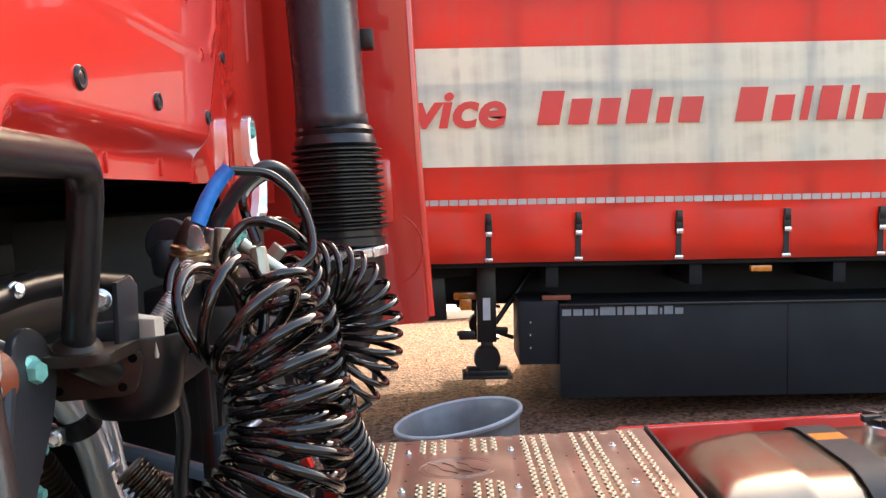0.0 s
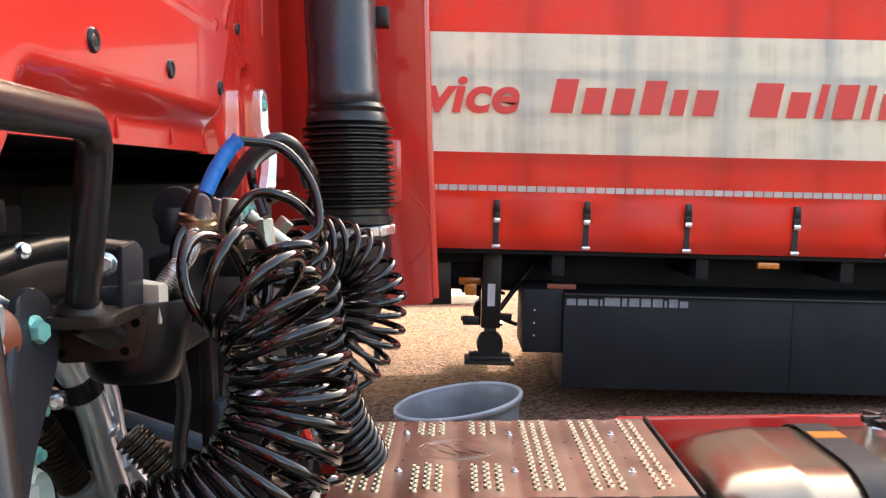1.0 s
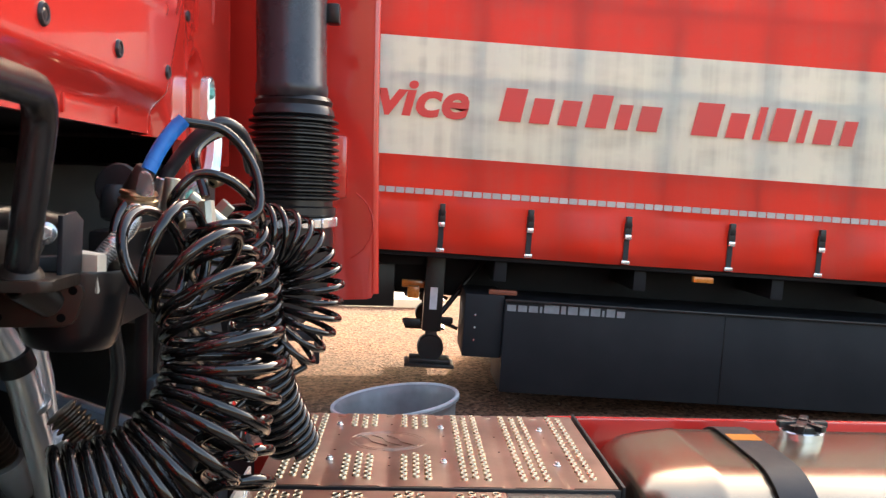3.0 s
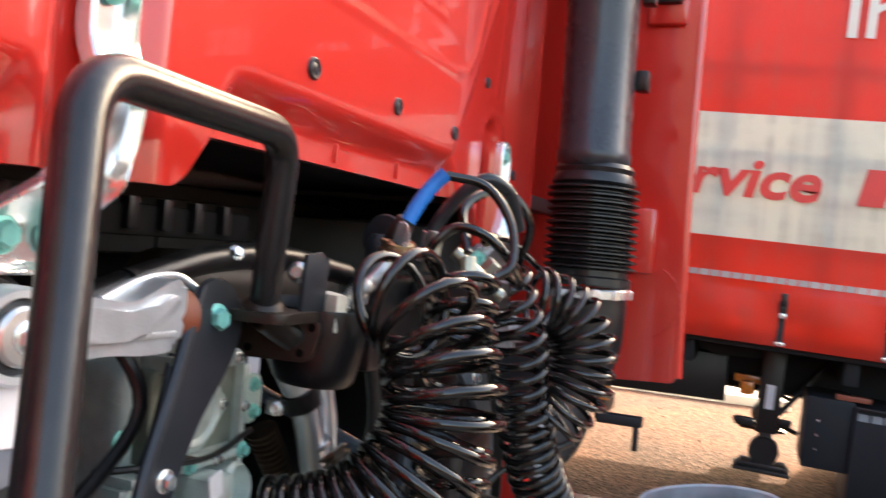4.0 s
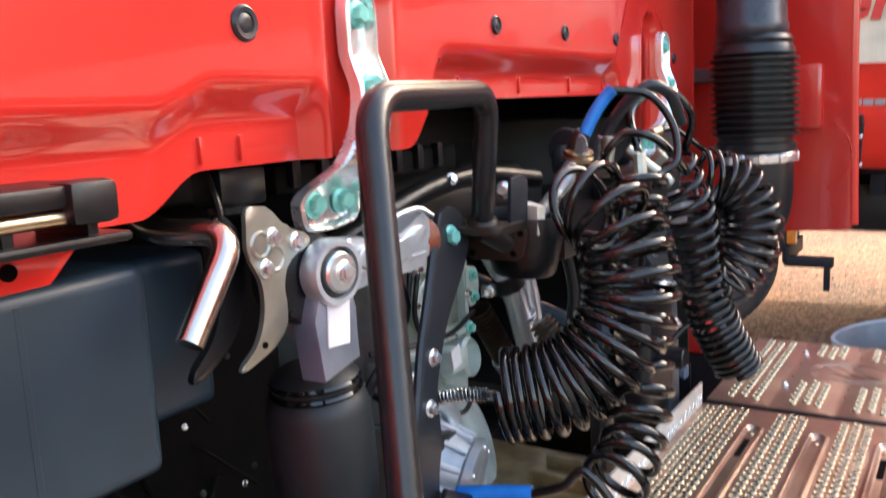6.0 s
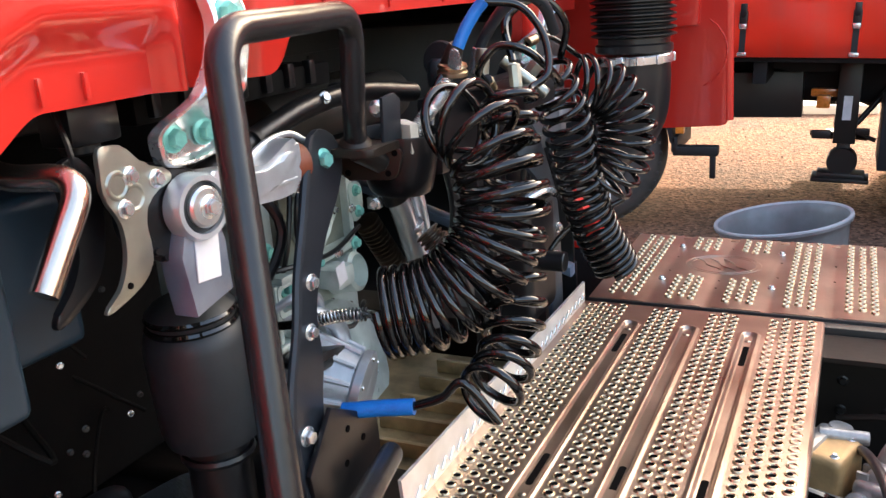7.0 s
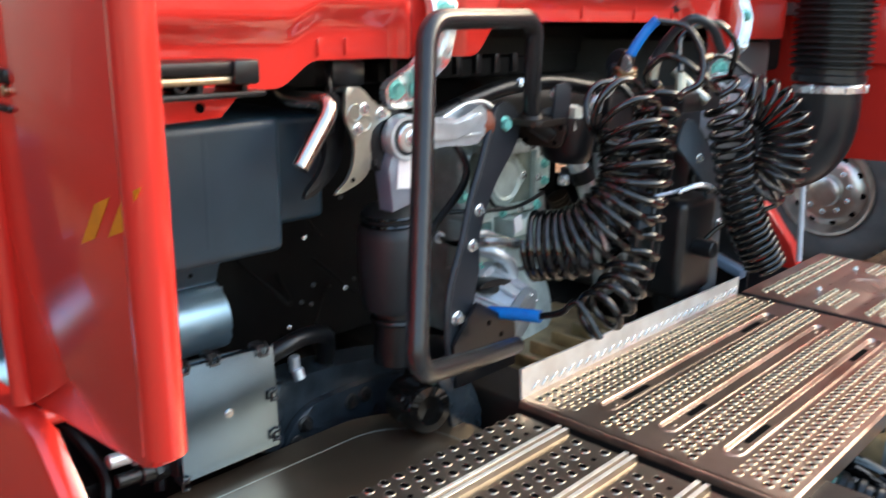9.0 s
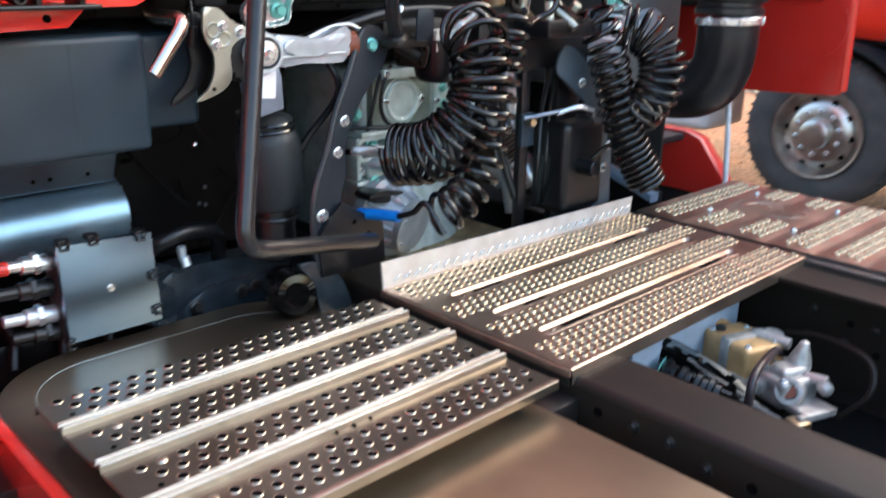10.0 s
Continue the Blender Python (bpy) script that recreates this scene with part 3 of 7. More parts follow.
fairing(1)
for Y0, Y1, top, lb in ((-0.737, -0.715, 0.862, "glossy red side skirt beside the darker fuel tank"), (1.57, 1.592, 0.85, "glossy red side skirt beside the strapped fuel tank")):
    sk = thing("side_skirt", (0.8, (Y0 + Y1) / 2, 0.3), lb, "panel", "side skirts")
    bm = bmesh.new()
    sheet(bm, [(-0.12, 0.33), (2.5, 0.33), (2.5, top - 0.01), (2.49, top)] + ([(0.68, top), (0.56, 0.78), (-0.12, 0.76)] if Y0 > 0 else [(-0.12, top)]), "y", Y0, Y1 - Y0, 0.007)
    part("panel", bm, RED, sk)
    for x in (0.2, 1.0, 1.6):
        bm = bmesh.new()
        box(bm, (x, min(Y1, 1.50), 0.52), (x + 0.05, max(Y0, -0.65), 0.56), 0.004) if Y0 > 0 else box(bm, (x, Y1 - 0.004, 0.52), (x + 0.05, -0.65, 0.56), 0.004)
        part("stay", bm, FRAMEBLACK, sk, "black stay")
    if Y0 < 0:
        bm = bmesh.new()
        sheet(bm, [(-1.2, 0.55), (0.10, 0.55), (0.12, 0.86), (0.085, 0.98), (0.035, 1.065), (-0.02, 1.118), (-0.06, 1.128), (-1.2, 1.12)], "y", -0.815, 0.03, 0.010)
        part("front_piece", bm, RED, sk, "curved red front piece")
        bm = bmesh.new()
        box(bm, (-0.10, -0.79, 0.60), (0.06, -0.734, 0.80), 0.006)
        part("joint", bm, FRAMEBLACK, sk)
# ---- black folding bracket and red tab under the near cab corner ----
br = thing("step_bracket", (-0.06, -0.56, 1.44), "black moulded bracket under the cab corner", "bracket")
bm = bmesh.new()
box(bm, (-0.10, -0.80, 1.482), (-0.022, -0.515, 1.497), 0.004)
box(bm, (-0.10, -0.80, 1.455), (-0.022, -0.50, 1.462), 0.003)
for y in (-0.77, -0.70, -0.64, -0.585, -0.525):
    box(bm, (-0.09, y - 0.004, 1.458), (-0.03, y + 0.004, 1.485), 0.001)
for y in (-0.73, -0.61):
    lathe(bm, (-0.09, y, 1.472), (1, 0, 0), [(0.007, 0), (0.0095, 0.03), (0.0095, 0.062), (0.006, 0.062), (0.005, 0.05)], 14)
pieces("rib", bm, BLACK, br)
bm = bmesh.new()
rod(bm, (-0.030, -0.80, 1.476), (-0.030, -0.545, 1.476), 0.0055)
part("pin", bm, BRASS, br, "dull brassy hinge rod")
bm = bmesh.new()
box(bm, (-0.044, -0.548, 1.470), (-0.016, -0.512, 1.499), 0.006)
part("knuckle", bm, BLACK, br)
bm = bmesh.new()
sheet(bm, [(-0.66, 1.456), (-0.505, 1.456), (-0.535, 1.427), (-0.63, 1.424)], "x", -0.075, 0.006, 0.002)
part("tab", bm, RED, br, "red painted tab")
bm = bmesh.new()
lathe(bm, (-0.0685, -0.565, 1.441), (1, 0, 0), [(0.006, 0), (0.006, 0.002)], 14)
part("tab_hole", bm, HOLE, br)

# ---- plastic tank and boxes in front of the near fuel tank ----
pt = thing("plastic_tank", (-0.35, -0.55, 1.21), "dark blue grey moulded plastic tank", "tank")
bm = bmesh.new()
box(bm, (-0.62, -0.88, 1.208), (-0.17, -0.373, 1.408), 0.016, 4)
part("body", bm, TANK_PLASTIC, pt)
bm = bmesh.new()
box(bm, (-0.55, -0.41, 1.232), (-0.225, -0.252, 1.40), 0.014, 3)
part("end", bm, TANK_PLASTIC, pt)
bm = bmesh.new()
box(bm, (-0.5, -0.504, 1.235), (-0.1697, -0.498, 1.395), 0.0002, 1)
part("seam", bm, TANK_PLASTIC, pt)
ub = thing("battery_cover", (-0.4, -0.65, 1.03), "grey metallic rounded cover under the plastic tank", "cover")
bm = bmesh.new()
sheet(bm, smoothed([(-0.75, 1.0), (-0.75, 1.10), (-0.45, 1.105), (-0.395, 1.085), (-0.372, 1.05), (-0.372, 1.01), (-0.40, 0.985), (-0.55, 0.98)]), "y", -0.98, 0.635, 0.006)
part("body", bm, mat("blue grey metallic sheet", (0.30, 0.46, 0.58), 0.30, 0.85, (0.25, 0.38, 0.48), 8, 300, 0.04), ub)
bm = bmesh.new()
sheet(bm, [(-0.7, 1.118), (-0.378, 1.112), (-0.372, 1.118), (-0.366, 1.150), (-0.345, 1.175), (-0.34, 1.20), (-0.36, 1.205), (-0.375, 1.18), (-0.7, 1.17)], "y", -0.98, 0.612, 0.004)
part("lip", bm, mat("dull blue grey sheet", (0.19, 0.27, 0.34), 0.33, 0.75, (0.14, 0.20, 0.26), 8, 300, 0.06), ub, "folded blue grey sheet lip")
for y in (-0.42, -0.49, -0.52):
    bm = bmesh.new()
    lathe(bm, (-0.3695, y, 1.135), (1, 0, 0.1), [(0.004, 0), (0.004, 0.002)], 10)
    part("hole", bm, HOLE, ub)
sb = thing("control_unit", (-0.3, -0.45, 0.85), "silver grey flat control unit box", "control unit")
bm = bmesh.new()
sheet(bm, [(-0.552, 0.880), (-0.392, 0.880), (-0.400, 1.030), (-0.552, 1.042)], "x", -0.27, 0.058, 0.006)
part("body", bm, BLACK_MATT, sb)
bm = bmesh.new()
sheet(bm, [(-0.550, 0.878), (-0.376, 0.878), (-0.382, 1.052), (-0.553, 1.060)], "x", -0.214, 0.016, 0.005)
part("cover", bm, mat("blue grey sheet", (0.31, 0.44, 0.58), 0.24, 1.0, (0.27, 0.39, 0.51), 5, 60, 0.0, 0, 0.05), sb, "blue grey sheet metal cover")
for y, z in ((-0.540, 1.062), (-0.405, 1.052), (-0.382, 0.90), (-0.545, 0.878), (-0.49, 1.062), (-0.384, 0.97)):
    bm = bmesh.new()
    u, v = (1, 0) if z > 1.0 else (0, 1)
    for q in (-0.006, 0.006):
        tube(bm, spline([(-0.222, y + q * u, z + q * v), (-0.205, y + 1.5 * q * u + 0.006 * v, z + 1.5 * q * v + 0.006 * u), (-0.193, y + 1.3 * q * u, z + 1.3 * q * v), (-0.195, y + q * u - 0.010 * v, z + q * v - 0.010 * u)], 5), 0.0021, 8)
    rod(bm, (-0.193, y - 0.008 * u - 0.010 * v, z - 0.008 * v - 0.010 * u), (-0.193, y + 0.008 * u - 0.010 * v, z + 0.008 * v - 0.010 * u), 0.0021, 8)
    box(bm, (-0.222, y - 0.008, z - 0.003), (-0.200, y + 0.008, z + 0.006), 0.002)
    part("clamp", bm, BLACK, sb, "black wire clamp")
bm = bmesh.new()
lathe(bm, (-0.1985, -0.468, 0.965), (1, 0, 0), [(0.007, 0), (0.007, 0.002), (0.003, 0.003)], 16)
part("stud", bm, ZINC, sb)
for k, (y, z, m) in enumerate(((-0.565, 1.0, ZINC), (-0.575, 0.955, BLACK), (-0.57, 0.905, CAST), (-0.56, 0.87, BLACK))):
    bm = bmesh.new()
    rod(bm, (-0.245, -0.55, z + 0.02), (-0.245, y - 0.035, z + 0.024), 0.016, 14)
    rod(bm, (-0.245, y - 0.03, z + 0.024), (-0.245, y - 0.07, z + 0.026), 0.011, 12)
    rod(bm, (-0.245, y - 0.005, z + 0.024), (-0.245, y - 0.015, z + 0.024), 0.020, 6)
    part("connector", bm, m, sb)
bm = bmesh.new()
rod(bm, (-0.245, -0.62, 1.025), (-0.245, -0.75, 1.03), 0.013, 12)
part("cable", bm, RED_DULL, sb, "red battery cable")
CROSS = mat("glossy slate casting", (0.030, 0.040, 0.050), 0.18, 0, (0.016, 0.022, 0.028), 26, 170, 0.35, 0.0, 0.12)
ax = thing("front_crossmember", (-0.45, 0.0, 0.8), "dusty black cast crossmember under the cab", "crossmember")
bm = bmesh.new()
sheet(bm, smoothed([(-0.34, 0.79), (-0.335, 0.90), (-0.29, 0.932), (-0.14, 0.925), (0.0, 0.90), (0.04, 0.85), (-0.02, 0.79), (-0.2, 0.77)]), "x", -0.36, 0.07, 0.014)
sheet(bm, smoothed([(-0.315, 0.80), (-0.27, 0.872), (-0.14, 0.885), (-0.02, 0.87), (0.0, 0.83), (-0.06, 0.79), (-0.2, 0.785)]), "x", -0.295, 0.022, 0.009)
part("arm", bm, CROSS, ax)
for y, z in ((-0.27, 0.85), (-0.164, 0.859), (-0.13, 0.862), (-0.29, 0.82), (-0.05, 0.85)):
    bolt(ax, (-0.272, y, z), (1, 0, 0.1), BOLT_BLACK)
bm = bmesh.new()
lathe(bm, (-0.34, -0.35, 0.885), (1, 0.35, 0), [(0.058, 0), (0.066, 0.02), (0.067, 0.062), (0.062, 0.070), (0.054, 0.066), (0.050, 0.052), (0.03, 0.050), (0.024, 0.066), (0.010, 0.068)], 30)
part("flange", bm, CROSS, ax)
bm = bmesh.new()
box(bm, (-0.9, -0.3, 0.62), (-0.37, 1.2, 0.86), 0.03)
part("beam", bm, SHADE_BLACK, ax)
bm = bmesh.new()
lathe(bm, (-0.24, 0.0, 0.90), (1, 0, -0.1), [(0.055, 0), (0.06, 0.02), (0.06, 0.07), (0.045, 0.08), (0.03, 0.075)], 22)
part("round_cap", bm, BLACK, ax)
bolt(ax, (-0.15, 0.015, 0.985), (1, 0, 0.3), BOLT_TEAL, 0.7)
bm = bmesh.new()
tube(bm, spline([(-0.30, -0.365, 0.975), (-0.27, -0.325, 1.005), (-0.27, -0.27, 1.015), (-0.28, -0.215, 1.0), (-0.31, -0.19, 0.95), (-0.34, -0.18, 0.90)], 8), 0.016, 12)
pieces("hose", bm, BLACK, ax, "black hoses and cable looms")
bm = bmesh.new()
rod(bm, (-0.262, -0.297, 0.99), (-0.262, -0.295, 0.962), 0.009, 12)
rod(bm, (-0.256, -0.296, 0.968), (-0.25, -0.294, 0.95), 0.010, 12)
box(bm, (-0.272, -0.303, 0.975), (-0.254, -0.29, 0.988), 0.003)
part("fitting", bm, CAST, ax, "grey metal hose fitting")
# engine block deep under the cab, its near-black colour holding the shade there
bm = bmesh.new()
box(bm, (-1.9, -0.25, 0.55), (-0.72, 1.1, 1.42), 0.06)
solid("engine_block", bm, SHADE_BLACK, "engine block under the cab, blackened for shade", "engine")
SHIELD = mat("grey heat shield", (0.06, 0.06, 0.058), 0.6, 0.2, (0.04, 0.04, 0.04), 8, 150, 0.1)
hsd = thing("heat_shield", (-0.67, 0.45, 1.40), "grey heat shield below the cab floor", "heat shield")
bm = bmesh.new()
box(bm, (-0.75, -0.35, 1.40), (-0.60, 1.25, 1.53), 0.02)
part("panel", bm, SHIELD, hsd)
bm = bmesh.new()
box(bm, (-0.6, 0.02, 1.455), (-0.59, 1.1, 1.50), 0.004)
part("rail", bm, SHIELD, hsd)
for k in range(7):
    bm = bmesh.new()
    box(bm, (-0.6, -0.28 + 0.21 * k, 1.41), (-0.592, -0.265 + 0.21 * k, 1.45), 0.003)
    part("bead", bm, SHIELD, hsd)

# ---- frame rails ----
for nm, y0, y1, face in (("near", 0.005, 0.085, -1), ("far", 0.765, 0.845, 1)):
    rl = thing("frame_rail", (0.5, y0, 0.6), "dusty black steel chassis frame rail with rows of bolts", "frame rail", "frame rails")
    bm = bmesh.new()
    web = y0 if face < 0 else y1
    lo, hi = sorted((web, web - face * 0.009))
    inner = web - face * 0.125
    cs = [(web, 0.604), (web, 0.866), (web - face * 0.002, 0.874), (web - face * 0.007, 0.880), (web - face * 0.014, 0.882), (inner, 0.882), (inner, 0.873), (web - face * 0.015, 0.873), (web - face * 0.010, 0.868), (web - face * 0.009, 0.611), (inner, 0.607), (inner, 0.598), (web - face * 0.006, 0.598)]
    sheet(bm, cs, "x", -1.9, 6.5)
    part("channel", bm, RAILBLACK, rl)
    rng = random.Random(5)
    for k in range(48):
        x = 0.53 + (k % 16) * 0.066 + rng.uniform(-0.012, 0.012)
        z = 0.836 - (k // 16) * 0.056 + rng.uniform(-0.009, 0.009)
        for fy, sgn in ((lo, -1), (hi, 1)):
            if rng.random() < 0.55:
                bolt(rl, (x, fy, z), (0, sgn, 0), BOLT_BLACK if rng.random() < 0.8 else BOLT_ZINC, 0.72)
            else:
                bm = bmesh.new()
                lathe(bm, (x, fy - 0.0005 * sgn, z), (0, sgn, 0), [(0.0085, 0), (0.0085, 0.0012)], 12)
                part("bolt_hole", bm, HOLE, rl)
for x, top in ((0.34, 0.67), (1.9, 0.855)):
    cm = thing("crossmember", (x + 0.05, 0.42, 0.63), "black crossmember between the frame rails", "crossmember", "crossmembers")
    bm = bmesh.new()
    box(bm, (x, 0.02, 0.625), (x + 0.1, 0.76, top), 0.01)
    part("beam", bm, FRAMEBLACK, cm)
    for y0, y1 in ((0.0142, 0.020), (0.76, 0.7658)):
        bm = bmesh.new()
        box(bm, (x - 0.03, y0, 0.622), (x + 0.13, y1, top - 0.004), 0.002)
        part("end_plate", bm, FRAMEBLACK, cm)
        for k in range(2):
            bolt(cm, (x - 0.015 + 0.13 * k, y1 if y0 < 0.4 else y0, 0.645), (0, 1 if y0 < 0.4 else -1, 0), BOLT_ZINC, 0.7)
# matt near-black panels that close the gap between the rails
TRAY = mat("matt black tray", (0.006, 0.006, 0.006), 0.85, 0, (0.004, 0.004, 0.004), 20, 200, 0.2, 0, 0.1, (0.35, 0.7), 0.1)
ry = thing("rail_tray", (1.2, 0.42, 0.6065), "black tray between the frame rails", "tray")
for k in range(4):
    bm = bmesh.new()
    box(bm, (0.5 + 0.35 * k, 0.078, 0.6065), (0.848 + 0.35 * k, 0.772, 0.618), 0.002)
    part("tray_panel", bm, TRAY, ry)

# pneumatic valve between the rails
vv = thing("air_valve", (0.55, 0.58, 0.61), "grey and yellowish cast air valve with black hoses", "valve")
VY = mat("yellow chromate casting", (0.72, 0.43, 0.19), 0.42, 0.3, (0.54, 0.32, 0.14), 40, 300, 0.25)
VS = mat("warm grey casting", (0.56, 0.52, 0.48), 0.34, 0.5, (0.30, 0.265, 0.24), 34, 160, 0.5, 0, 0.14, (0.3, 0.65))
VM = Matrix.Translation((0.515, 0.592, 0.730)) @ Matrix.Rotation(radians(-20), 4, "Z") @ Matrix.Scale(0.98, 4)


def vpart(name, bm, material, label="", many=False):
    bmesh.ops.transform(bm, matrix=VM, verts=bm.verts)
    return pieces(name, bm, material, vv, label) if many else part(name, bm, material, vv, label)


bm = bmesh.new()
box(bm, (-0.11, -0.058, -0.04), (0.03, 0.05, 0.048), 0.014, 3)
vpart("body", bm, VY, "yellowish cast valve body")
bm = bmesh.new()
lathe(bm, (-0.12, 0, 0.0), (-1, 0, 0), [(0.05, 0), (0.052, 0.01), (0.046, 0.03), (0.03, 0.045), (0.012, 0.048)], 22)
vpart("end_cap", bm, VY)
bm = bmesh.new()
box(bm, (-0.050, -0.062, -0.04), (-0.022, 0.056, 0.056), 0.008, 2)
lathe(bm, (-0.02, 0.05, 0.0), (0.1, 0.1, 1), [(0.024, 0), (0.025, 0.045), (0.020, 0.058), (0.008, 0.060)], 18)
rod(bm, (-0.04, 0.02, 0.05), (0.035, 0.055, 0.048), 0.013, 14)
box(bm, (-0.01, -0.072, -0.05), (0.065, -0.056, -0.012), 0.006, 2)
vpart("band", bm, VS, "grey cast band and knob", True)
bm = bmesh.new()
box(bm, (0.045, -0.05, -0.042), (0.13, 0.05, 0.018), 0.012, 3)
box(bm, (0.06, -0.03, 0.0), (0.11, 0.045, 0.034), 0.012, 3)
lathe(bm, (0.082, 0.035, 0.025), (0.05, 0.1, 1), [(0.026, 0), (0.022, 0.018), (0.013, 0.040), (0.010, 0.052), (0.004, 0.056)], 18)
rod(bm, (0.11, 0.03, 0.012), (0.150, 0.045, 0.016), 0.012, 14)
lathe(bm, (0.150, 0.03, -0.005), (0.3, 0.6, 0.8), [(0.010, 0), (0.016, 0.006), (0.018, 0.014), (0.014, 0.024), (0.005, 0.028)], 16)
lathe(bm, (0.115, -0.012, -0.012), (0.5, -0.72, 0.42), [(0.030, 0), (0.030, 0.03), (0.027, 0.034), (0.019, 0.034), (0.018, 0.022), (0.004, 0.022)], 22)
lathe(bm, (0.060, -0.045, -0.018), (0.0, -1, 0.25), [(0.019, 0), (0.019, 0.020), (0.012, 0.024), (0.012, 0.018), (0.003, 0.018)], 18)
box(bm, (0.13, -0.045, -0.036), (0.195, 0.035, -0.020), 0.005, 2)
box(bm, (0.178, -0.060, -0.066), (0.194, -0.036, -0.022), 0.004, 2)
for q in (-0.03, 0.0, 0.03):
    box(bm, (0.046, q - 0.004, 0.01), (0.066, q + 0.004, 0.030), 0.003)
vpart("end_casting", bm, VS, "grey cast valve end with lug and ports", True)
bm = bmesh.new()
rod(bm, (0.128, -0.030, -0.002), (0.131, -0.034, 0.001), 0.014, 14)
vpart("plug", bm, COPPER_PART, "brown plug in the port")
bm = bmesh.new()
tube(bm, spline([(0.545, 0.635, 0.74), (0.556, 0.595, 0.772), (0.578, 0.500, 0.792), (0.592, 0.425, 0.785), (0.598, 0.402, 0.755), (0.599, 0.400, 0.70)], 7), 0.0085, 12)
part("cable", bm, mat("brown black sheath", (0.040, 0.026, 0.028), 0.34, 0, (0.028, 0.019, 0.020), 40, 200, 0.1), vv, "brown black bent cable")
bm = bmesh.new()
rod(bm, (-0.085, -0.03, 0.045), (-0.085, -0.03, 0.056), 0.012, 8)
vpart("port", bm, BLACK, "black plug", True)
for x, y, z in ((-0.09, -0.045, 0.047), (-0.07, 0.03, 0.047), (0.012, -0.04, 0.047), (0.012, 0.035, 0.047), (0.118, -0.040, 0.017)):
    bolt(vv, VM @ Vector((x, y, z)), (0, 0, 1), BOLT_ZINC, 0.55)
for k in range(6):
    bm = bmesh.new()
    u = 0.008 * k
    w = 0.006 * math.sin(2.1 * k)
    tube(bm, spline([(0.345 + 0.01 * w, 0.400 - 0.2 * u, 0.800 - u), (0.40 + w, 0.416 - 0.3 * u, 0.798 - u), (0.440, 0.430 - 0.4 * u + w, 0.786 - 0.9 * u), (0.490, 0.446 - 0.5 * u, 0.766 - 0.8 * u + w), (0.535, 0.470 - 0.5 * u, 0.735 - 0.6 * u), (0.60 + u, 0.50, 0.67)], 7), 0.0062 + 0.0015 * (k % 2), 8)
    part("hose", bm, HOSE, vv, "black air hose")
for k, q in enumerate((0.425, 0.455, 0.485, 0.510)):
    bm = bmesh.new()
    lathe(bm, (q, 0.378 + 0.25 * (q - 0.425), 0.752 - 0.22 * (q - 0.425)), (1, 0.25, -0.22), [(0.021, 0), (0.024, 0.003), (0.024, 0.012), (0.019, 0.016), (0.019, 0.026)], 20)
    part("hose_collar", bm, BLACK, vv, "black ribbed hose collar")
bm = bmesh.new()
lathe(bm, (0.418, 0.376, 0.7535), (1, 0.25, -0.22), [(0.022, 0), (0.0245, 0.0015), (0.022, 0.003)], 20)
part("green_ring", bm, TEAL, vv, "thin green ring")
bm = bmesh.new()
tube(bm, spline([(-0.05, 0.13, 0.03), (0.05, 0.14, 0.055), (0.17, 0.13, 0.055), (0.20, 0.11, 0.0), (0.16, 0.08, -0.07)], 8), 0.007, 8)
vpart("hose", bm, RAILBLACK)
bm = bmesh.new()
box(bm, (-0.08, -0.03, -0.098), (0.12, 0.03, -0.03), 0.004)
vpart("bracket", bm, FRAMEBLACK)
bm = bmesh.new()
box(bm, (0.165, -0.075, -0.06), (0.205, -0.04, -0.03), 0.005)
vpart("brass_plug", bm, BRASS, "small brass plug")
bm = bmesh.new()
sheet(bm, [(0.30, 0.70), (0.72, 0.70), (0.72, 0.868), (0.30, 0.868)], "x", 0.392, 0.008, 0.003)
part("shield", bm, mat("light blue grey plastic", (0.42, 0.50, 0.6), 0.4, 0, None, 20, 200, 0.05), vv, "light blue grey cover flap")

# ---- fuel tanks ----


def tank_body(bm, x0, x1, y0, y1, z0, z1, r, dome=0.06):
    """A tank along x with a rounded section and softly domed ends."""
    cy, cz = (y0 + y1) / 2, (z0 + z1) / 2
    sec = roundrect(y0 - cy, z0 - cz, y1 - cy, z1 - cz, r, 7)
    rings = []
    for x, k in ((x0, 0.72), (x0 + dome * 0.12, 0.86), (x0 + dome * 0.35, 0.945), (x0 + dome * 0.7, 0.985), (x0 + dome, 1.0), (x0 + dome + 0.004, 1.006), (x0 + dome + 0.022, 1.006), (x0 + dome + 0.026, 1.0),
                 (x1 - dome - 0.026, 1.0), (x1 - dome, 1.0), (x1 - dome * 0.35, 0.945), (x1 - dome * 0.12, 0.86), (x1, 0.72)):
        rings.append([bm.verts.new((x, cy + a * (1 - (1 - k) * 0.9), cz + b * (1 - (1 - k) * 0.9))) for a, b in sec])
    n = len(sec)
    for a, b in zip(rings, rings[1:]):
        for i in range(n):
            bm.faces.new((a[i], a[(i + 1) % n], b[(i + 1) % n], b[i]))
    bm.faces.new(rings[0])
    bm.faces.new(rings[-1])
    return bm


nt_ = thing("fuel_tank", (0.5, -0.4, 0.25), "polished aluminium fuel tank below the deck sheet", "fuel tank", "fuel tanks")
bm = bmesh.new()
sheet(bm, roundrect(-0.222, -0.712, 1.7, -0.072, 0.17, 12), "z", 0.22, 0.635)
es = [e for e in bm.edges if abs(e.verts[0].co.z - e.verts[1].co.z) < 1e-6]
bmesh.ops.bevel(bm, geom=es, offset=0.050, segments=7, profile=0.5, affect="EDGES")
part("body", bm, ALU, nt_)
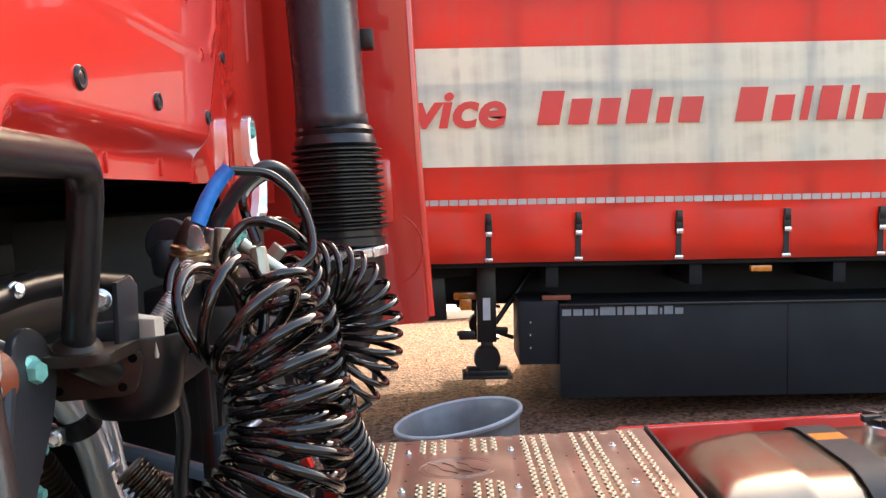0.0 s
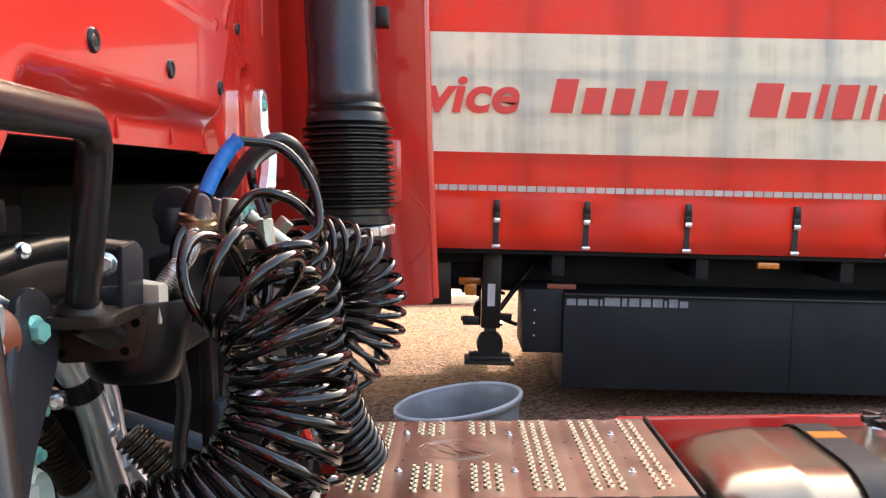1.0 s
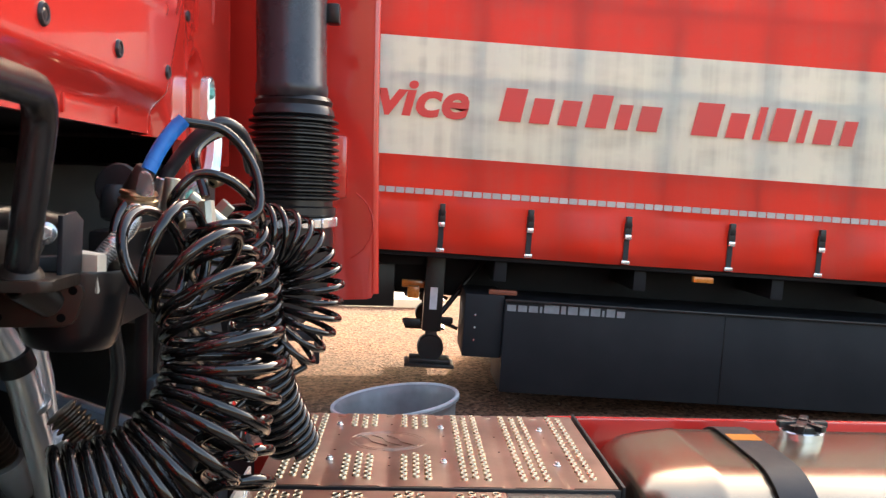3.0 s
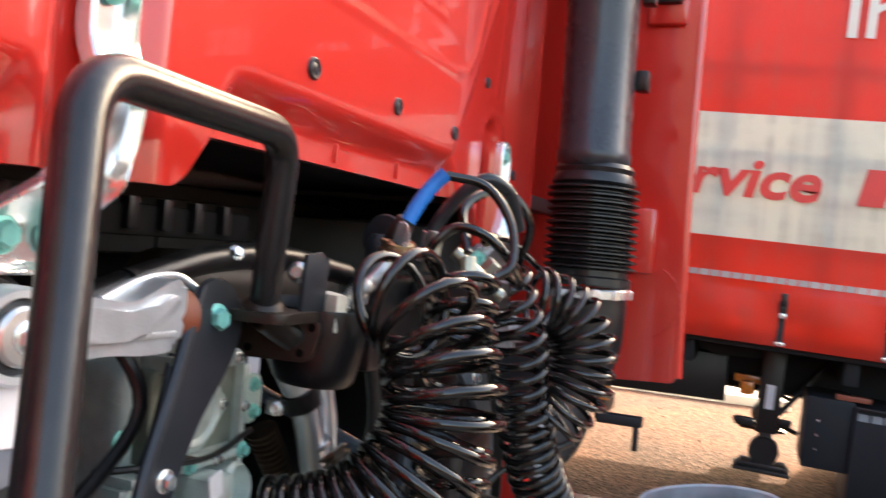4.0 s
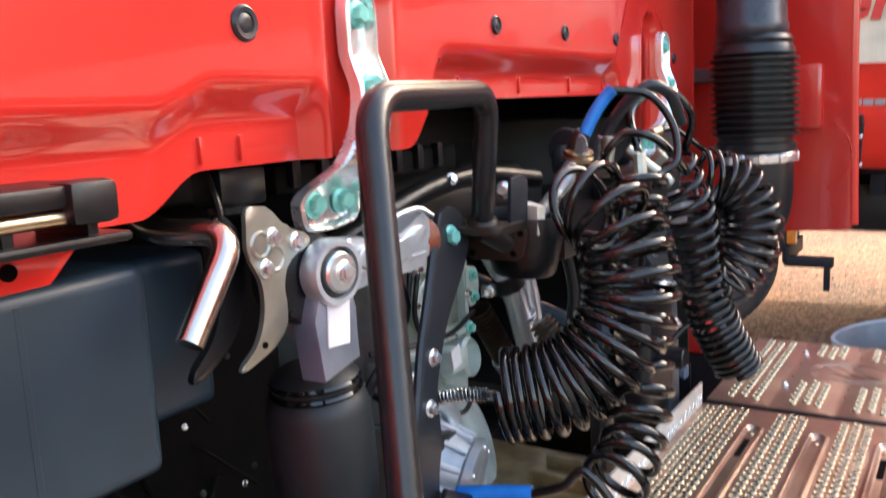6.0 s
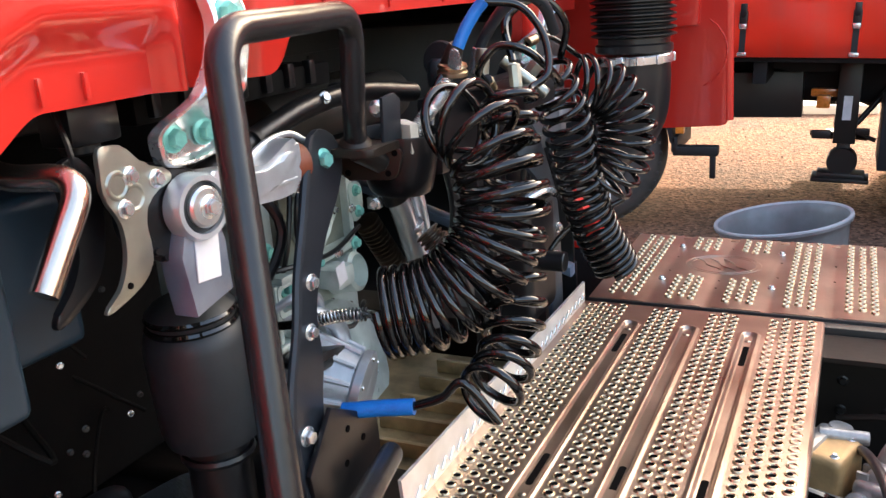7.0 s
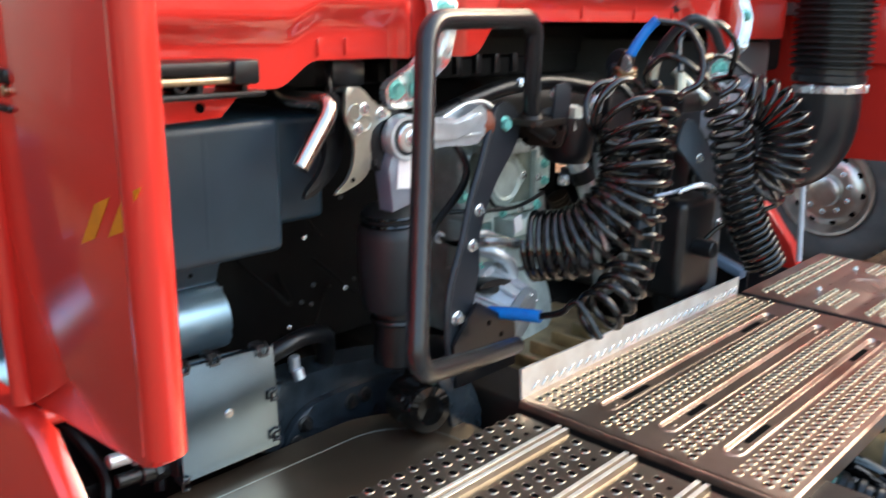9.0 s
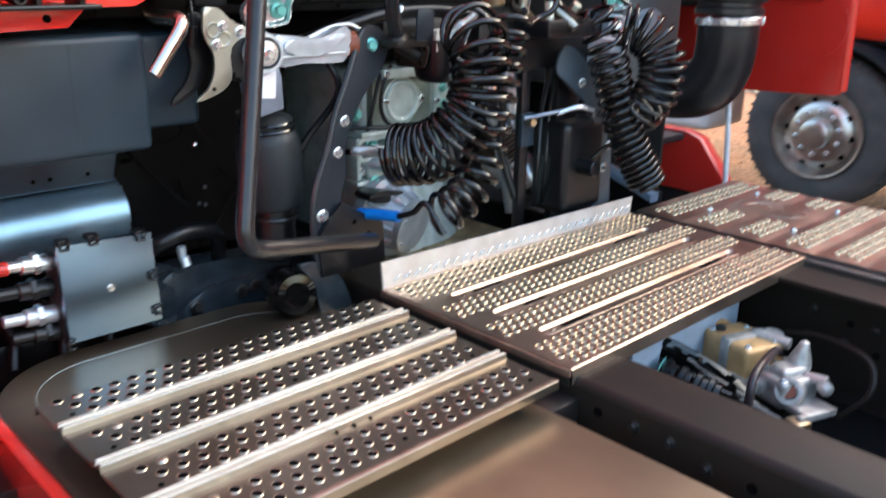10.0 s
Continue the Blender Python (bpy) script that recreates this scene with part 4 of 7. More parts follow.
for x in (0.62, 1.35):
    bm = bmesh.new()
    box(bm, (x, -0.085, 0.62), (x + 0.06, 0.0085, 0.80), 0.004)
    part("bracket", bm, FRAMEBLACK, nt_, "black bracket on the frame rail")
bm = bmesh.new()
q = roundrect(-0.166, -0.660, 1.65, -0.128, 0.125, 14)
q = [p for p in q if p[0] < 0.0]
tube(bm, [(0.30, -0.128, 0.8532)] + [(a, b, 0.8532) for a, b in q] + [(0.05, -0.660, 0.8532)], 0.0026, 8)
part("seam", bm, ZINC_YELLOW, nt_, "narrow dull crease round the tank top")
for x in (0.0, 0.425, 1.4):
    bm = bmesh.new()
    box(bm, (x, -0.09, 0.45), (x + 0.085, 0.0046, 0.75), 0.006)
    box(bm, (x + 0.01, -0.07, 0.74), (x + 0.07, 0.0046, 0.85), 0.005)
    tb_ = part("tank_bracket", bm, FRAMEBLACK, nt_, "black tank bracket")
    for dx, z in ((0.025, 0.83), (0.055, 0.79), (0.02, 0.76)):
        bolt(tb_, (x + dx, -0.07, z), (0, -1, 0), BOLT_ZINC if z > 0.8 else BOLT_BLACK, 0.8)
bm = bmesh.new()
rod(bm, (0.385, -0.10, 0.845), (0.385, -0.10, 0.897), 0.013, 6)
rod(bm, (0.385, -0.10, 0.85), (0.385, -0.10, 0.858), 0.020, 16)
part("stand_off", bm, ZINC, nt_, "zinc plated stand off")
ft = thing("fuel_tank", (1.3, 1.2, 0.25), "polished aluminium fuel tank with a black strap and cap", "fuel tank", "fuel tanks")
bm = bmesh.new()
for x in (1.05, 1.9):
    box(bm, (x, 0.8415, 0.62), (x + 0.06, 0.925, 0.72), 0.004)
    part("bracket", bm, FRAMEBLACK, ft, "black bracket on the frame rail")
    bm = bmesh.new()
tank_body(bm, 0.775, 2.4, 0.90, 1.56, 0.25, 0.878, 0.21, 0.17)
part("body", bm, ALU_FAR, ft)
for x in (0.95, 1.7, 2.2):
    bm = bmesh.new()
    box(bm, (x, 0.842, 0.45), (x + 0.07, 0.93, 0.75), 0.006)
    part("tank_bracket", bm, FRAMEBLACK, ft, "black tank bracket")
bm = bmesh.new()
sec = roundrect(0.896, 0.246, 1.564, 0.881, 0.213, 10)
sec2 = roundrect(0.892, 0.242, 1.568, 0.885, 0.216, 10)
n = len(sec)
for xa, xb in ((1.068, 1.150),):
    A = [bm.verts.new((xa, a, b)) for a, b in sec2]
    B = [bm.verts.new((xb, a, b)) for a, b in sec2]
    C = [bm.verts.new((xa, a, b)) for a, b in sec]
    D = [bm.verts.new((xb, a, b)) for a, b in sec]
    for i in range(n):
        j = (i + 1) % n
        bm.faces.new((A[i], A[j], B[j], B[i]))
        bm.faces.new((C[i], A[i], A[j], C[j]))
        bm.faces.new((D[i], D[j], B[j], B[i]))
part("strap", bm, BLACK_MATT, ft, "black tank strap")
bm = bmesh.new()
rod(bm, (1.27, 1.33, 0.855), (1.27, 1.33, 0.897), 0.053, 28)
part("filler_neck", bm, ZINC, ft, "silver filler neck")
bm = bmesh.new()
lathe(bm, (1.27, 1.33, 0.897), (0, 0, 1), [(0.045, 0), (0.047, 0.006), (0.045, 0.014), (0.03, 0.017)], 24)
capo = part("cap", bm, BLACK, ft, "black ribbed tank cap")
for k in range(6):
    a = math.pi / 3 * k
    bm = bmesh.new()
    box(bm, (1.27 + 0.04 * math.cos(a) - 0.022, 1.33 + 0.04 * math.sin(a) - 0.011, 0.902), (1.27 + 0.04 * math.cos(a) + 0.022, 1.33 + 0.04 * math.sin(a) + 0.011, 0.919), 0.005, 2, Matrix.Rotation(a, 4, "Z"))
    part("grip_rib", bm, BLACK, capo)
bm = bmesh.new()
box(bm, (1.072, 1.265, 0.8842), (1.146, 1.315, 0.8862), 0.0005, 1)
part("sticker", bm, YELLOW, ft, "small faded yellow sticker")

# ---- deck sheets ----


def stud_field(bm, places, r, h, seg=10, wide=1.42, floor_h=0.0004):
    """Punched holes with a raised rim: outer slope, inner slope and a near-black floor for the hole's shade."""
    for x, y, z in places:
        prof = [(r * wide, 0.0), (r * (wide + 1) / 2, h * 0.75), (r * 1.06, h), (r * 0.96, h * 0.8), (r * 0.92, floor_h)]
        rings = [[bm.verts.new((x + q * math.cos(2 * math.pi * i / seg), y + q * math.sin(2 * math.pi * i / seg), z + w)) for i in range(seg)] for q, w in prof]
        for a, b in zip(rings, rings[1:]):
            for i in range(seg):
                bm.faces.new((a[i], a[(i + 1) % seg], b[(i + 1) % seg], b[i])).material_index = 0
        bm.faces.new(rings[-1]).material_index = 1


def studs(name, places, r, h, parent, label, wide=1.42, rim=None, floor_h=0.0004):
    bm = bmesh.new()
    stud_field(bm, places, r, h, 12, wide, floor_h)
    me = bpy.data.meshes.new(name)
    bm.to_mesh(me)
    bm.free()
    me.materials.append(rim or RIM), me.materials.append(HOLE)
    me.shade_smooth()
    ob = new(name, me)
    hang(ob, parent)
    return tagged(ob, label, kind="stuff")


def ribbed(bm, x0, x1, y0, y1, z, heights, thick=0.003):
    """A sheet over y0..y1 whose section along x is given as (x, dz)."""
    top = [(x, z + d) for x, d in heights]
    n = len(top)
    A = [bm.verts.new((x, y0, q)) for x, q in top]
    B = [bm.verts.new((x, y1, q)) for x, q in top]
    C = [bm.verts.new((x, y0, q - thick)) for x, q in top]
    D = [bm.verts.new((x, y1, q - thick)) for x, q in top]
    for i in range(n - 1):
        bm.faces.new((A[i], A[i + 1], B[i + 1], B[i]))
        bm.faces.new((C[i], D[i], D[i + 1], C[i + 1]))
        bm.faces.new((A[i], C[i], C[i + 1], A[i + 1]))
        bm.faces.new((B[i], B[i + 1], D[i + 1], D[i]))
    bm.faces.new((A[0], B[0], D[0], C[0]))
    bm.faces.new((A[-1], C[-1], D[-1], B[-1]))
    return bm


# middle sheet, over the frame rails
dm = thing("deck_sheet", (0.24, 0.42, 0.873), "perforated metal deck sheet with an upturned front flange", "deck sheet", "deck sheets")
GRV = (0.124, 0.238, 0.352)
def deck_z(x, y):
    """Height of the pressed sheet: long round ended grooves, each with a raised lip."""
    z = 0.9
    for g in GRV:
        d = segdist((x, y), (g, 0.085), (g, 0.745))
        z += 0.0022 * math.exp(-((d - 0.0155) / 0.0034) ** 2) - 0.0042 * sstep(0.0130, 0.0085, d)
    return z - 0.0006 * math.cos(x * 40) * math.cos(y * 9)


def deck_steps(a, b, fine, coarse, near):
    """Steps from a to b, close together wherever near() says so."""
    out = [a]
    while out[-1] < b - 1e-6:
        out.append(min(b, out[-1] + (fine if near(out[-1]) else coarse)))
    return out


bm = bmesh.new()
dx = deck_steps(0.0, 0.476, 0.0022, 0.008, lambda x: min(abs(x - g) for g in GRV) < 0.026)
dy = deck_steps(0.0, 0.85, 0.0035, 0.03, lambda y: min(abs(y - 0.085), abs(y - 0.745)) < 0.032)
top = [[bm.verts.new((x, y, deck_z(x, y))) for y in dy] for x in dx]
top.append([bm.verts.new((0.4805, y, 0.897)) for y in dy])
top.append([bm.verts.new((0.4815, y, 0.870)) for y in dy])
for a, b in zip(top, top[1:]):
    for k in range(len(dy) - 1):
        bm.faces.new((a[k], b[k], b[k + 1], a[k + 1]))
under = [[bm.verts.new((x, y, 0.8905)) for y in (0.0, 0.85)] for x in (0.0, 0.476)]
bm.faces.new((under[0][0], under[0][1], under[1][1], under[1][0]))
part("sheet", bm, DECK, dm)
bm = bmesh.new()
v = [bm.verts.new(p) for p in ((0.0, 0.0, 0.898), (0.0, 0.85, 0.898), (-0.002, 0.86, 0.940), (-0.002, -0.003, 0.955), (-0.005, 0.0, 0.898), (-0.005, 0.85, 0.898), (-0.007, 0.86, 0.940), (-0.007, -0.003, 0.955))]
for q in ((0, 1, 2, 3), (4, 7, 6, 5), (0, 3, 7, 4), (1, 5, 6, 2), (3, 2, 6, 7), (0, 4, 5, 1)):
    bm.faces.new([v[i] for i in q])
part("flange", bm, mat("pale scratched flange", (0.86, 0.84, 0.81), 0.36, 0.55, (0.7, 0.67, 0.63), 18, 160, 0.1), dm, "pale scratched upturned flange")
bm = bmesh.new()
box(bm, (0.0, 0.851, 0.868), (0.478, 0.854, 0.899), 0.001)
pieces("edge", bm, FRAMEBLACK, dm, "dark folded edge")
bm = bmesh.new()
box(bm, (0.0, -0.0052, 0.866), (0.478, -0.0022, 0.884), 0.001)
part("edge", bm, FRAMEBLACK, dm, "dark folded edge")
bm = bmesh.new()
box(bm, (-0.002, -0.0072, 0.8835), (0.480, -0.0005, 0.8985), 0.003, 2)
part("edge_lip", bm, mat("rubbed brown edge", (0.42, 0.27, 0.19), 0.36, 0.7, (0.20, 0.13, 0.10), 22, 200, 0.2, 0, 0.12, (0.3, 0.7)), dm, "rubbed brown front edge")
pl = []
strips = ((0.012, 0.100), (0.150, 0.212), (0.264, 0.326), (0.378, 0.470))
for a, b in strips:
    rows = 4 if b - a > 0.07 else 3
    for k in range(rows):
        x = a + (b - a) * (k + 0.5) / rows
        for j in range(36):
            y = 0.022 + j * 0.0230 + (0.0115 if k % 2 else 0)
            if y < 0.84:
                pl.append((x, y, 0.9))
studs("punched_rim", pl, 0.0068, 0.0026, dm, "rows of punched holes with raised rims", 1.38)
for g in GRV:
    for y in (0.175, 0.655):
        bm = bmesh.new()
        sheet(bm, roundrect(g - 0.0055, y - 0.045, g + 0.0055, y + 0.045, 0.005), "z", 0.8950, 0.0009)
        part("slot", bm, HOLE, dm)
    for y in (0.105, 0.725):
        bm = bmesh.new()
        lathe(bm, (g, y, 0.8945), (0, 0, 1), [(0.006, 0), (0.0062, 0.002), (0.004, 0.0034)], 14)
        part("rivet", bm, DECK_NEAR, dm)
bm = bmesh.new()
for k in range(30):
    y = 0.03 + k * 0.0275
    box(bm, (-0.0005, y - 0.004, 0.9105), (0.0018, y + 0.018, 0.9165), 0.001, 1, Matrix.Rotation(radians(38), 4, "X"))
tagged(part("tread_bar", bm, ZINC, dm, "small raised tread bars on the flange"), kind="stuff")

# near sheet over the fuel tank
RUBBED = mat("bright rubbed edge", (0.90, 0.86, 0.75), 0.32, 0.45, (0.72, 0.67, 0.56), 30, 200, 0.05)
dn = thing("deck_sheet", (0.24, -0.36, 0.83), "darker perforated aluminium deck sheet with stepped ribs", "deck sheet", "deck sheets")
bm = bmesh.new()
prof = [(0.028, -0.012), (0.030, 0.0)]
NG = (0.124, 0.250, 0.370)
for g in NG:
    prof += [(g - 0.013, 0.0), (g - 0.011, 0.008), (g - 0.003, 0.008), (g - 0.001, 0.0045), (g + 0.001, 0.0045), (g + 0.003, 0.008), (g + 0.011, 0.008), (g + 0.013, 0.0)]
prof += [(0.478, 0.0), (0.490, 0.003), (0.4945, 0.001), (0.4955, -0.010)]
ribbed(bm, 0, 0.48, -0.688, -0.052, 0.9, prof)
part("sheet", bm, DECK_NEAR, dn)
for g in NG:
    for dx in (-0.0108, 0.0032):
        bm = bmesh.new()
        box(bm, (g + dx, -0.686, 0.9072), (g + dx + 0.0076, -0.051, 0.9088), 0.0006, 1)
        part("rib_top", bm, RUBBED, dn, "bright rubbed rib top")
pl = []
for x0 in (0.036, 0.161, 0.286, 0.409):
    for k in range(3):
        for j in range(22):
            x = x0 + 0.0258 * k
            y = -0.658 + j * 0.0292 + (0.0146 if k == 1 else 0) + (x - 0.034) * 0.05
            if k == 2 and j in (0, 10, 19):
                # one small drilled hole takes the place of a punched one
                bm = bmesh.new()
                lathe(bm, (x, y, 0.9002), (0, 0, 1), [(0.0040, 0), (0.0040, 0.0008)], 12)
                part("drill_hole", bm, HOLE, dn)
            elif k == 0 and j == 1:
                bm = bmesh.new()
                lathe(bm, (x, y, 0.9000), (0, 0, 1), [(0.0085, 0), (0.0070, 0.0024), (0.0040, 0.0036), (0.001, 0.0040)], 14)
                part("dimple", bm, RIM_NEAR, dn, "bright unpunched dimple")
            elif y < -0.065:
                pl.append((x, y, 0.9))
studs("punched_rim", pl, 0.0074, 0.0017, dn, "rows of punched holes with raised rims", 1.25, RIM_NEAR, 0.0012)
for k, y in enumerate((-0.405, -0.375, -0.345)):
    bm = bmesh.new()
    lathe(bm, (0.3845, y, 0.9012), (0.3, 0, 1), [(0.0035 + 0.001 * (k % 2), 0), (0.003, 0.0008)], 7, 0.7, 1.5)
    part("scuff", bm, HOLE, dn)
bm = bmesh.new()
for x in (0.08, 0.40):
    box(bm, (x, -0.64, 0.80), (x + 0.03, -0.10, 0.897), 0.003)
pieces("bracket", bm, ZINC, dn, "zinc plated bracket")

# far sheet with a pressed oval
df = thing("deck_sheet", (0.36, 1.14, 0.85), "coppery reflecting deck sheet with pressed studs and an oval", "deck sheet", "deck sheets")
bm = bmesh.new()
prof = [(0.0, -0.02), (0.002, 0.0)]
for g in (0.131, 0.250, 0.370, 0.487, 0.602):
    prof += [(g - 0.013, 0.0), (g - 0.010, -0.0016), (g + 0.010, -0.0016), (g + 0.013, 0.0)]
prof += [(0.70, 0.0), (0.705, -0.02)]
ribbed(bm, 0, 0.7, 0.878, 1.388, 0.9, prof)
part("sheet", bm, DECK, df)
bm = bmesh.new()
box(bm, (0.0, 0.872, 0.862), (0.704, 0.8775, 0.8985), 0.001)
box(bm, (0.706, 0.872, 0.862), (0.7125, 1.40, 0.906), 0.002)
pieces("edge", bm, BLACK_MATT, df, "black rubber edge strip")
bm = bmesh.new()
for y in (0.843, 1.33):
    box(bm, (0.02, y, 0.74), (0.69, y + 0.05, 0.893), 0.004)
box(bm, (0.03, 0.84, 0.70), (0.67, 1.38, 0.76), 0.004)
pieces("bracket", bm, FRAMEBLACK, df)
pl = []
for group in ((0.041, 0.066, 0.092), (0.165, 0.190, 0.213), (0.284, 0.309, 0.333), (0.404, 0.427, 0.451), (0.521, 0.546, 0.569), (0.639, 0.662)):
    for k, x in enumerate(group):
        for j in range(18):
            y = 0.921 + j * 0.0262 + (0.0131 if k % 2 else 0)
            if y < 1.378 and not (0.15 < x < 0.35 and 1.066 < y < 1.262):
                pl.append((x, y, 0.9))
studs("punched_rim", pl, 0.0062, 0.0045, df, "rows of pressed studs")
bm = bmesh.new()
for s in (1.0, 0.86):
    tube(bm, [(0.248 + 0.086 * s * math.cos(a), 1.166 + 0.070 * s * math.sin(a), 0.9) for a in [2 * math.pi * i / 48 for i in range(49)]], 0.0009, 6)
for k in (-1, 0, 1):
    tube(bm, spline([(0.212 + 0.033 * k, 1.205, 0.9), (0.236 + 0.033 * k, 1.18, 0.901), (0.246 + 0.033 * k, 1.155, 0.901), (0.280 + 0.033 * k, 1.13, 0.9)], 5), 0.0014, 6)
pieces("pressed_line", bm, DECK, df, "pressed oval with three slanting strokes")
for x, y in ((0.131, 1.295), (0.129, 1.037), (0.370, 1.278), (0.367, 1.027), (0.604, 1.270), (0.604, 1.018)):
    bolt(df, (x, y, 0.8985), (0, 0, 1), BOLT_ZINC, 0.62)
for g in (0.131, 0.250, 0.370, 0.487, 0.602):
    for y in (1.10, 1.21) if g not in (0.250,) else (1.0, 1.05, 1.30):
        bm = bmesh.new()
        lathe(bm, (g + 0.004, y, 0.8985), (0, 0, 1), [(0.0022, 0), (0.0022, 0.0006)], 8)
        part("drill_hole", bm, HOLE, df)
    bm = bmesh.new()
    box(bm, (g - 0.010, 1.364, 0.8975), (g + 0.010, 1.376, 0.9005), 0.0012)
    part("channel_end", bm, DECK, df)

# ---- air intake ----
ai = thing("air_intake", (0.02, 1.2, 1.1), "black plastic air intake pipe with ribbed bellows", "air intake")
bm = bmesh.new()
lathe(bm, (0.016, 1.215, 1.655), (-0.02, 0, 1), [(0.074, 0), (0.079, 0.01), (0.079, 0.03), (0.076, 0.035), (0.077, 0.3), (0.079, 0.8), (0.082, 1.6)], 40, 1.0, 1.28, u=(1, 0, 0))
part("upper_pipe", bm, mat("dark grey satin duct", (0.032, 0.035, 0.041), 0.24, 0, (0.024, 0.026, 0.031), 14, 500, 0.06), ai, "dark grey satin duct")
bm = bmesh.new()
prof = [(0.086, 0), (0.090, 0.004), (0.090, 0.018), (0.083, 0.022), (0.083, 0.034)]
h = 0.034
for k in range(12):
    prof += [(0.083, h), (0.0985, h + 0.005), (0.0985, h + 0.008), (0.083, h + 0.0135)]
    h += 0.0152
prof += [(0.086, h), (0.090, h + 0.004), (0.088, h + 0.016), (0.083, h + 0.024), (0.086, h + 0.034), (0.08, h + 0.044)]
lathe(bm, (0.028, 1.205, 1.398), (-0.03, 0.02, 1), prof, 44, 1.0, 1.05, u=(1, 0, 0))
part("bellows", bm, BELLOWS, ai, "black ribbed rubber bellows")
bm = bmesh.new()
lathe(bm, (0.030, 1.205, 1.372), (-0.03, 0, 1), [(0.086, 0), (0.0895, 0.002), (0.0895, 0.018), (0.086, 0.022)], 40)
part("clamp", bm, ZINC, ai, "shiny metal hose clamp")
for a in (-70, -100, -40, 20):
    bm = bmesh.new()
    w = radians(a)
    box(bm, (0.030 + 0.088 * math.cos(w) - 0.009, 1.205 + 0.088 * math.sin(w) - 0.005, 1.374), (0.030 + 0.088 * math.cos(w) + 0.009, 1.205 + 0.088 * math.sin(w) + 0.005, 1.395), 0.002, 1, Matrix.Rotation(w + math.pi / 2, 4, "Z"))
    part("clamp_screw", bm, ZINC, ai)
bm = bmesh.new()
line = spline([(0.03, 1.205, 1.38), (0.030, 1.205, 1.315), (0.020, 1.205, 1.255), (-0.018, 1.205, 1.205), (-0.10, 1.205, 1.18), (-0.30, 1.205, 1.17)], 7)
tube(bm, line, 0.082, 36)
part("elbow", bm, BELLOWS, ai, "black plastic elbow")
bm = bmesh.new()
box(bm, (-0.70, 0.98, 1.18), (-0.16, 1.28, 1.50), 0.03)
part("filter_box", bm, mat("dusty grey box", (0.14, 0.13, 0.12), 0.6, 0, (0.1, 0.095, 0.09), 8, 120, 0.1), ai, "dusty grey filter housing")
for z, y in ((2.02, 1.118), (1.83, 1.12)):
    bm = bmesh.new()
    box(bm, (0.085, 1.24, z), (0.115, 1.28, z + 0.045), 0.006)
    pieces("pipe_clip", bm, BLACK, ai, "black pipe clip")
bm = bmesh.new()
rod(bm, (-0.16, 1.6, 1.2), (-0.14, 1.62, 0.80), 0.009, 10)
solid("thin_rod", bm, WHITE, "thin pale rod behind the deck", "rod")

# ---- cab mount brackets ----


def mount(y0, label):
    m = thing("cab_mount_bracket", (-0.13, y0, 1.40), label, "bracket", "cab mounts")
    W = 0.026
    # outline in y and z: a strap that bends sideways to a two bolt foot
    out = smoothed([(0.026, 1.64), (0.019, 1.66), (0.0, 1.669), (-0.019, 1.66), (-0.026, 1.64), (-0.026, 1.59), (-0.028, 1.545), (-0.037, 1.515), (-0.056, 1.49), (-0.077, 1.467),
                    (-0.087, 1.447), (-0.086, 1.423), (-0.077, 1.411), (-0.05, 1.408), (-0.005, 1.412), (0.008, 1.42), (0.012, 1.437), (0.010, 1.46), (0.012, 1.49), (0.022, 1.52), (0.027, 1.555), (0.026, 1.60)], 4)
    def bowl(y, z):
        return -0.112 + 0.014 * sstep(1.60, 1.55, z) - 0.042 * sstep(1.487, 1.44, z)

    def side(z, sign):
        """The strap's edge at a height, on one side."""
        hit = []
        for (a0, b0), (a1, b1) in zip(out, out[1:] + out[:1]):
            if min(b0, b1) <= z <= max(b0, b1) and abs(b1 - b0) > 1e-9:
                hit.append(a0 + (a1 - a0) * (z - b0) / (b1 - b0))
        return (max if sign > 0 else min)(hit)
    lo_z, hi_z = min(b for a, b in out) + 0.0004, max(b for a, b in out) - 0.0004
    nz, ny = 90, 30
    bm = bmesh.new()
    front, back = [], []
    for i in range(nz + 1):
        q = i / nz
        z = lo_z + (hi_z - lo_z) * (0.5 - 0.5 * math.cos(math.pi * q))
        a, b = side(z, -1), side(z, 1)
        fr, bk = [], []
        for j in range(ny + 1):
            y = a + (b - a) * (0.5 - 0.5 * math.cos(math.pi * j / ny))
            edge = min(segdist((y, z), p, r) for p, r in zip(out, out[1:] + out[:1]) if abs(p[1] - z) < 0.03)
            lip = 0.013 * sstep(0.0085, 0.0035, edge) - 0.003 * sstep(0.0022, 0.0, edge)
            fr.append(bm.verts.new((bowl(y, z) + lip, y0 + y, z)))
            bk.append(bm.verts.new((bowl(y, z) - 0.004, y0 + y, z)))
        front.append(fr)
        back.append(bk)
    for grid in (front, back):
        for r, t in zip(grid, grid[1:]):
            for j in range(ny):
                bm.faces.new((r[j], r[j + 1], t[j + 1], t[j]))
    rim_f = front[0] + [r[-1] for r in front[1:-1]] + front[-1][::-1] + [r[0] for r in front[-2:0:-1]]
    rim_b = back[0] + [r[-1] for r in back[1:-1]] + back[-1][::-1] + [r[0] for r in back[-2:0:-1]]
    for k in range(len(rim_f)):
        h = (k + 1) % len(rim_f)
        bm.faces.new((rim_f[k], rim_b[k], rim_b[h], rim_f[h]))
    part("plate", bm, ZINC, m, "bright zinc plated pressed steel")
    for a, b in ((0.0, 1.637), (0.0, 1.561), (-0.060, 1.438), (-0.012, 1.438)):
        bolt(m, (bowl(a, b) + 0.003, y0 + a, b), (1, -0.05, 0), BOLT_TEAL)
    return m


mount(-0.117, "bright zinc cab mount bracket with four teal bolts")
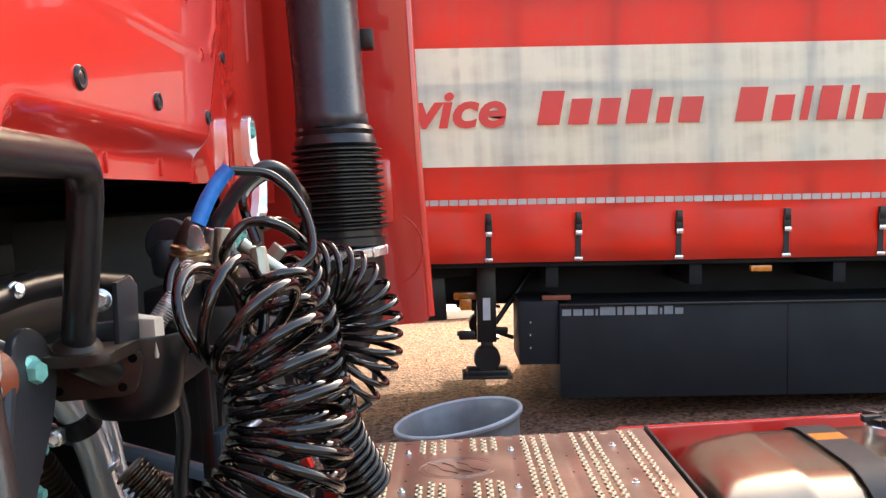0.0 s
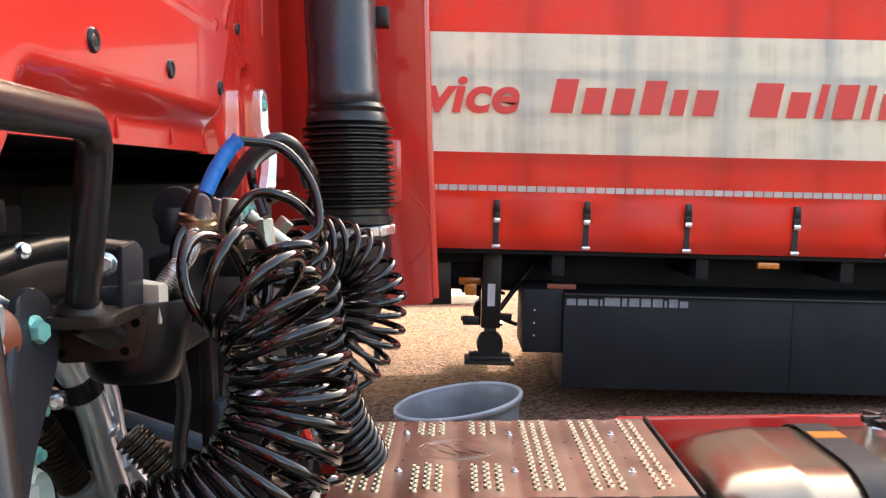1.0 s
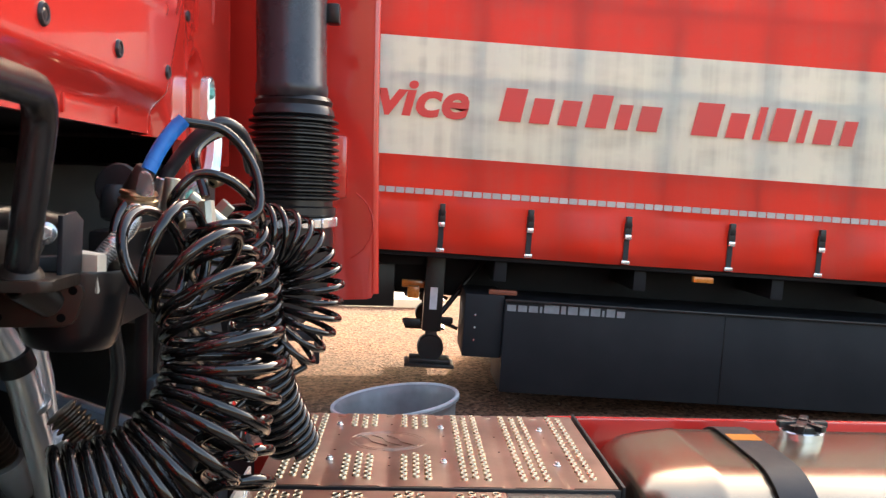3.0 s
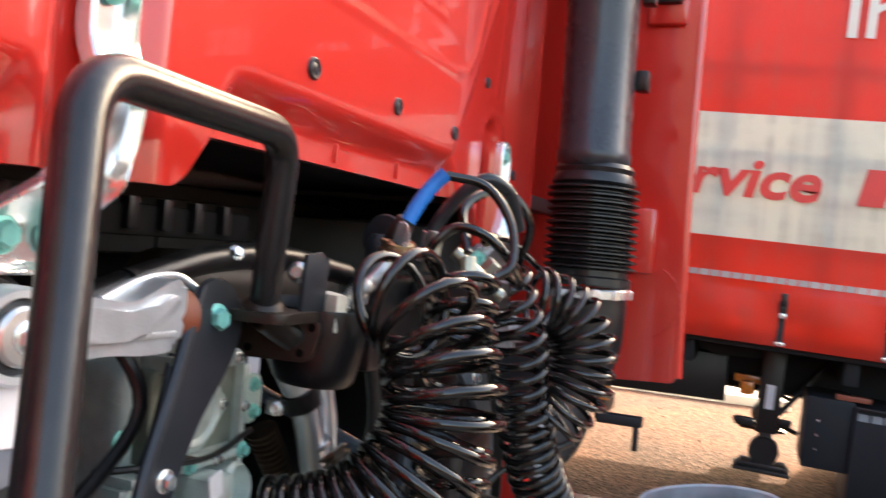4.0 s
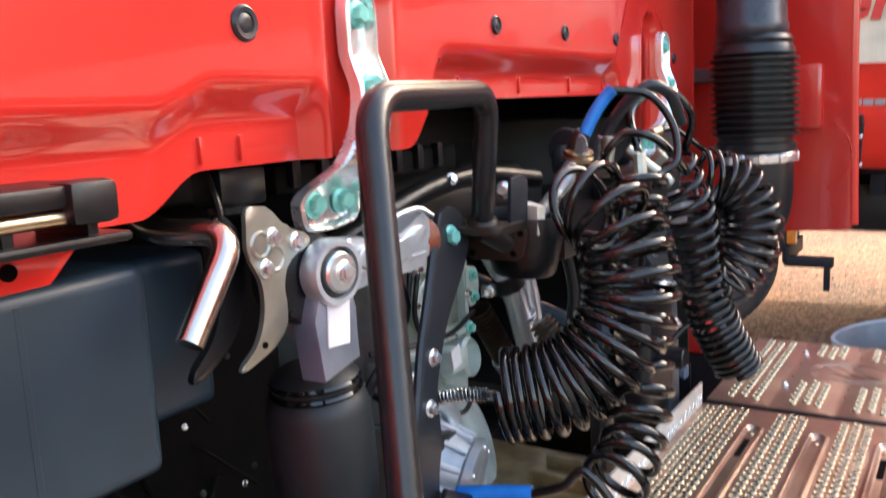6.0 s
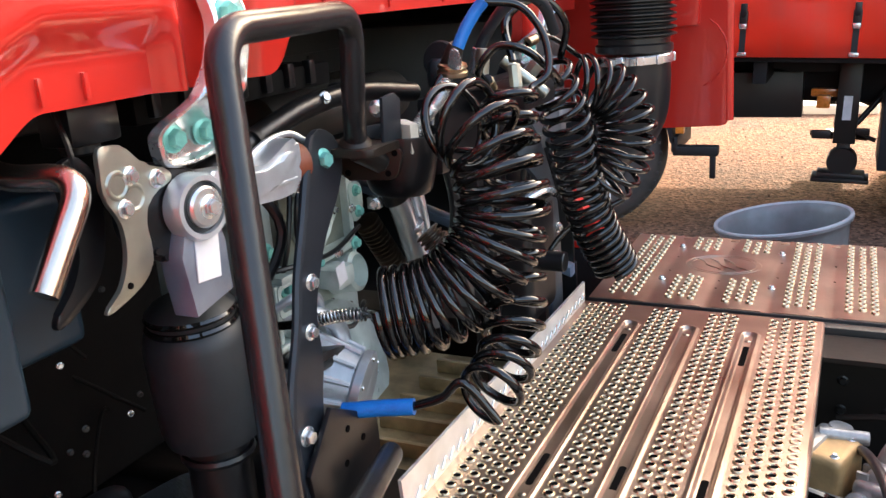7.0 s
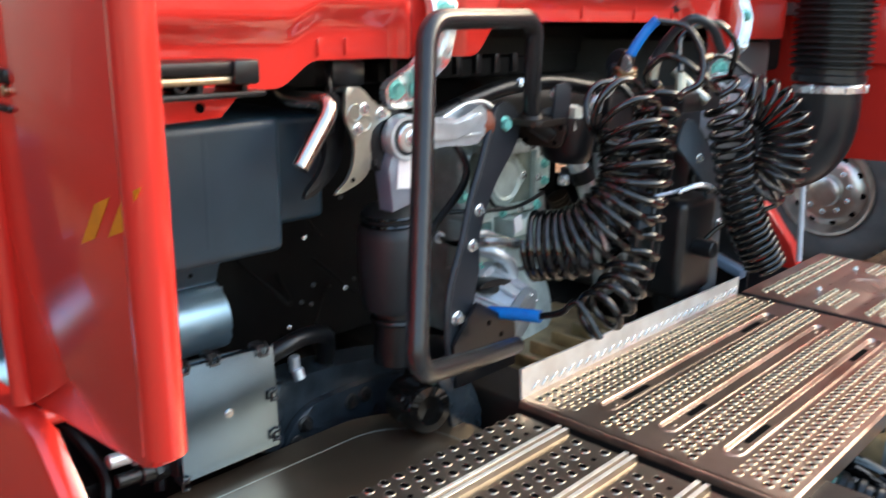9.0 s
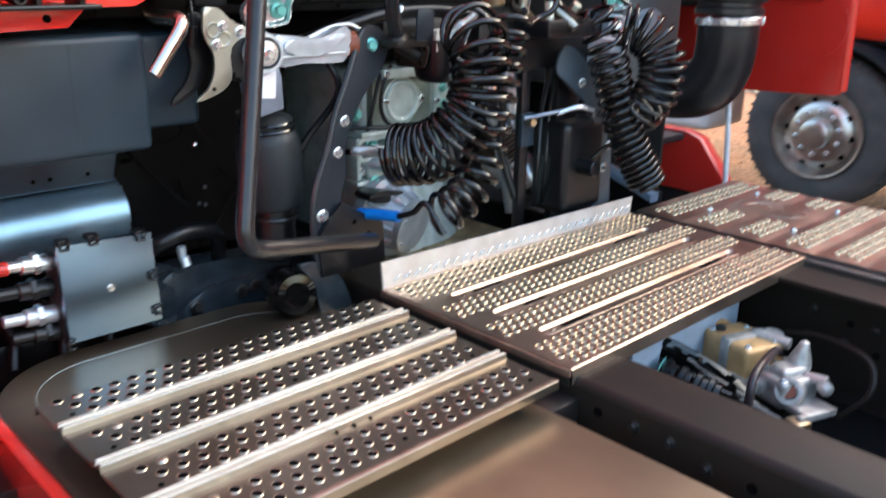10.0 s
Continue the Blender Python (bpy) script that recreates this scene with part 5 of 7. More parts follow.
mount(0.945, "bright zinc cab mount bracket beside the intake pipe")

# ---- torsion arm with bush, and the horseshoe plate ----


STRUT = mat("blue grey cast steel", (0.36, 0.42, 0.52), 0.34, 0.7, (0.27, 0.31, 0.39), 18, 300, 0.12)


def suspension(y0):
    s = thing("cab_suspension_arm", (-0.12, y0, 1.34), "silver cast cab suspension arm with a round bush", "suspension arm", "cab suspension")
    bm = bmesh.new()
    x, y, z = -0.125, y0 - 0.059, 1.366
    lathe(bm, (x - 0.006, y, z), (1, -0.12, 0), [(0.034, 0), (0.0365, 0.003), (0.0365, 0.021), (0.034, 0.026), (0.0285, 0.026), (0.028, 0.019)], 36)
    part("bush_ring", bm, CAST, s)
    bm = bmesh.new()
    lathe(bm, (x + 0.006, y, z), (1, -0.12, 0), [(0.0282, 0), (0.0282, 0.008), (0.023, 0.010)], 30)
    part("bush", bm, RUBBER, s, "black rubber bush")
    bm = bmesh.new()
    lathe(bm, (x - 0.05, y - 0.012, z - 0.004), (1, -0.12, 0), [(0.03, 0), (0.052, 0.006), (0.053, 0.034), (0.047, 0.042), (0.030, 0.042)], 30)
    for k in range(11):
        w = radians(70 + 17 * k)
        c = Vector((x - 0.022, y - 0.010 + 0.049 * math.cos(w), z - 0.004 + 0.049 * math.sin(w)))
        lathe(bm, c, (1, -0.12, 0), [(0.005, 0), (0.006, 0.004), (0.006, 0.009), (0.004, 0.012)], 8)
    part("bump_stop", bm, BLACK, s, "black scalloped stop")
    bm = bmesh.new()
    lathe(bm, (x + 0.012, y, z), (1, -0.12, 0), [(0.022, 0), (0.0225, 0.008), (0.020, 0.011), (0.010, 0.0115)], 30)
    part("washer", bm, ZINC, s)
    bolt(s, (x + 0.022, y, z), (1, -0.12, 0), BOLT_ZINC, 0.95)
    bm = bmesh.new()
    sheet(bm, smoothed([(y + 0.02, 1.392), (y + 0.07, 1.392), (y + 0.12, 1.386), (y + 0.15, 1.394), (y + 0.175, 1.404), (y + 0.192, 1.404), (y + 0.197, 1.39), (y + 0.195, 1.36), (y + 0.185, 1.342), (y + 0.15, 1.338), (y + 0.09, 1.342), (y + 0.02, 1.340)]), "x", -0.158, 0.04, 0.008)
    part("arm", bm, CAST, s, "silver cast arm")
    bm = bmesh.new()
    sheet(bm, smoothed([(y + 0.05, 1.385), (y + 0.13, 1.378), (y + 0.17, 1.392), (y + 0.18, 1.382), (y + 0.13, 1.355), (y + 0.05, 1.36)]), "x", -0.119, 0.008, 0.003)
    part("web", bm, CAST, s)
    bm = bmesh.new()
    rod(bm, (-0.145, y + 0.190, 1.368), (-0.138, y + 0.222, 1.368), 0.026, 22)
    part("end_bush", bm, COPPER_PART, s, "rust orange rubber bush")
    bm = bmesh.new()
    sheet(bm, [(y - 0.026, 1.345), (y + 0.028, 1.345), (y + 0.034, 1.318), (y + 0.037, 1.262), (y - 0.026, 1.249), (y - 0.036, 1.318)], "x", -0.150, 0.034, 0.003)
    part("strut_head", bm, STRUT, s, "blue grey strut head")
    bm = bmesh.new()
    tube(bm, spline([(-0.150, y + 0.12, 1.385), (-0.150, y + 0.17, 1.402), (-0.146, y + 0.215, 1.406), (-0.138, y + 0.240, 1.392)], 6), 0.0042, 10)
    part("horn", bm, CAST, s, "curved silver horn")
    bm = bmesh.new()
    box(bm, (-0.156, y + 0.02, 1.352), (-0.1155, y + 0.185, 1.358), 0.002)
    part("rib", bm, CAST, s)
    bm = bmesh.new()
    box(bm, (-0.1160, y - 0.018, 1.284), (-0.1140, y + 0.020, 1.334), 0.0008, 1, Matrix.Rotation(radians(-5), 4, "X"))
    part("label_plate", bm, WHITE, s, "blank white label")
    return s


suspension(-0.117)
suspension(0.945)
hs = thing("horseshoe_plate", (-0.15, -0.26, 1.29), "olive zinc horseshoe shaped plate with bolts", "plate")
bm = bmesh.new()
sheet(bm, smoothed([(-0.281, 1.446), (-0.266, 1.447), (-0.250, 1.443), (-0.227, 1.422), (-0.196, 1.410), (-0.194, 1.397), (-0.224, 1.388), (-0.236, 1.362), (-0.234, 1.330), (-0.250, 1.306), (-0.298, 1.289), (-0.304, 1.293), (-0.282, 1.310), (-0.269, 1.338), (-0.269, 1.370), (-0.284, 1.400), (-0.284, 1.425)]), "x", -0.138, 0.006, 0.0018)
part("plate", bm, ZINC_YELLOW, hs)
for y, z, r in ((-0.266, 1.408, 0.0125), (-0.247, 1.392, 0.0125)):
    bm = bmesh.new()
    lathe(bm, (-0.1325, y, z), (1, 0, 0), [(r + 0.003, 0), (r + 0.001, 0.0026), (r - 0.001, 0.0026), (r - 0.003, 0.0008), (0.004, 0.0006)], 22)
    part("pressed_ring", bm, ZINC_YELLOW, hs)
for y, z in ((-0.249, 1.414), (-0.262, 1.384), (-0.215, 1.404)):
    bolt(hs, (-0.132, y, z), (1, 0, 0), BOLT_ZINC, 0.72)
bm = bmesh.new()
lathe(bm, (-0.1325, -0.272, 1.308), (1, 0, 0), [(0.0035, 0), (0.0035, 0.002)], 10)
part("hole", bm, HOLE, hs)
bm = bmesh.new()
sheet(bm, smoothed([(-0.300, 1.43), (-0.272, 1.436), (-0.255, 1.40), (-0.262, 1.34), (-0.285, 1.305), (-0.328, 1.280), (-0.333, 1.290), (-0.306, 1.318), (-0.293, 1.35), (-0.298, 1.395)]), "x", -0.178, 0.010, 0.003)
part("rear_rib", bm, BLACK, hs, "black curved rear rib")
bm = bmesh.new()
rod(bm, (-0.17, -0.215, 1.385), (-0.13, -0.12, 1.37), 0.014, 12)
part("stud", bm, FRAMEBLACK, hs)
bm = bmesh.new()
box(bm, (-0.21, -0.28, 1.445), (-0.165, -0.215, 1.485), 0.006)
rod(bm, (-0.19, -0.25, 1.435), (-0.19, -0.25, 1.50), 0.02, 14)
solid("plug_connector", bm, BLACK, "black electrical plug connector below the cab", "connector")
bm = bmesh.new()
rod(bm, (-0.16, -0.295, 1.38), (-0.155, -0.292, 1.415), 0.008, 10)
tube(bm, spline([(-0.155, -0.292, 1.41), (-0.16, -0.29, 1.45), (-0.19, -0.28, 1.50)], 5), 0.003, 6)
solid("sensor_cable", bm, BLACK, "thin black sensor cable", "cable")

# bent polished pipe
bm = bmesh.new()
tube(bm, bend([(-0.24, -0.33, 1.452), (-0.185, -0.352, 1.432), (-0.100, -0.330, 1.432), (-0.094, -0.400, 1.346)], 0.034, 8), 0.0125, 16)
solid("bent_pipe", bm, COPPERY, "bent polished metal pipe end", "pipe")

# ---- air spring ----
asp = thing("air_spring", (-0.2, -0.11, 0.98), "black rubber cab air spring", "air spring")
bm = bmesh.new()
lathe(bm, (-0.19, -0.125, 1.055), (0, -0.06, 1), [(0.045, 0), (0.058, 0.006), (0.063, 0.025), (0.064, 0.09), (0.063, 0.135), (0.058, 0.152), (0.050, 0.158), (0.053, 0.166), (0.054, 0.174), (0.044, 0.184), (0.03, 0.19)], 32)
part("bellow", bm, RUBBER, asp)
for z, r in ((1.213, 0.0545), (1.226, 0.0535)):
    bm = bmesh.new()
    lathe(bm, (-0.19, -0.125 - 0.06 * (z - 1.055), z), (0, -0.06, 1), [(r - 0.006, -0.005), (r, -0.0035), (r + 0.002, 0), (r, 0.0035), (r - 0.006, 0.005)], 36)
    part("top_ring", bm, HOSE, asp, "glossy black ring")
bm = bmesh.new()
rod(bm, (-0.19, -0.125, 0.95), (-0.19, -0.125, 1.06), 0.04, 20)
lathe(bm, (-0.19, -0.125, 1.03), (0, 0, 1), [(0.045, 0), (0.047, 0.005), (0.045, 0.01)], 20)
part("foot", bm, BLACK, asp)
bm = bmesh.new()
rod(bm, (-0.19, -0.137, 1.28), (-0.17, -0.15, 1.33), 0.024, 16)
part("piston", bm, CAST, asp)

# ---- black support arm ----
sa = thing("support_arm", (-0.1, 0.0, 0.95), "black painted steel support arm with bolts", "support arm")
ARM = mat("slate grey steel paint", (0.023, 0.027, 0.033), 0.30, 0, (0.016, 0.019, 0.024), 14, 240, 0.08)


def arm_x(z):
    """The plate's face lies further out towards its foot."""
    return -0.118 + (1.366 - z) * 0.115


bm = bmesh.new()
sheet(bm, smoothed([(0.042, 1.384), (0.060, 1.402), (0.085, 1.404), (0.110, 1.385), (0.114, 1.355), (0.090, 1.318), (0.039, 1.267), (0.004, 1.217), (-0.014, 1.178), (-0.020, 1.123), (-0.036, 1.084), (-0.048, 1.03), (-0.05, 0.95), (-0.105, 0.945), (-0.112, 1.025), (-0.107, 1.069), (-0.093, 1.114), (-0.060, 1.177), (-0.034, 1.240), (0.001, 1.304)]), "x", -0.008, 0.008, 0.002)
for v in bm.verts:
    v.co.x += arm_x(v.co.z)
part("plate", bm, ARM, sa)
bm = bmesh.new()
edge = [(0.042, 1.384), (0.001, 1.304), (-0.034, 1.240), (-0.060, 1.177), (-0.093, 1.114), (-0.107, 1.069), (-0.112, 1.02), (-0.106, 0.95)]
tube(bm, spline([(arm_x(z) - 0.004, y + 0.004, z) for y, z in edge], 8), 0.0065, 8)
part("folded_edge", bm, ARM, sa)
bolt(sa, (arm_x(1.366) - 0.003, 0.072, 1.366), (1, -0.2, 0), BOLT_TEAL, 1.0)
for y, z, s in ((-0.011, 1.226, 0.8), (-0.034, 1.168, 0.8), (-0.086, 1.051, 0.95)):
    bolt(sa, (arm_x(z), y, z), (1, -0.1, 0), BOLT_ZINC, s)
bm = bmesh.new()
sheet(bm, [(-0.11, 1.01), (-0.05, 1.075), (0.055, 1.015), (0.06, 0.93), (-0.10, 0.93)], "x", -0.073, 0.008, 0.002)
part("gusset", bm, BLACK, sa, "black folded gusset")
for y, z in ((-0.02, 1.03), (0.015, 1.0), (-0.03, 0.985)):
    bm = bmesh.new()
    lathe(bm, (-0.0652, y, z), (1, 0, 0), [(0.005, 0), (0.005, 0.0012)], 10)
    part("hole", bm, HOLE, sa)
bm = bmesh.new()
sheet(bm, smoothed([(-0.150, 0.966), (-0.070, 0.944), (-0.022, 0.842), (-0.050, 0.806), (-0.094, 0.835), (-0.120, 0.925)]), "x", -0.082, 0.010, 0.003)
part("foot", bm, CROSS, sa, "slate cast foot")
bm = bmesh.new()
lathe(bm, (-0.16, -0.135, 0.897), (1, -0.25, 0.1), [(0.030, 0), (0.044, 0.01), (0.046, 0.075), (0.040, 0.088), (0.026, 0.090), (0.022, 0.082), (0.006, 0.080)], 28)
part("hub", bm, HOSE, sa, "round glossy black hub")

# ---- grab handle ----
BROWNED = mat("browned black steel", (0.034, 0.022, 0.015), 0.4, 0.3, (0.020, 0.015, 0.012), 30, 260, 0.15)
gh = thing("grab_handle", (0.0, -0.3, 1.0), "grey powder coated bent tube grab handle", "handle")
bm = bmesh.new()
line = bend([(0.0, -0.025, 1.008), (0.062, -0.20, 1.052), (0.106, -0.372, 1.090), (-0.006, -0.243, 1.546), (-0.046, 0.055, 1.549), (-0.068, 0.080, 1.462), (-0.098, 0.122, 1.376)], 0.045, 8)
tube(bm, line, 0.0155, 20)
part("tube", bm, HANDLE, gh)
# the foot of its short leg: a browned collar plate, a side plate and a flange round a stub
bm = bmesh.new()
lathe(bm, (-0.0975, 0.121, 1.379), (0.2, -0.2, 1), [(0.023, 0), (0.0205, 0.004), (0.0165, 0.008), (0.0150, 0.010)], 22)
part("weld_bead", bm, BROWNED, gh, "browned weld round the leg")
bm = bmesh.new()
sheet(bm, roundrect(-0.158, 0.092, -0.058, 0.182, 0.014), "z", 1.364, 0.011, 0.0025)
part("collar_plate", bm, BROWNED, gh, "browned welded collar plate")
bm = bmesh.new()
sheet(bm, [(0.0, 0.0), (0.040, 0.0), (0.044, 0.058), (0.030, 0.068), (0.004, 0.064)], "x", -0.003, 0.006, 0.0015)
SPM = Matrix.Translation((-0.071, 0.148, 1.371)) @ Matrix.Rotation(radians(-8), 4, "Z")
for y, z in ((0.014, 0.018), (0.016, 0.046)):
    lathe(bm, (-0.0034, y, z), (-1, 0, 0), [(0.0042, 0), (0.0042, 0.0006)], 10)
bmesh.ops.transform(bm, matrix=SPM, verts=bm.verts)
pieces("side_plate", bm, ARM, gh, "slate painted side plate")
bm = bmesh.new()
FL = Matrix.Translation((0, 0.172, 0)) @ Matrix.Rotation(radians(4), 4, "Z")
sheet(bm, [(-0.062, 1.366), (-0.055, 1.362), (-0.053, 1.355), (-0.061, 1.328), (-0.066, 1.322), (-0.075, 1.319), (-0.138, 1.318), (-0.147, 1.324), (-0.158, 1.352), (-0.156, 1.362), (-0.148, 1.368)], "y", -0.003, 0.006, 0.002)
bmesh.ops.transform(bm, matrix=FL, verts=bm.verts)
part("flange_plate", bm, BROWNED, gh, "browned flange plate with bolt holes")
for x, z in ((-0.0635, 1.3575), (-0.0755, 1.329), (-0.138, 1.329), (-0.146, 1.357)):
    bm = bmesh.new()
    lathe(bm, (x, -0.0028, z), (0, -1, 0), [(0.0046, 0), (0.0046, 0.0010)], 12)
    bmesh.ops.transform(bm, matrix=FL, verts=bm.verts)
    part("hole", bm, HOLE, gh)
bm = bmesh.new()
rod(bm, (-0.086, 0.170, 1.343), (-0.104, 0.132, 1.368), 0.0165, 20)
part("stub", bm, FRAMEBLACK, gh, "black tube through the flange")
bolt(gh, (-0.108, 0.205, 1.413), (0.3, -1, 0.1), BOLT_ZINC, 0.9)

# black cup and fittings beside it
cp = thing("exhaust_cup", (-0.085, 0.215, 1.29), "black rubber cup with a pale top", "cup")
bm = bmesh.new()
lathe(bm, (-0.088, 0.220, 1.290), (0.04, -0.06, 1), [(0.02, 0), (0.045, 0.001), (0.0495, 0.006), (0.053, 0.020), (0.0655, 0.088), (0.0645, 0.0905), (0.061, 0.089), (0.050, 0.050)], 40)
for v in bm.verts:
    v.co.y = 0.220 + (v.co.y - 0.220) * 0.72
part("shell", bm, BLACK, cp)
bm = bmesh.new()
sheet(bm, [(-0.088, 0.205), (-0.044, 0.180), (-0.040, 0.196), (-0.078, 0.236), (-0.090, 0.232)], "z", 1.352, 0.042, 0.004)
part("filling", bm, mat("pale foam", (0.75, 0.7, 0.58), 0.7, 0, None, 40, 200, 0.1), cp, "pale foam block")

# ---- gearbox with its covers ----
gb = thing("gearbox", (-0.5, 0.35, 0.65), "grey green cast gearbox housing with teal bolts", "gearbox")
GX = -0.335
bm = bmesh.new()
box(bm, (-0.75, 0.225, 0.72), (GX - 0.012, 0.50, 1.275), 0.03, 3)
part("housing", bm, CAST_GREEN, gb)
bm = bmesh.new()
box(bm, (-0.75, 0.45, 0.72), (-0.50, 0.74, 1.10), 0.03, 3)
part("rear_housing", bm, CAST_GREEN, gb)
# the upper cover plate, in a darker olive tone, with ledges above and below it
OLIVE = mat("olive grey casting", (0.30, 0.33, 0.27), 0.42, 0.3, (0.19, 0.21, 0.17), 20, 260, 0.3)
bm = bmesh.new()
sheet(bm, roundrect(0.242, 1.122, 0.445, 1.270, 0.012), "x", GX - 0.014, 0.022, 0.004)
part("cover_plate", bm, OLIVE, gb, "olive grey cast cover plate")
for y0, z0, y1, z1, d in ((0.252, 1.264, 0.402, 1.288, 0.035), (0.186, 1.134, 0.425, 1.148, 0.038), (0.176, 1.020, 0.300, 1.032, 0.030), (0.425, 1.05, 0.440, 1.262, 0.024), (0.178, 1.034, 0.190, 1.135, 0.028)):
    bm = bmesh.new()
    box(bm, (GX - 0.02, y0, z0), (GX + d, y1, z1), 0.005, 2)
    part("ledge", bm, CAST_GREEN, gb)
bm = bmesh.new()
sheet(bm, smoothed([(0.262, 1.208), (0.270, 1.232), (0.290, 1.256), (0.323, 1.267), (0.356, 1.256), (0.376, 1.232), (0.398, 1.210), (0.376, 1.184), (0.356, 1.160), (0.323, 1.149), (0.290, 1.160), (0.270, 1.184)], 4), "x", GX + 0.006, 0.012, 0.003)
cvr = part("round_cover", bm, CAST_GREEN, gb, "round pale cast cover with two ears")
bm = bmesh.new()
lathe(bm, (GX + 0.017, 0.323, 1.208), (1, 0, 0), [(0.051, 0), (0.051, 0.005), (0.047, 0.008), (0.042, 0.006), (0.039, 0.003), (0.01, 0.0025)], 40)
part("raised_ring", bm, CAST_GREEN, cvr)
for y, z in ((0.274, 1.211), (0.386, 1.209)):
    bolt(gb, (GX + 0.018, y, z), (1, 0, 0), BOLT_ZINC, 0.62)
# an open pocket with a rim, and the bolts round it
bm = bmesh.new()
outer, inner_ = roundrect(0.182, 1.078, 0.276, 1.134, 0.010), roundrect(0.190, 1.086, 0.268, 1.126, 0.008)
A = [[bm.verts.new((x, a, b)) for a, b in line] for line, x in ((outer, GX - 0.01), (outer, GX + 0.030), (inner_, GX + 0.030), (inner_, GX - 0.004))]
for p, q in zip(A, A[1:]):
    for k in range(len(p)):
        h = (k + 1) % len(p)
        bm.faces.new((p[k], p[h], q[h], q[k]))
part("pocket_rim", bm, CAST_GREEN, gb, "raised rim round a pocket")
for y, z, d, sz, mesh in ((0.238, 1.112, 0.004, 1.15, BOLT_TEAL), (0.190, 1.188, 0.010, 1.0, BOLT_TEAL), (0.228, 1.026, 0.032, 1.05, BOLT_TEAL), (0.292, 1.142, 0.038, 0.7, BOLT_TEAL), (0.352, 1.141, 0.038, 0.7, BOLT_ZINC), (0.412, 1.142, 0.038, 0.8, BOLT_TEAL),
                          (0.262, 1.276, 0.036, 0.6, BOLT_ZINC), (0.388, 1.276, 0.036, 0.6, BOLT_ZINC), (0.433, 1.09, 0.024, 0.8, BOLT_TEAL), (0.433, 1.20, 0.024, 0.65, BOLT_ZINC), (0.205, 1.050, 0.010, 0.8, BOLT_ZINC)):
    bolt(gb, (GX + d, y, z), (1, 0, 0), mesh, sz)
bm = bmesh.new()
box(bm, (GX, 0.290, 1.092), (GX + 0.075, 0.345, 1.130), 0.008, 2)
part("sensor_block", bm, CAST_GREEN, gb)
bm = bmesh.new()
box(bm, (GX + 0.0752, 0.286, 1.104), (GX + 0.0772, 0.314, 1.140), 0.0006, 1, Matrix.Rotation(radians(12), 4, "X"))
part("label_plate", bm, WHITE, gb, "blank white label")
bm = bmesh.new()
tube(bm, spline([(GX + 0.02, 0.178, 1.096), (GX + 0.045, 0.200, 1.112), (GX + 0.05, 0.235, 1.108), (GX + 0.05, 0.262, 1.088), (GX + 0.045, 0.272, 1.060)], 7), 0.0075, 12)
part("breather_pipe", bm, CAST, gb, "bright curved pipe")
bm = bmesh.new()
tube(bm, spline([(GX + 0.01, 0.215, 1.070), (GX + 0.05, 0.240, 1.068), (GX + 0.065, 0.275, 1.045), (GX + 0.062, 0.302, 1.005), (GX + 0.04, 0.308, 0.965)], 7), 0.015, 16)
part("elbow", bm, CAST, gb, "silver cast elbow")
bm = bmesh.new()
lathe(bm, (GX, 0.246, 1.050), (1, -0.15, 0.1), [(0.030, 0), (0.033, 0.006), (0.033, 0.030), (0.028, 0.036), (0.022, 0.032), (0.008, 0.032)], 24)
part("boss", bm, CAST_GREEN, gb)
bm = bmesh.new()
lathe(bm, (GX, 0.388, 1.085), (1, 0.1, 0.2), [(0.036, 0), (0.036, 0.050), (0.030, 0.056), (0.026, 0.030), (0.01, 0.028)], 24)
part("boss", bm, CAST_GREEN, gb)
bm = bmesh.new()
sheet(bm, smoothed([(0.428, 1.240), (0.452, 1.246), (0.470, 1.236), (0.472, 1.196), (0.460, 1.176), (0.436, 1.178)]), "x", GX + 0.012, 0.014, 0.003)
part("lever_plate", bm, mat("pale green plate", (0.60, 0.72, 0.66), 0.4, 0.3, (0.46, 0.57, 0.52), 25, 260, 0.15), gb, "pale green lever plate")
for y, z in ((0.450, 1.230), (0.453, 1.190)):
    bolt(gb, (GX + 0.026, y, z), (1, 0, 0), BOLT_TEAL, 0.75)
# the bell and tail housings below
bm = bmesh.new()
lathe(bm, (-0.345, 0.36, 0.885), (1, 0.1, 0.25), [(0.155, 0), (0.158, 0.02), (0.146, 0.045), (0.10, 0.066), (0.04, 0.070)], 44)
bell = part("bell_housing", bm, CAST_GREEN, gb, "grey bell housing")
BD = Vector((1, 0.1, 0.25)).normalized()
BU = BD.cross(Vector((0, 0, 1))).normalized()
BW = BU.cross(BD)
for k in range(14):
    a = 2 * math.pi * k / 14
    c = Vector((-0.345, 0.36, 0.885)) + (BU * math.cos(a) + BW * math.sin(a)) * 0.146
    bolt(bell, c + BD * 0.034, BD, BOLT_ZINC if k % 3 else BOLT_TEAL, 0.62)
for k in range(10):
    a = 2 * math.pi * (k + 0.5) / 10
    c = Vector((-0.345, 0.36, 0.885)) + BD * 0.05
    e = BU * math.cos(a) + BW * math.sin(a)
    bm = bmesh.new()
    rod(bm, c + e * 0.055 + BD * 0.016, c + e * 0.135 - BD * 0.010, 0.0055, 8)
    part("web", bm, CAST_GREEN, bell)
TD, TB = Vector((1, 0.28, -0.28)).normalized(), Vector((-0.335, 0.245, 0.955))
TU = TD.cross(Vector((0, 0, 1))).normalized()
TW = TU.cross(TD)
bm = bmesh.new()
lathe(bm, TB, TD, [(0.088, 0), (0.091, 0.010), (0.091, 0.026), (0.078, 0.034), (0.070, 0.075), (0.062, 0.105), (0.068, 0.110), (0.068, 0.124), (0.045, 0.132), (0.03, 0.128)], 40)
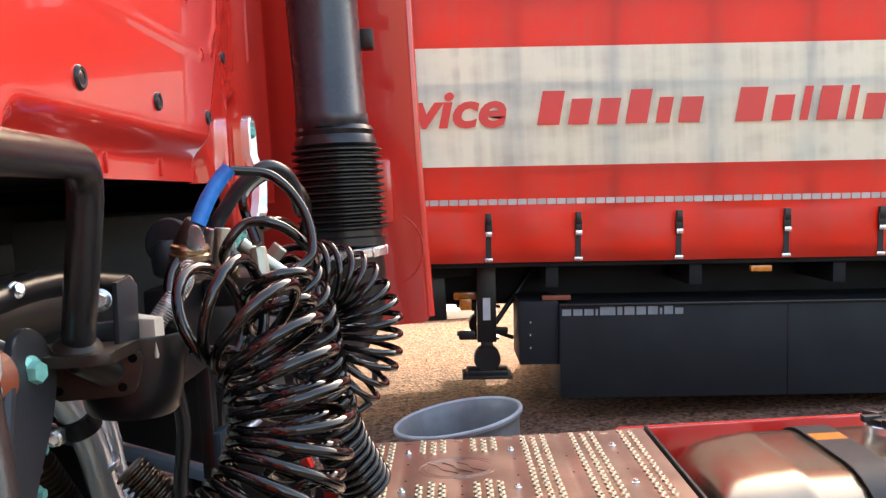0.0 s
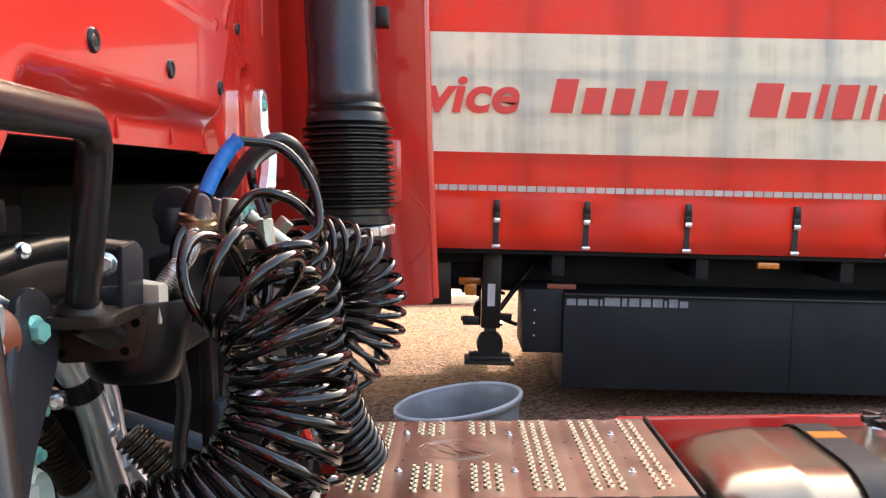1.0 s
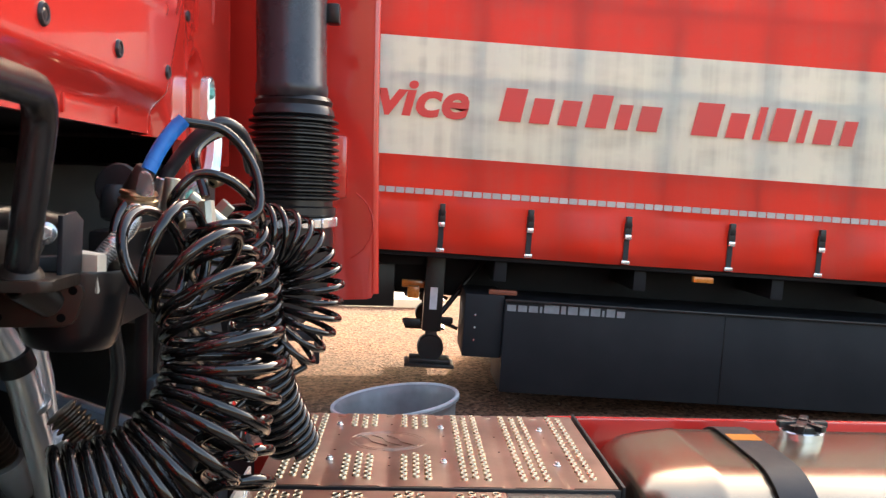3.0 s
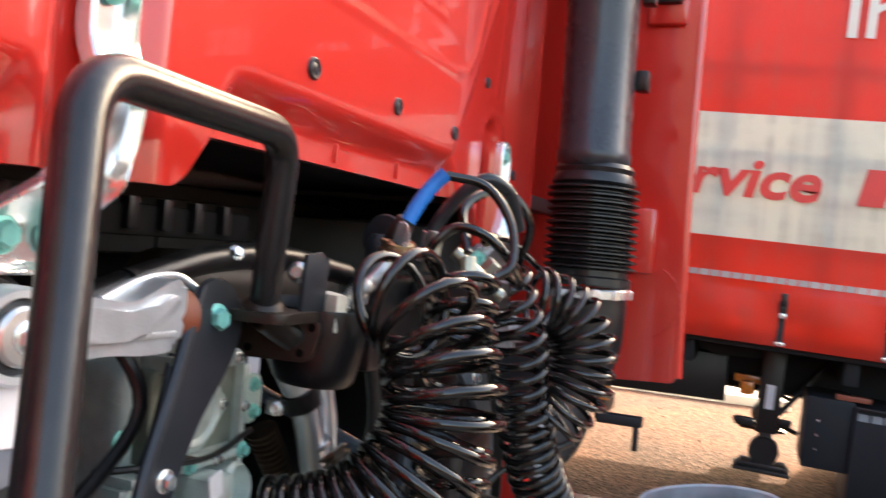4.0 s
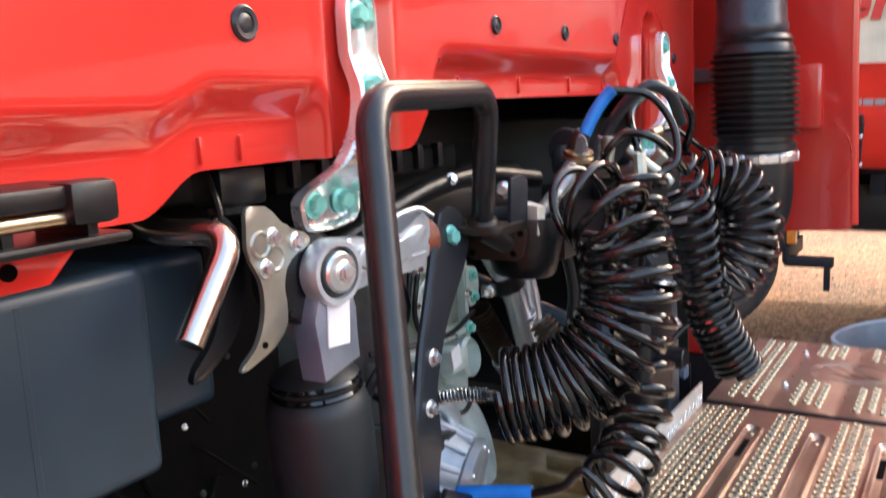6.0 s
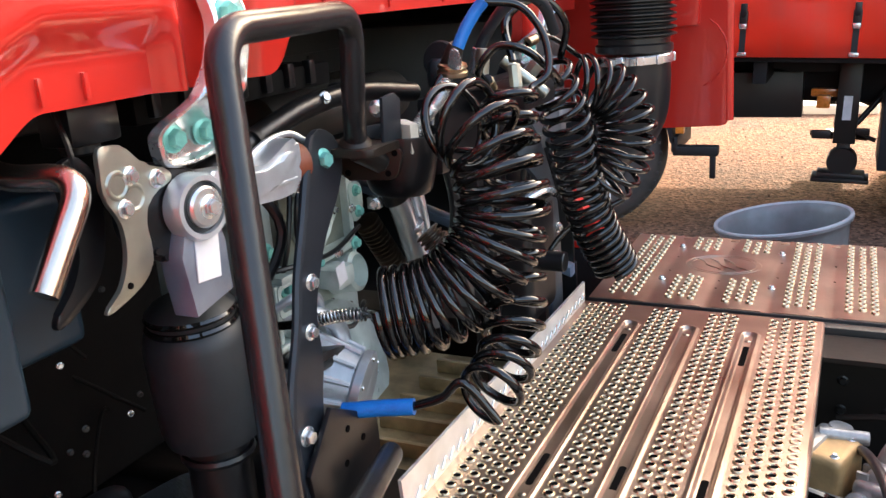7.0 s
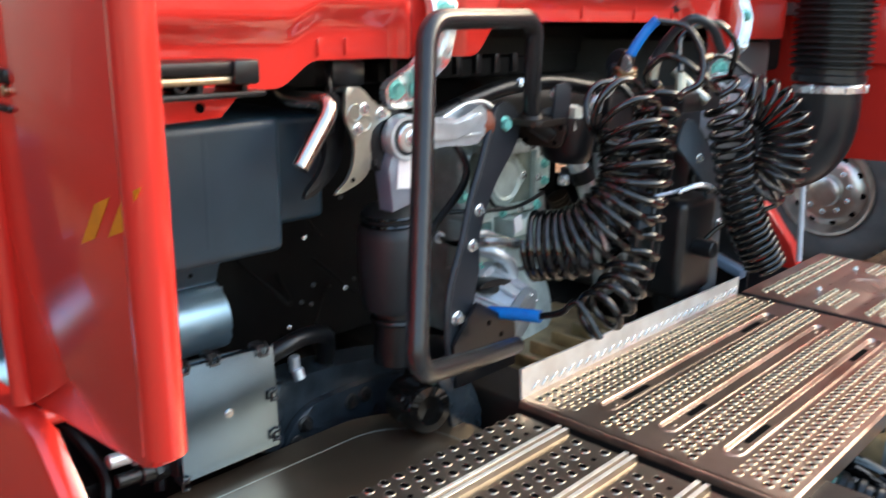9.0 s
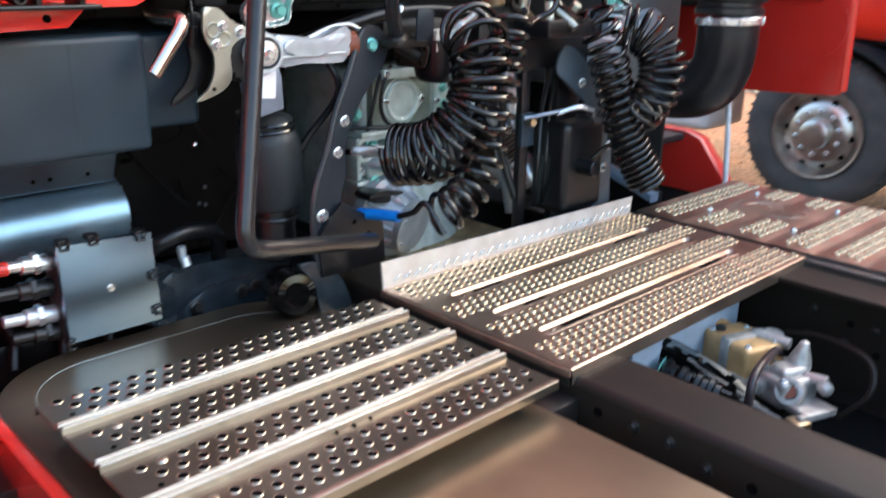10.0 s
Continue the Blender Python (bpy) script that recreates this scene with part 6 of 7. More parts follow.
tail = part("tail_housing", bm, CAST, gb, "silver tapered tail housing")
for q in range(12):
    a = 2 * math.pi * q / 12
    e = TU * math.cos(a) + TW * math.sin(a)
    bm = bmesh.new()
    rod(bm, TB + e * 0.080 + TD * 0.028, TB + e * 0.066 + TD * 0.105, 0.007, 8, 0.005)
    part("rib", bm, CAST, tail)
    bolt(tail, TB + e * 0.083 + TD * 0.026, TD, BOLT_ZINC, 0.5)
    if q % 2:
        bolt(tail, TB + e * 0.059 + TD * 0.124, TD, BOLT_ZINC, 0.42)
bm = bmesh.new()
sheet(bm, smoothed([(0.165, 1.012), (0.200, 1.020), (0.255, 1.010), (0.285, 1.000), (0.270, 0.990), (0.185, 0.992)]), "x", GX + 0.03, 0.06, 0.006)
part("dark_flap", bm, BLACK, gb, "black flap")
bm = bmesh.new()
box(bm, (-0.45, 0.02, 0.80), (-0.02, 0.62, 0.845), 0.01)
low = part("lower_casting", bm, mat("oily brown casting", (0.60, 0.44, 0.24), 0.36, 0.6, (0.26, 0.19, 0.10), 18, 200, 0.3), gb, "oily brown lower casting")
for k in range(7):
    bm = bmesh.new()
    box(bm, (-0.21, 0.06 + 0.078 * k, 0.845), (-0.03, 0.070 + 0.078 * k, 0.872), 0.003)
    part("rib", bm, low.data.materials[0], low)
for pts in ([(GX + 0.02, 0.262, 1.290), (GX + 0.03, 0.238, 1.245), (GX + 0.03, 0.222, 1.190), (GX + 0.02, 0.214, 1.145)], [(GX + 0.02, 0.290, 1.295), (GX + 0.036, 0.255, 1.262), (GX + 0.034, 0.246, 1.205), (GX + 0.036, 0.262, 1.165), (GX + 0.04, 0.300, 1.150)],
            [(GX + 0.01, 0.15, 1.16), (GX + 0.04, 0.22, 1.158), (GX + 0.045, 0.33, 1.150), (GX + 0.02, 0.46, 1.16)], [(GX + 0.03, 0.30, 1.03), (GX + 0.06, 0.34, 1.01), (GX + 0.05, 0.40, 1.03), (GX + 0.02, 0.45, 1.01)]):
    bm = bmesh.new()
    tube(bm, spline(pts, 7), 0.0045, 8)
    part("wire", bm, BLACK, gb, "thin black wire")

# steel pipes behind the coils
PIPES = (
    ([(-0.372, 0.600, 1.275), (-0.360, 0.635, 1.222), (-0.346, 0.662, 1.172), (-0.338, 0.682, 1.120), (-0.334, 0.70, 1.060), (-0.320, 0.715, 0.975), (-0.305, 0.73, 0.86)], 0.0255, "bright steel pipe with a black clamp beside the gearbox"),
    ([(-0.355, 0.735, 1.26), (-0.346, 0.748, 1.166), (-0.339, 0.752, 1.120), (-0.333, 0.755, 1.062), (-0.318, 0.760, 1.009), (-0.28, 0.79, 0.93), (-0.25, 0.82, 0.86)], 0.019, "bright steel pipe bending away behind the flexible pipe"),
)
for k, (p, r, lb) in enumerate(PIPES):
    sp = thing("exhaust_pipe", p[-1], lb, "pipe", "steel pipes")
    bm = bmesh.new()
    tube(bm, spline(p, 8), r, 24)
    part("pipe", bm, STEEL, sp)
    if k == 0:
        a, b = Vector(p[2]), Vector(p[3])
        d = (b - Vector(p[1])).normalized()
        bm = bmesh.new()
        lathe(bm, a - d * 0.020, d, [(r, 0), (r + 0.005, 0.002), (r + 0.005, 0.034), (r, 0.036)], 26)
        part("clamp", bm, BLACK, sp, "black clamp")
        bm = bmesh.new()
        box(bm, a + Vector((-0.036, -0.056, -0.022)), a + Vector((-0.010, -0.030, 0.004)), 0.004)
        part("clamp_lug", bm, ZINC, sp, "bright clamp lug")
        bolt(sp, a + Vector((-0.018, -0.056, -0.009)), (0.5, -1, 0.1), BOLT_ZINC, 0.9)
        for q in (0.085, 0.16):
            bm = bmesh.new()
            lathe(bm, a + d * q, d, [(r, 0), (r + 0.001, 0.003), (r + 0.001, 0.007), (r, 0.010)], 26)
            part("weld_bead", bm, STEEL, sp)

SCORCHED = mat("brown scorched steel", (0.20, 0.14, 0.10), 0.3, 0.85, (0.11, 0.08, 0.06), 20, 120, 0.03)
for a, b, lb in (((-0.258, 0.62, 1.107), (-0.200, 0.63, 1.040), "brown corrugated flexible exhaust pipe"), ((-0.420, 0.660, 1.112), (-0.395, 0.730, 0.985), "dark corrugated flexible pipe beside the clamp")):
    a, b = Vector(a), Vector(b)
    d = b - a
    n = int(d.length / 0.011)
    fx = thing("flexible_pipe", b, lb, "pipe", "steel pipes")
    prof = [(0.021, 0)]
    for q in range(n):
        prof += [(0.021, q * 0.011), (0.028, q * 0.011 + 0.003), (0.028, q * 0.011 + 0.006), (0.021, q * 0.011 + 0.009)]
    bm = bmesh.new()
    lathe(bm, a, d, prof + [(0.021, n * 0.011 + 0.004)], 26)
    part("bellow", bm, SCORCHED, fx)
    bm = bmesh.new()
    lathe(bm, b - d * 0.03, d, [(0.026, 0), (0.033, 0.002), (0.033, 0.022), (0.029, 0.026), (0.029, 0.075), (0.026, 0.08)], 26)
    part("cuff", bm, STEEL, fx, "bright steel cuff")
bm = bmesh.new()
lathe(bm, (-0.40, 0.30, 1.372), (0.1, 1, 0), [(0.02, 0), (0.045, 0.006), (0.05, 0.02), (0.05, 0.40), (0.045, 0.415), (0.02, 0.42)], 28)
solid("heat_duct", bm, mat("brown grey duct", (0.11, 0.095, 0.08), 0.4, 0.5, (0.07, 0.06, 0.05), 10, 120, 0.05), "brown grey round duct under the cab", "duct")

# ---- air line connector cluster ----
BROWNED_RUBBER = mat("dark brown moulding", (0.022, 0.013, 0.010), 0.35, 0, (0.014, 0.009, 0.007), 40, 300, 0.1)
cl = thing("air_coupling", (-0.05, 0.42, 1.38), "cluster of metal air line couplings with a black cap", "coupling")
bm = bmesh.new()
lathe(bm, (-0.094, 0.392, 1.420), (0.0, -0.1, 1), [(0.016, 0), (0.020, 0.004), (0.021, 0.02), (0.017, 0.04), (0.010, 0.046)], 24)
part("cap_stem", bm, RUBBER, cl, "black rubber stem")
bm = bmesh.new()
lathe(bm, (-0.058, 0.360, 1.440), (0.10, -0.10, 1), [(0.021, 0), (0.024, 0.002), (0.024, 0.008), (0.021, 0.010), (0.021, 0.013), (0.0235, 0.015), (0.022, 0.019), (0.016, 0.021)], 26)
part("fitting", bm, BRASS, cl, "brassy metal clip ring")
bm = bmesh.new()
rod(bm, (-0.062, 0.361, 1.455), (-0.046, 0.355, 1.488), 0.0165, 18, 0.0125)
part("fitting_body", bm, BROWNED_RUBBER, cl, "dark brown fitting body")
bm = bmesh.new()
sheet(bm, smoothed([(-0.052, 1.456), (-0.033, 1.452), (-0.032, 1.470), (-0.038, 1.482), (-0.047, 1.482), (-0.050, 1.470)]), "y", 0.334, 0.003, 0.001)
part("tab", bm, ZINC, cl, "silver bent tab")
bm = bmesh.new()
lathe(bm, (-0.092, 0.396, 1.462), (-0.12, -0.90, 0.22), [(0.012, -0.012), (0.026, -0.010), (0.030, 0.0), (0.030, 0.008), (0.027, 0.011), (0.010, 0.0115)], 30)
part("cap", bm, BLACK_MATT, cl, "flat black rubber cap")
bm = bmesh.new()
rod(bm, (-0.04, 0.43, 1.42), (-0.035, 0.435, 1.475), 0.011, 16)
rod(bm, (0.005, 0.47, 1.40), (0.0, 0.475, 1.445), 0.011, 8)
rod(bm, (0.04, 0.52, 1.39), (-0.03, 0.50, 1.45), 0.010, 16)
rod(bm, (-0.02, 0.55, 1.40), (0.015, 0.555, 1.44), 0.013, 6)
pieces("coupling", bm, ZINC_YELLOW, cl, "silver metal couplings")
bm = bmesh.new()
box(bm, (-0.07, 0.44, 1.37), (0.03, 0.60, 1.41), 0.01)
part("mounting_block", bm, BLACK, cl, "black mounting block")
bm = bmesh.new()
rod(bm, (-0.086, 0.51, 1.17), (-0.05, 0.50, 1.172), 0.010, 6)
part("brass_nut", bm, BRASS, cl, "brass nut")
bm = bmesh.new()
box(bm, (-0.085, 0.485, 1.11), (-0.073, 0.53, 1.19), 0.004)
part("clip_plate", bm, TANK_PLASTIC, cl)
bm = bmesh.new()
box(bm, (-0.11, 0.33, 1.29), (-0.07, 0.72, 1.41), 0.008)
box(bm, (-0.105, 0.495, 0.84), (-0.085, 0.525, 1.30), 0.005)
box(bm, (-0.105, 0.62, 0.90), (-0.08, 0.70, 1.30), 0.005)
pieces("carrier_plate", bm, BLACK, cl, "black steel carrier plate")
bm = bmesh.new()
tube(bm, helix([(-0.043, 0.300, 1.441), (-0.040, 0.285, 1.424), (-0.042, 0.262, 1.410), (-0.046, 0.252, 1.405)], 0.0076, 14, 0.0, 14), 0.0013, 6)
tube(bm, helix([(-0.044, 0.254, 1.408), (-0.056, 0.244, 1.391), (-0.072, 0.232, 1.366)], 0.0102, 18, 0.0, 14), 0.0014, 6)
part("braided_end", bm, ZINC, cl, "bright wire spring hose end")

# side unit in black beside the far coils
su = thing("valve_block", (-0.05, 0.68, 0.87), "black valve block with cable ties behind the coils", "valve")
bm = bmesh.new()
box(bm, (-0.14, 0.60, 0.93), (-0.03, 0.76, 1.16), 0.02, 3)
rod(bm, (-0.03, 0.66, 1.05), (0.02, 0.66, 1.05), 0.02, 14)
box(bm, (-0.10, 0.62, 0.845), (-0.05, 0.74, 0.94), 0.006)
part("body", bm, BLACK, su)
for k, (y, r) in enumerate(((0.57, 0.0065), (0.60, 0.0045), (0.75, 0.006), (0.785, 0.0045))):
    bm = bmesh.new()
    tube(bm, spline([(-0.12, y, 1.36), (-0.09, y + 0.02, 1.28 - 0.01 * k), (-0.10, y + 0.015, 1.18), (-0.08, y - 0.015, 1.06), (-0.10, y, 0.95)], 7), r, 8)
    part("hose", bm, BLACK, su, "black cables and hoses")
bm = bmesh.new()
sheet(bm, smoothed([(0.587, 1.345), (0.676, 1.292), (0.763, 1.173), (0.787, 1.093), (0.793, 1.0), (0.79, 0.87), (0.725, 0.87), (0.730, 1.022), (0.702, 1.169), (0.599, 1.253), (0.553, 1.292)]), "x", -0.040, 0.008, 0.003)
part("strut", bm, mat("slate strut paint", (0.075, 0.095, 0.115), 0.3, 0, (0.05, 0.065, 0.08), 16, 200, 0.1), su, "slate grey steel strut")
for p in ((-0.031, 0.648, 1.254), (-0.031, 0.772, 1.086), (-0.031, 0.758, 1.03)):
    bolt(su, p, (1, -0.4, 0), BOLT_ZINC, 0.8)
bm = bmesh.new()
tube(bm, spline([(-0.055, 0.47, 1.185), (-0.03, 0.53, 1.193), (-0.026, 0.626, 1.195), (-0.022, 0.700, 1.178), (-0.010, 0.745, 1.160)], 8), 0.0048, 10)
part("air_line", bm, STRUT, su, "dull silver air line")
bm = bmesh.new()
tube(bm, helix([(-0.026, 0.630, 1.195), (-0.022, 0.700, 1.178), (-0.010, 0.745, 1.160)], 0.0066, 13, 0.0, 12), 0.0016, 6)
part("spring_guard", bm, BLACK, su, "black spring guard")
bm = bmesh.new()
tube(bm, spline([(-0.03, 0.56, 1.19), (0.0, 0.60, 1.205), (0.0, 0.66, 1.19), (-0.03, 0.70, 1.17)], 6), 0.006, 8)
part("steel_line", bm, STEEL, su)

bm = bmesh.new()
box(bm, (0.000, 0.712, 1.308), (0.006, 0.750, 1.340), 0.001, 1, Matrix.Rotation(radians(-25), 4, "Z"))
box(bm, (-0.085, 0.715, 1.290), (0.001, 0.747, 1.356), 0.004)
part("tag_holder", bm, WHITE, su, "white label on a short holder")
# black guards that close the bay behind the coils
sg = thing("splash_guard", (-0.4, 1.0, 0.7), "black guard panel with a grey blue lower rail", "guard")
bm = bmesh.new()
sheet(bm, [(-0.75, 1.27), (-0.12, 1.27), (-0.12, 0.877), (-0.75, 1.089)], "y", 1.165, 0.012, 0.003)
part("panel", bm, FRAMEBLACK, sg)
for xa, za, xb, zb in ((-1.05, 1.10, -0.52, 1.007), (-0.345, 0.946, -0.12, 0.872)):
    bm = bmesh.new()
    sheet(bm, [(xa, za), (xb, zb), (xb, 0.66), (xa, 0.66)], "y", 1.184, 0.012, 0.003)
    part("lower_panel", bm, BLACK_MATT, sg)
bm = bmesh.new()
sheet(bm, [(-0.75, 1.085), (-0.12, 0.873), (-0.12, 0.847), (-0.75, 1.059)], "y", 1.135, 0.045, 0.006)
part("edge_rail", bm, mat("grey blue rail paint", (0.20, 0.25, 0.32), 0.3, 0, (0.14, 0.17, 0.22), 8, 120, 0.03), sg, "grey blue painted lower rail")
bm = bmesh.new()
sheet(bm, smoothed([(0.60, 1.36), (0.66, 1.385), (0.71, 1.36), (0.735, 1.27), (0.720, 1.20), (0.690, 1.17), (0.660, 1.20), (0.625, 1.27)]), "x", -0.12, 0.03, 0.010)
part("cover", bm, mat("slate plastic cover", (0.055, 0.065, 0.078), 0.3, 0, (0.04, 0.048, 0.058), 12, 300, 0.05), sg, "slate grey angled cover")

# ---- coiled air hoses ----


def coil(label, centre, R, turns, pack, r, tails, seed, wob=0.03, phase=0.0, taper=0.0):
    c = thing("coiled_hose", centre[-1], label, "coiled hose", "coiled air hoses")
    bm = bmesh.new()
    a = [Vector(p) for p in tails[0]] if tails[0] else []
    # begin the first turn where the straight end of the hose comes in
    phases = [phase + math.pi / 4 * q for q in range(8)]
    if a:
        phase = min(phases, key=lambda w: (helix(centre, R, 1.0, pack, 12, 0.0, seed, w)[0] - a[-1]).length)
    h = helix(centre, R, turns, pack, 36, wob, seed, phase, taper)
    b = [Vector(p) for p in tails[1]] if tails[1] else []
    line = (spline([*a, h[0]], 8)[:-1] if a else []) + h + (spline([h[-1], *b], 8)[1:] if b else [])
    tube(bm, line, r, 14)
    part("hose", bm, HOSE, c)
    return c


CA = coil("shiny black coiled air hose bent in a bow", [(-0.005, 0.225, 1.382), (0.034, 0.208, 1.390), (0.066, 0.192, 1.364), (0.087, 0.177, 1.312), (0.088, 0.165, 1.258), (0.062, 0.132, 1.203), (0.015, 0.105, 1.168), (-0.052, 0.075, 1.155)], 0.058, 18.5, 0.4, 0.0062,
          ([(-0.066, 0.345, 1.445), (-0.072, 0.325, 1.425), (-0.068, 0.30, 1.395), (-0.050, 0.265, 1.352)], [(-0.075, 0.062, 1.158), (-0.10, 0.045, 1.160), (-0.13, 0.03, 1.155), (-0.20, 0.03, 1.14), (-0.30, 0.10, 1.12)]), 3, 0.022)
CB = coil("shiny black coiled air hose hanging in loose turns", [(0.060, 0.290, 1.42), (0.076, 0.248, 1.33), (0.089, 0.214, 1.245), (0.102, 0.177, 1.165), (0.108, 0.132, 1.108), (0.108, 0.083, 1.078), (0.100, 0.048, 1.066)], 0.038, 14, 0.0, 0.0061,
          ([(-0.006, 0.377, 1.547), (0.042, 0.40, 1.537), (0.078, 0.40, 1.492), (0.088, 0.385, 1.44), (0.07, 0.36, 1.42)], [(0.075, 0.045, 1.085), (0.045, 0.040, 1.062), (0.004, 0.034, 1.046)]), 8, 0.035)
CC = coil("shiny black coiled air hose hanging down to the deck", [(0.0, 0.62, 1.43), (0.026, 0.655, 1.34), (0.035, 0.70, 1.22), (0.05, 0.745, 1.11), (0.088, 0.785, 1.005)], 0.042, 21, 0.45, 0.0064,
          ([(-0.03, 0.45, 1.41), (-0.02, 0.375, 1.445), (0.009, 0.38, 1.480), (0.05, 0.39, 1.474), (0.08, 0.42, 1.44), (0.07, 0.5, 1.41), (0.03, 0.57, 1.42)], None), 12, 0.03)
CD = coil("shiny black coiled air hose arching over", [(0.03, 0.715, 1.385), (0.068, 0.74, 1.375), (0.104, 0.755, 1.34), (0.117, 0.757, 1.285), (0.103, 0.75, 1.225), (0.07, 0.745, 1.185)], 0.051, 13, 0.0, 0.0055,
          ([(-0.02, 0.60, 1.47), (0.0, 0.66, 1.475)], [(0.01, 0.72, 1.10), (-0.03, 0.69, 1.05)]), 21, 0.04)
for owner, p, q in ((CC, (-0.03, 0.45, 1.41), (-0.026, 0.425, 1.425)), (CD, (-0.02, 0.60, 1.47), (-0.012, 0.62, 1.475))):
    bm = bmesh.new()
    rod(bm, p, q, 0.0095, 14)
    part("end_cuff", bm, BRASS, owner, "brassy crimped cuff")
    bm = bmesh.new()
    rod(bm, q, Vector(q) + (Vector(q) - Vector(p)) * 0.3, 0.0075, 12)
    part("kink_guard", bm, RUBBER, owner, "black kink guard")
SLEEVE = [(-0.006, 0.377, 1.549), (-0.018, 0.372, 1.535), (-0.032, 0.362, 1.511), (-0.043, 0.352, 1.483)]
bm = bmesh.new()
tube(bm, spline(SLEEVE, 6), 0.0098, 14)
slv = part("sleeve", bm, BLUE, CB, "bright blue wrapped sleeve")
for k in range(5):
    bm = bmesh.new()
    L = spline(SLEEVE, 12)
    i = 3 + 7 * k
    d = (L[i + 1] - L[i]).normalized()
    u, v, _ = frame_of(d)
    tube(bm, [L[i] + (u * math.cos(w) + v * math.sin(w)) * 0.0099 + d * (0.004 * math.sin(w)) for w in [2 * math.pi * q / 20 for q in range(21)]], 0.0005, 5)
    part("wrap_edge", bm, BLUE, slv)
bm = bmesh.new()
tube(bm, spline([(-0.056, 0.46, 1.457), (-0.050, 0.46, 1.478), (-0.027, 0.46, 1.512), (-0.001, 0.46, 1.539), (0.024, 0.47, 1.552), (0.045, 0.50, 1.535), (0.05, 0.54, 1.49)], 8), 0.0095, 14)
gry = thing("grey_hose", (-0.056, 0.46, 1.45), "dark grey matt air hose with a silver ferrule", "hose")
part("hose", bm, PLUG, gry)
bm = bmesh.new()
rod(bm, (-0.062, 0.46, 1.432), (-0.051, 0.46, 1.474), 0.0135, 18)
part("ferrule", bm, ZINC, gry, "silver ferrule")
bm = bmesh.new()
tube(bm, spline([(0.006, 0.035, 1.046), (-0.04, 0.024, 1.042), (-0.090, 0.012, 1.036)], 5), 0.0115, 14)
part("sleeve", bm, BLUE, CB, "bright blue heat shrink sleeve")
bm = bmesh.new()
line = helix([(-0.135, 0.03, 1.154), (-0.10, 0.045, 1.160), (-0.068, 0.063, 1.158)], 0.0088, 16, 0.0, 12)
tube(bm, line, 0.0015, 5)
part("spring", bm, ZINC, CA, "bright spring kink guard")
bm = bmesh.new()
tube(bm, spline([(-0.30, 0.10, 1.12), (-0.31, 0.105, 1.12)], 3), 0.012, 10)
part("end_fitting", bm, CAST, CA)
bm = bmesh.new()
tube(bm, spline([(0.0, 0.47, 1.45), (-0.02, 0.50, 1.515), (0.02, 0.56, 1.545), (0.05, 0.60, 1.50), (0.03, 0.63, 1.44)], 8), 0.0065, 9)
solid("loop_hose", bm, HOSE, "black looping air hose", "hose")
bm = bmesh.new()
tube(bm, spline([(-0.255, -0.12, 1.330), (-0.232, 0.015, 1.374), (-0.222, 0.11, 1.402), (-0.215, 0.20, 1.420), (-0.205, 0.32, 1.424), (-0.18, 0.46, 1.405)], 8), 0.0165, 16)
lm = thing("wiring_loom", (-0.22, 0.1, 1.4), "thick black sheathed pipe under the cab", "pipe")
part("sheath", bm, BLACK, lm)
bolt(lm, (-0.200, 0.215, 1.428), (1, -0.5, 0.4), BOLT_ZINC, 0.7)
for y, z in ((0.06, 1.388), (0.28, 1.424)):
    bm = bmesh.new()
    lathe(bm, (-0.222, y, z), (0.08, 1, 0.2), [(0.0165, 0), (0.0185, 0.001), (0.0185, 0.010), (0.0165, 0.011)], 18)
    part("tie", bm, BLACK_MATT, lm)
bm = bmesh.new()
box(bm, (-0.34, -0.12, 1.44), (-0.24, 0.30, 1.475), 0.006)
ct = thing("cable_tray", (-0.29, 0.1, 1.44), "black plastic cable tray with clips", "cable tray")
part("tray", bm, SHADE_BLACK, ct)
for k in range(7):
    bm = bmesh.new()
    box(bm, (-0.245, -0.10 + 0.055 * k, 1.447), (-0.23, -0.085 + 0.055 * k, 1.482), 0.003)
    part("clip", bm, BLACK, ct)
bm = bmesh.new()
tube(bm, spline([(-0.20, -0.02, 1.38), (-0.16, 0.02, 1.28), (-0.18, -0.06, 1.17), (-0.20, -0.10, 1.05)], 6), 0.007, 8)
tube(bm, spline([(-0.13, 0.42, 1.36), (-0.115, 0.46, 1.22), (-0.13, 0.475, 1.10), (-0.10, 0.50, 0.98)], 6), 0.010, 10)
pieces("drop_hose", bm, BLACK, sa, "black hose hanging behind the arm")

# cable clutter in the dark bay
cc = thing("cable_bundle", (-0.45, -0.1, 0.92), "tangle of black cables with added glint specks in the bay", "cables")
rng = random.Random(9)
for k in range(5):
    y0 = rng.uniform(-0.36, -0.02)
    z0 = rng.uniform(0.95, 1.30)
    bm = bmesh.new()
    pts = [(-0.50 + rng.uniform(-0.05, 0.05), y0 + rng.uniform(-0.06, 0.06), z0)]
    for j in range(4):
        pts.append((-0.42 + rng.uniform(-0.06, 0.10), y0 + 0.05 * j + rng.uniform(-0.05, 0.05), z0 + rng.uniform(-0.10, 0.07)))
    tube(bm, spline(pts, 6), rng.uniform(0.0025, 0.005), 7)
    part("cable", bm, SHADE_BLACK, cc)
# tiny bolts at random, a few of them bright, stand for glints
for k in range(12):
    bolt(cc, (-0.37 + rng.uniform(-0.03, 0.05), rng.uniform(-0.34, 0.0), rng.uniform(0.97, 1.27)), (1, -0.5, 0.2), BOLT_BLACK if k % 3 else BOLT_ZINC, 0.32)
# carrier behind the cables, coloured near-black for the shade of the bay
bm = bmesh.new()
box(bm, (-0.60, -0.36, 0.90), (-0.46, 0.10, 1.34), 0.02)
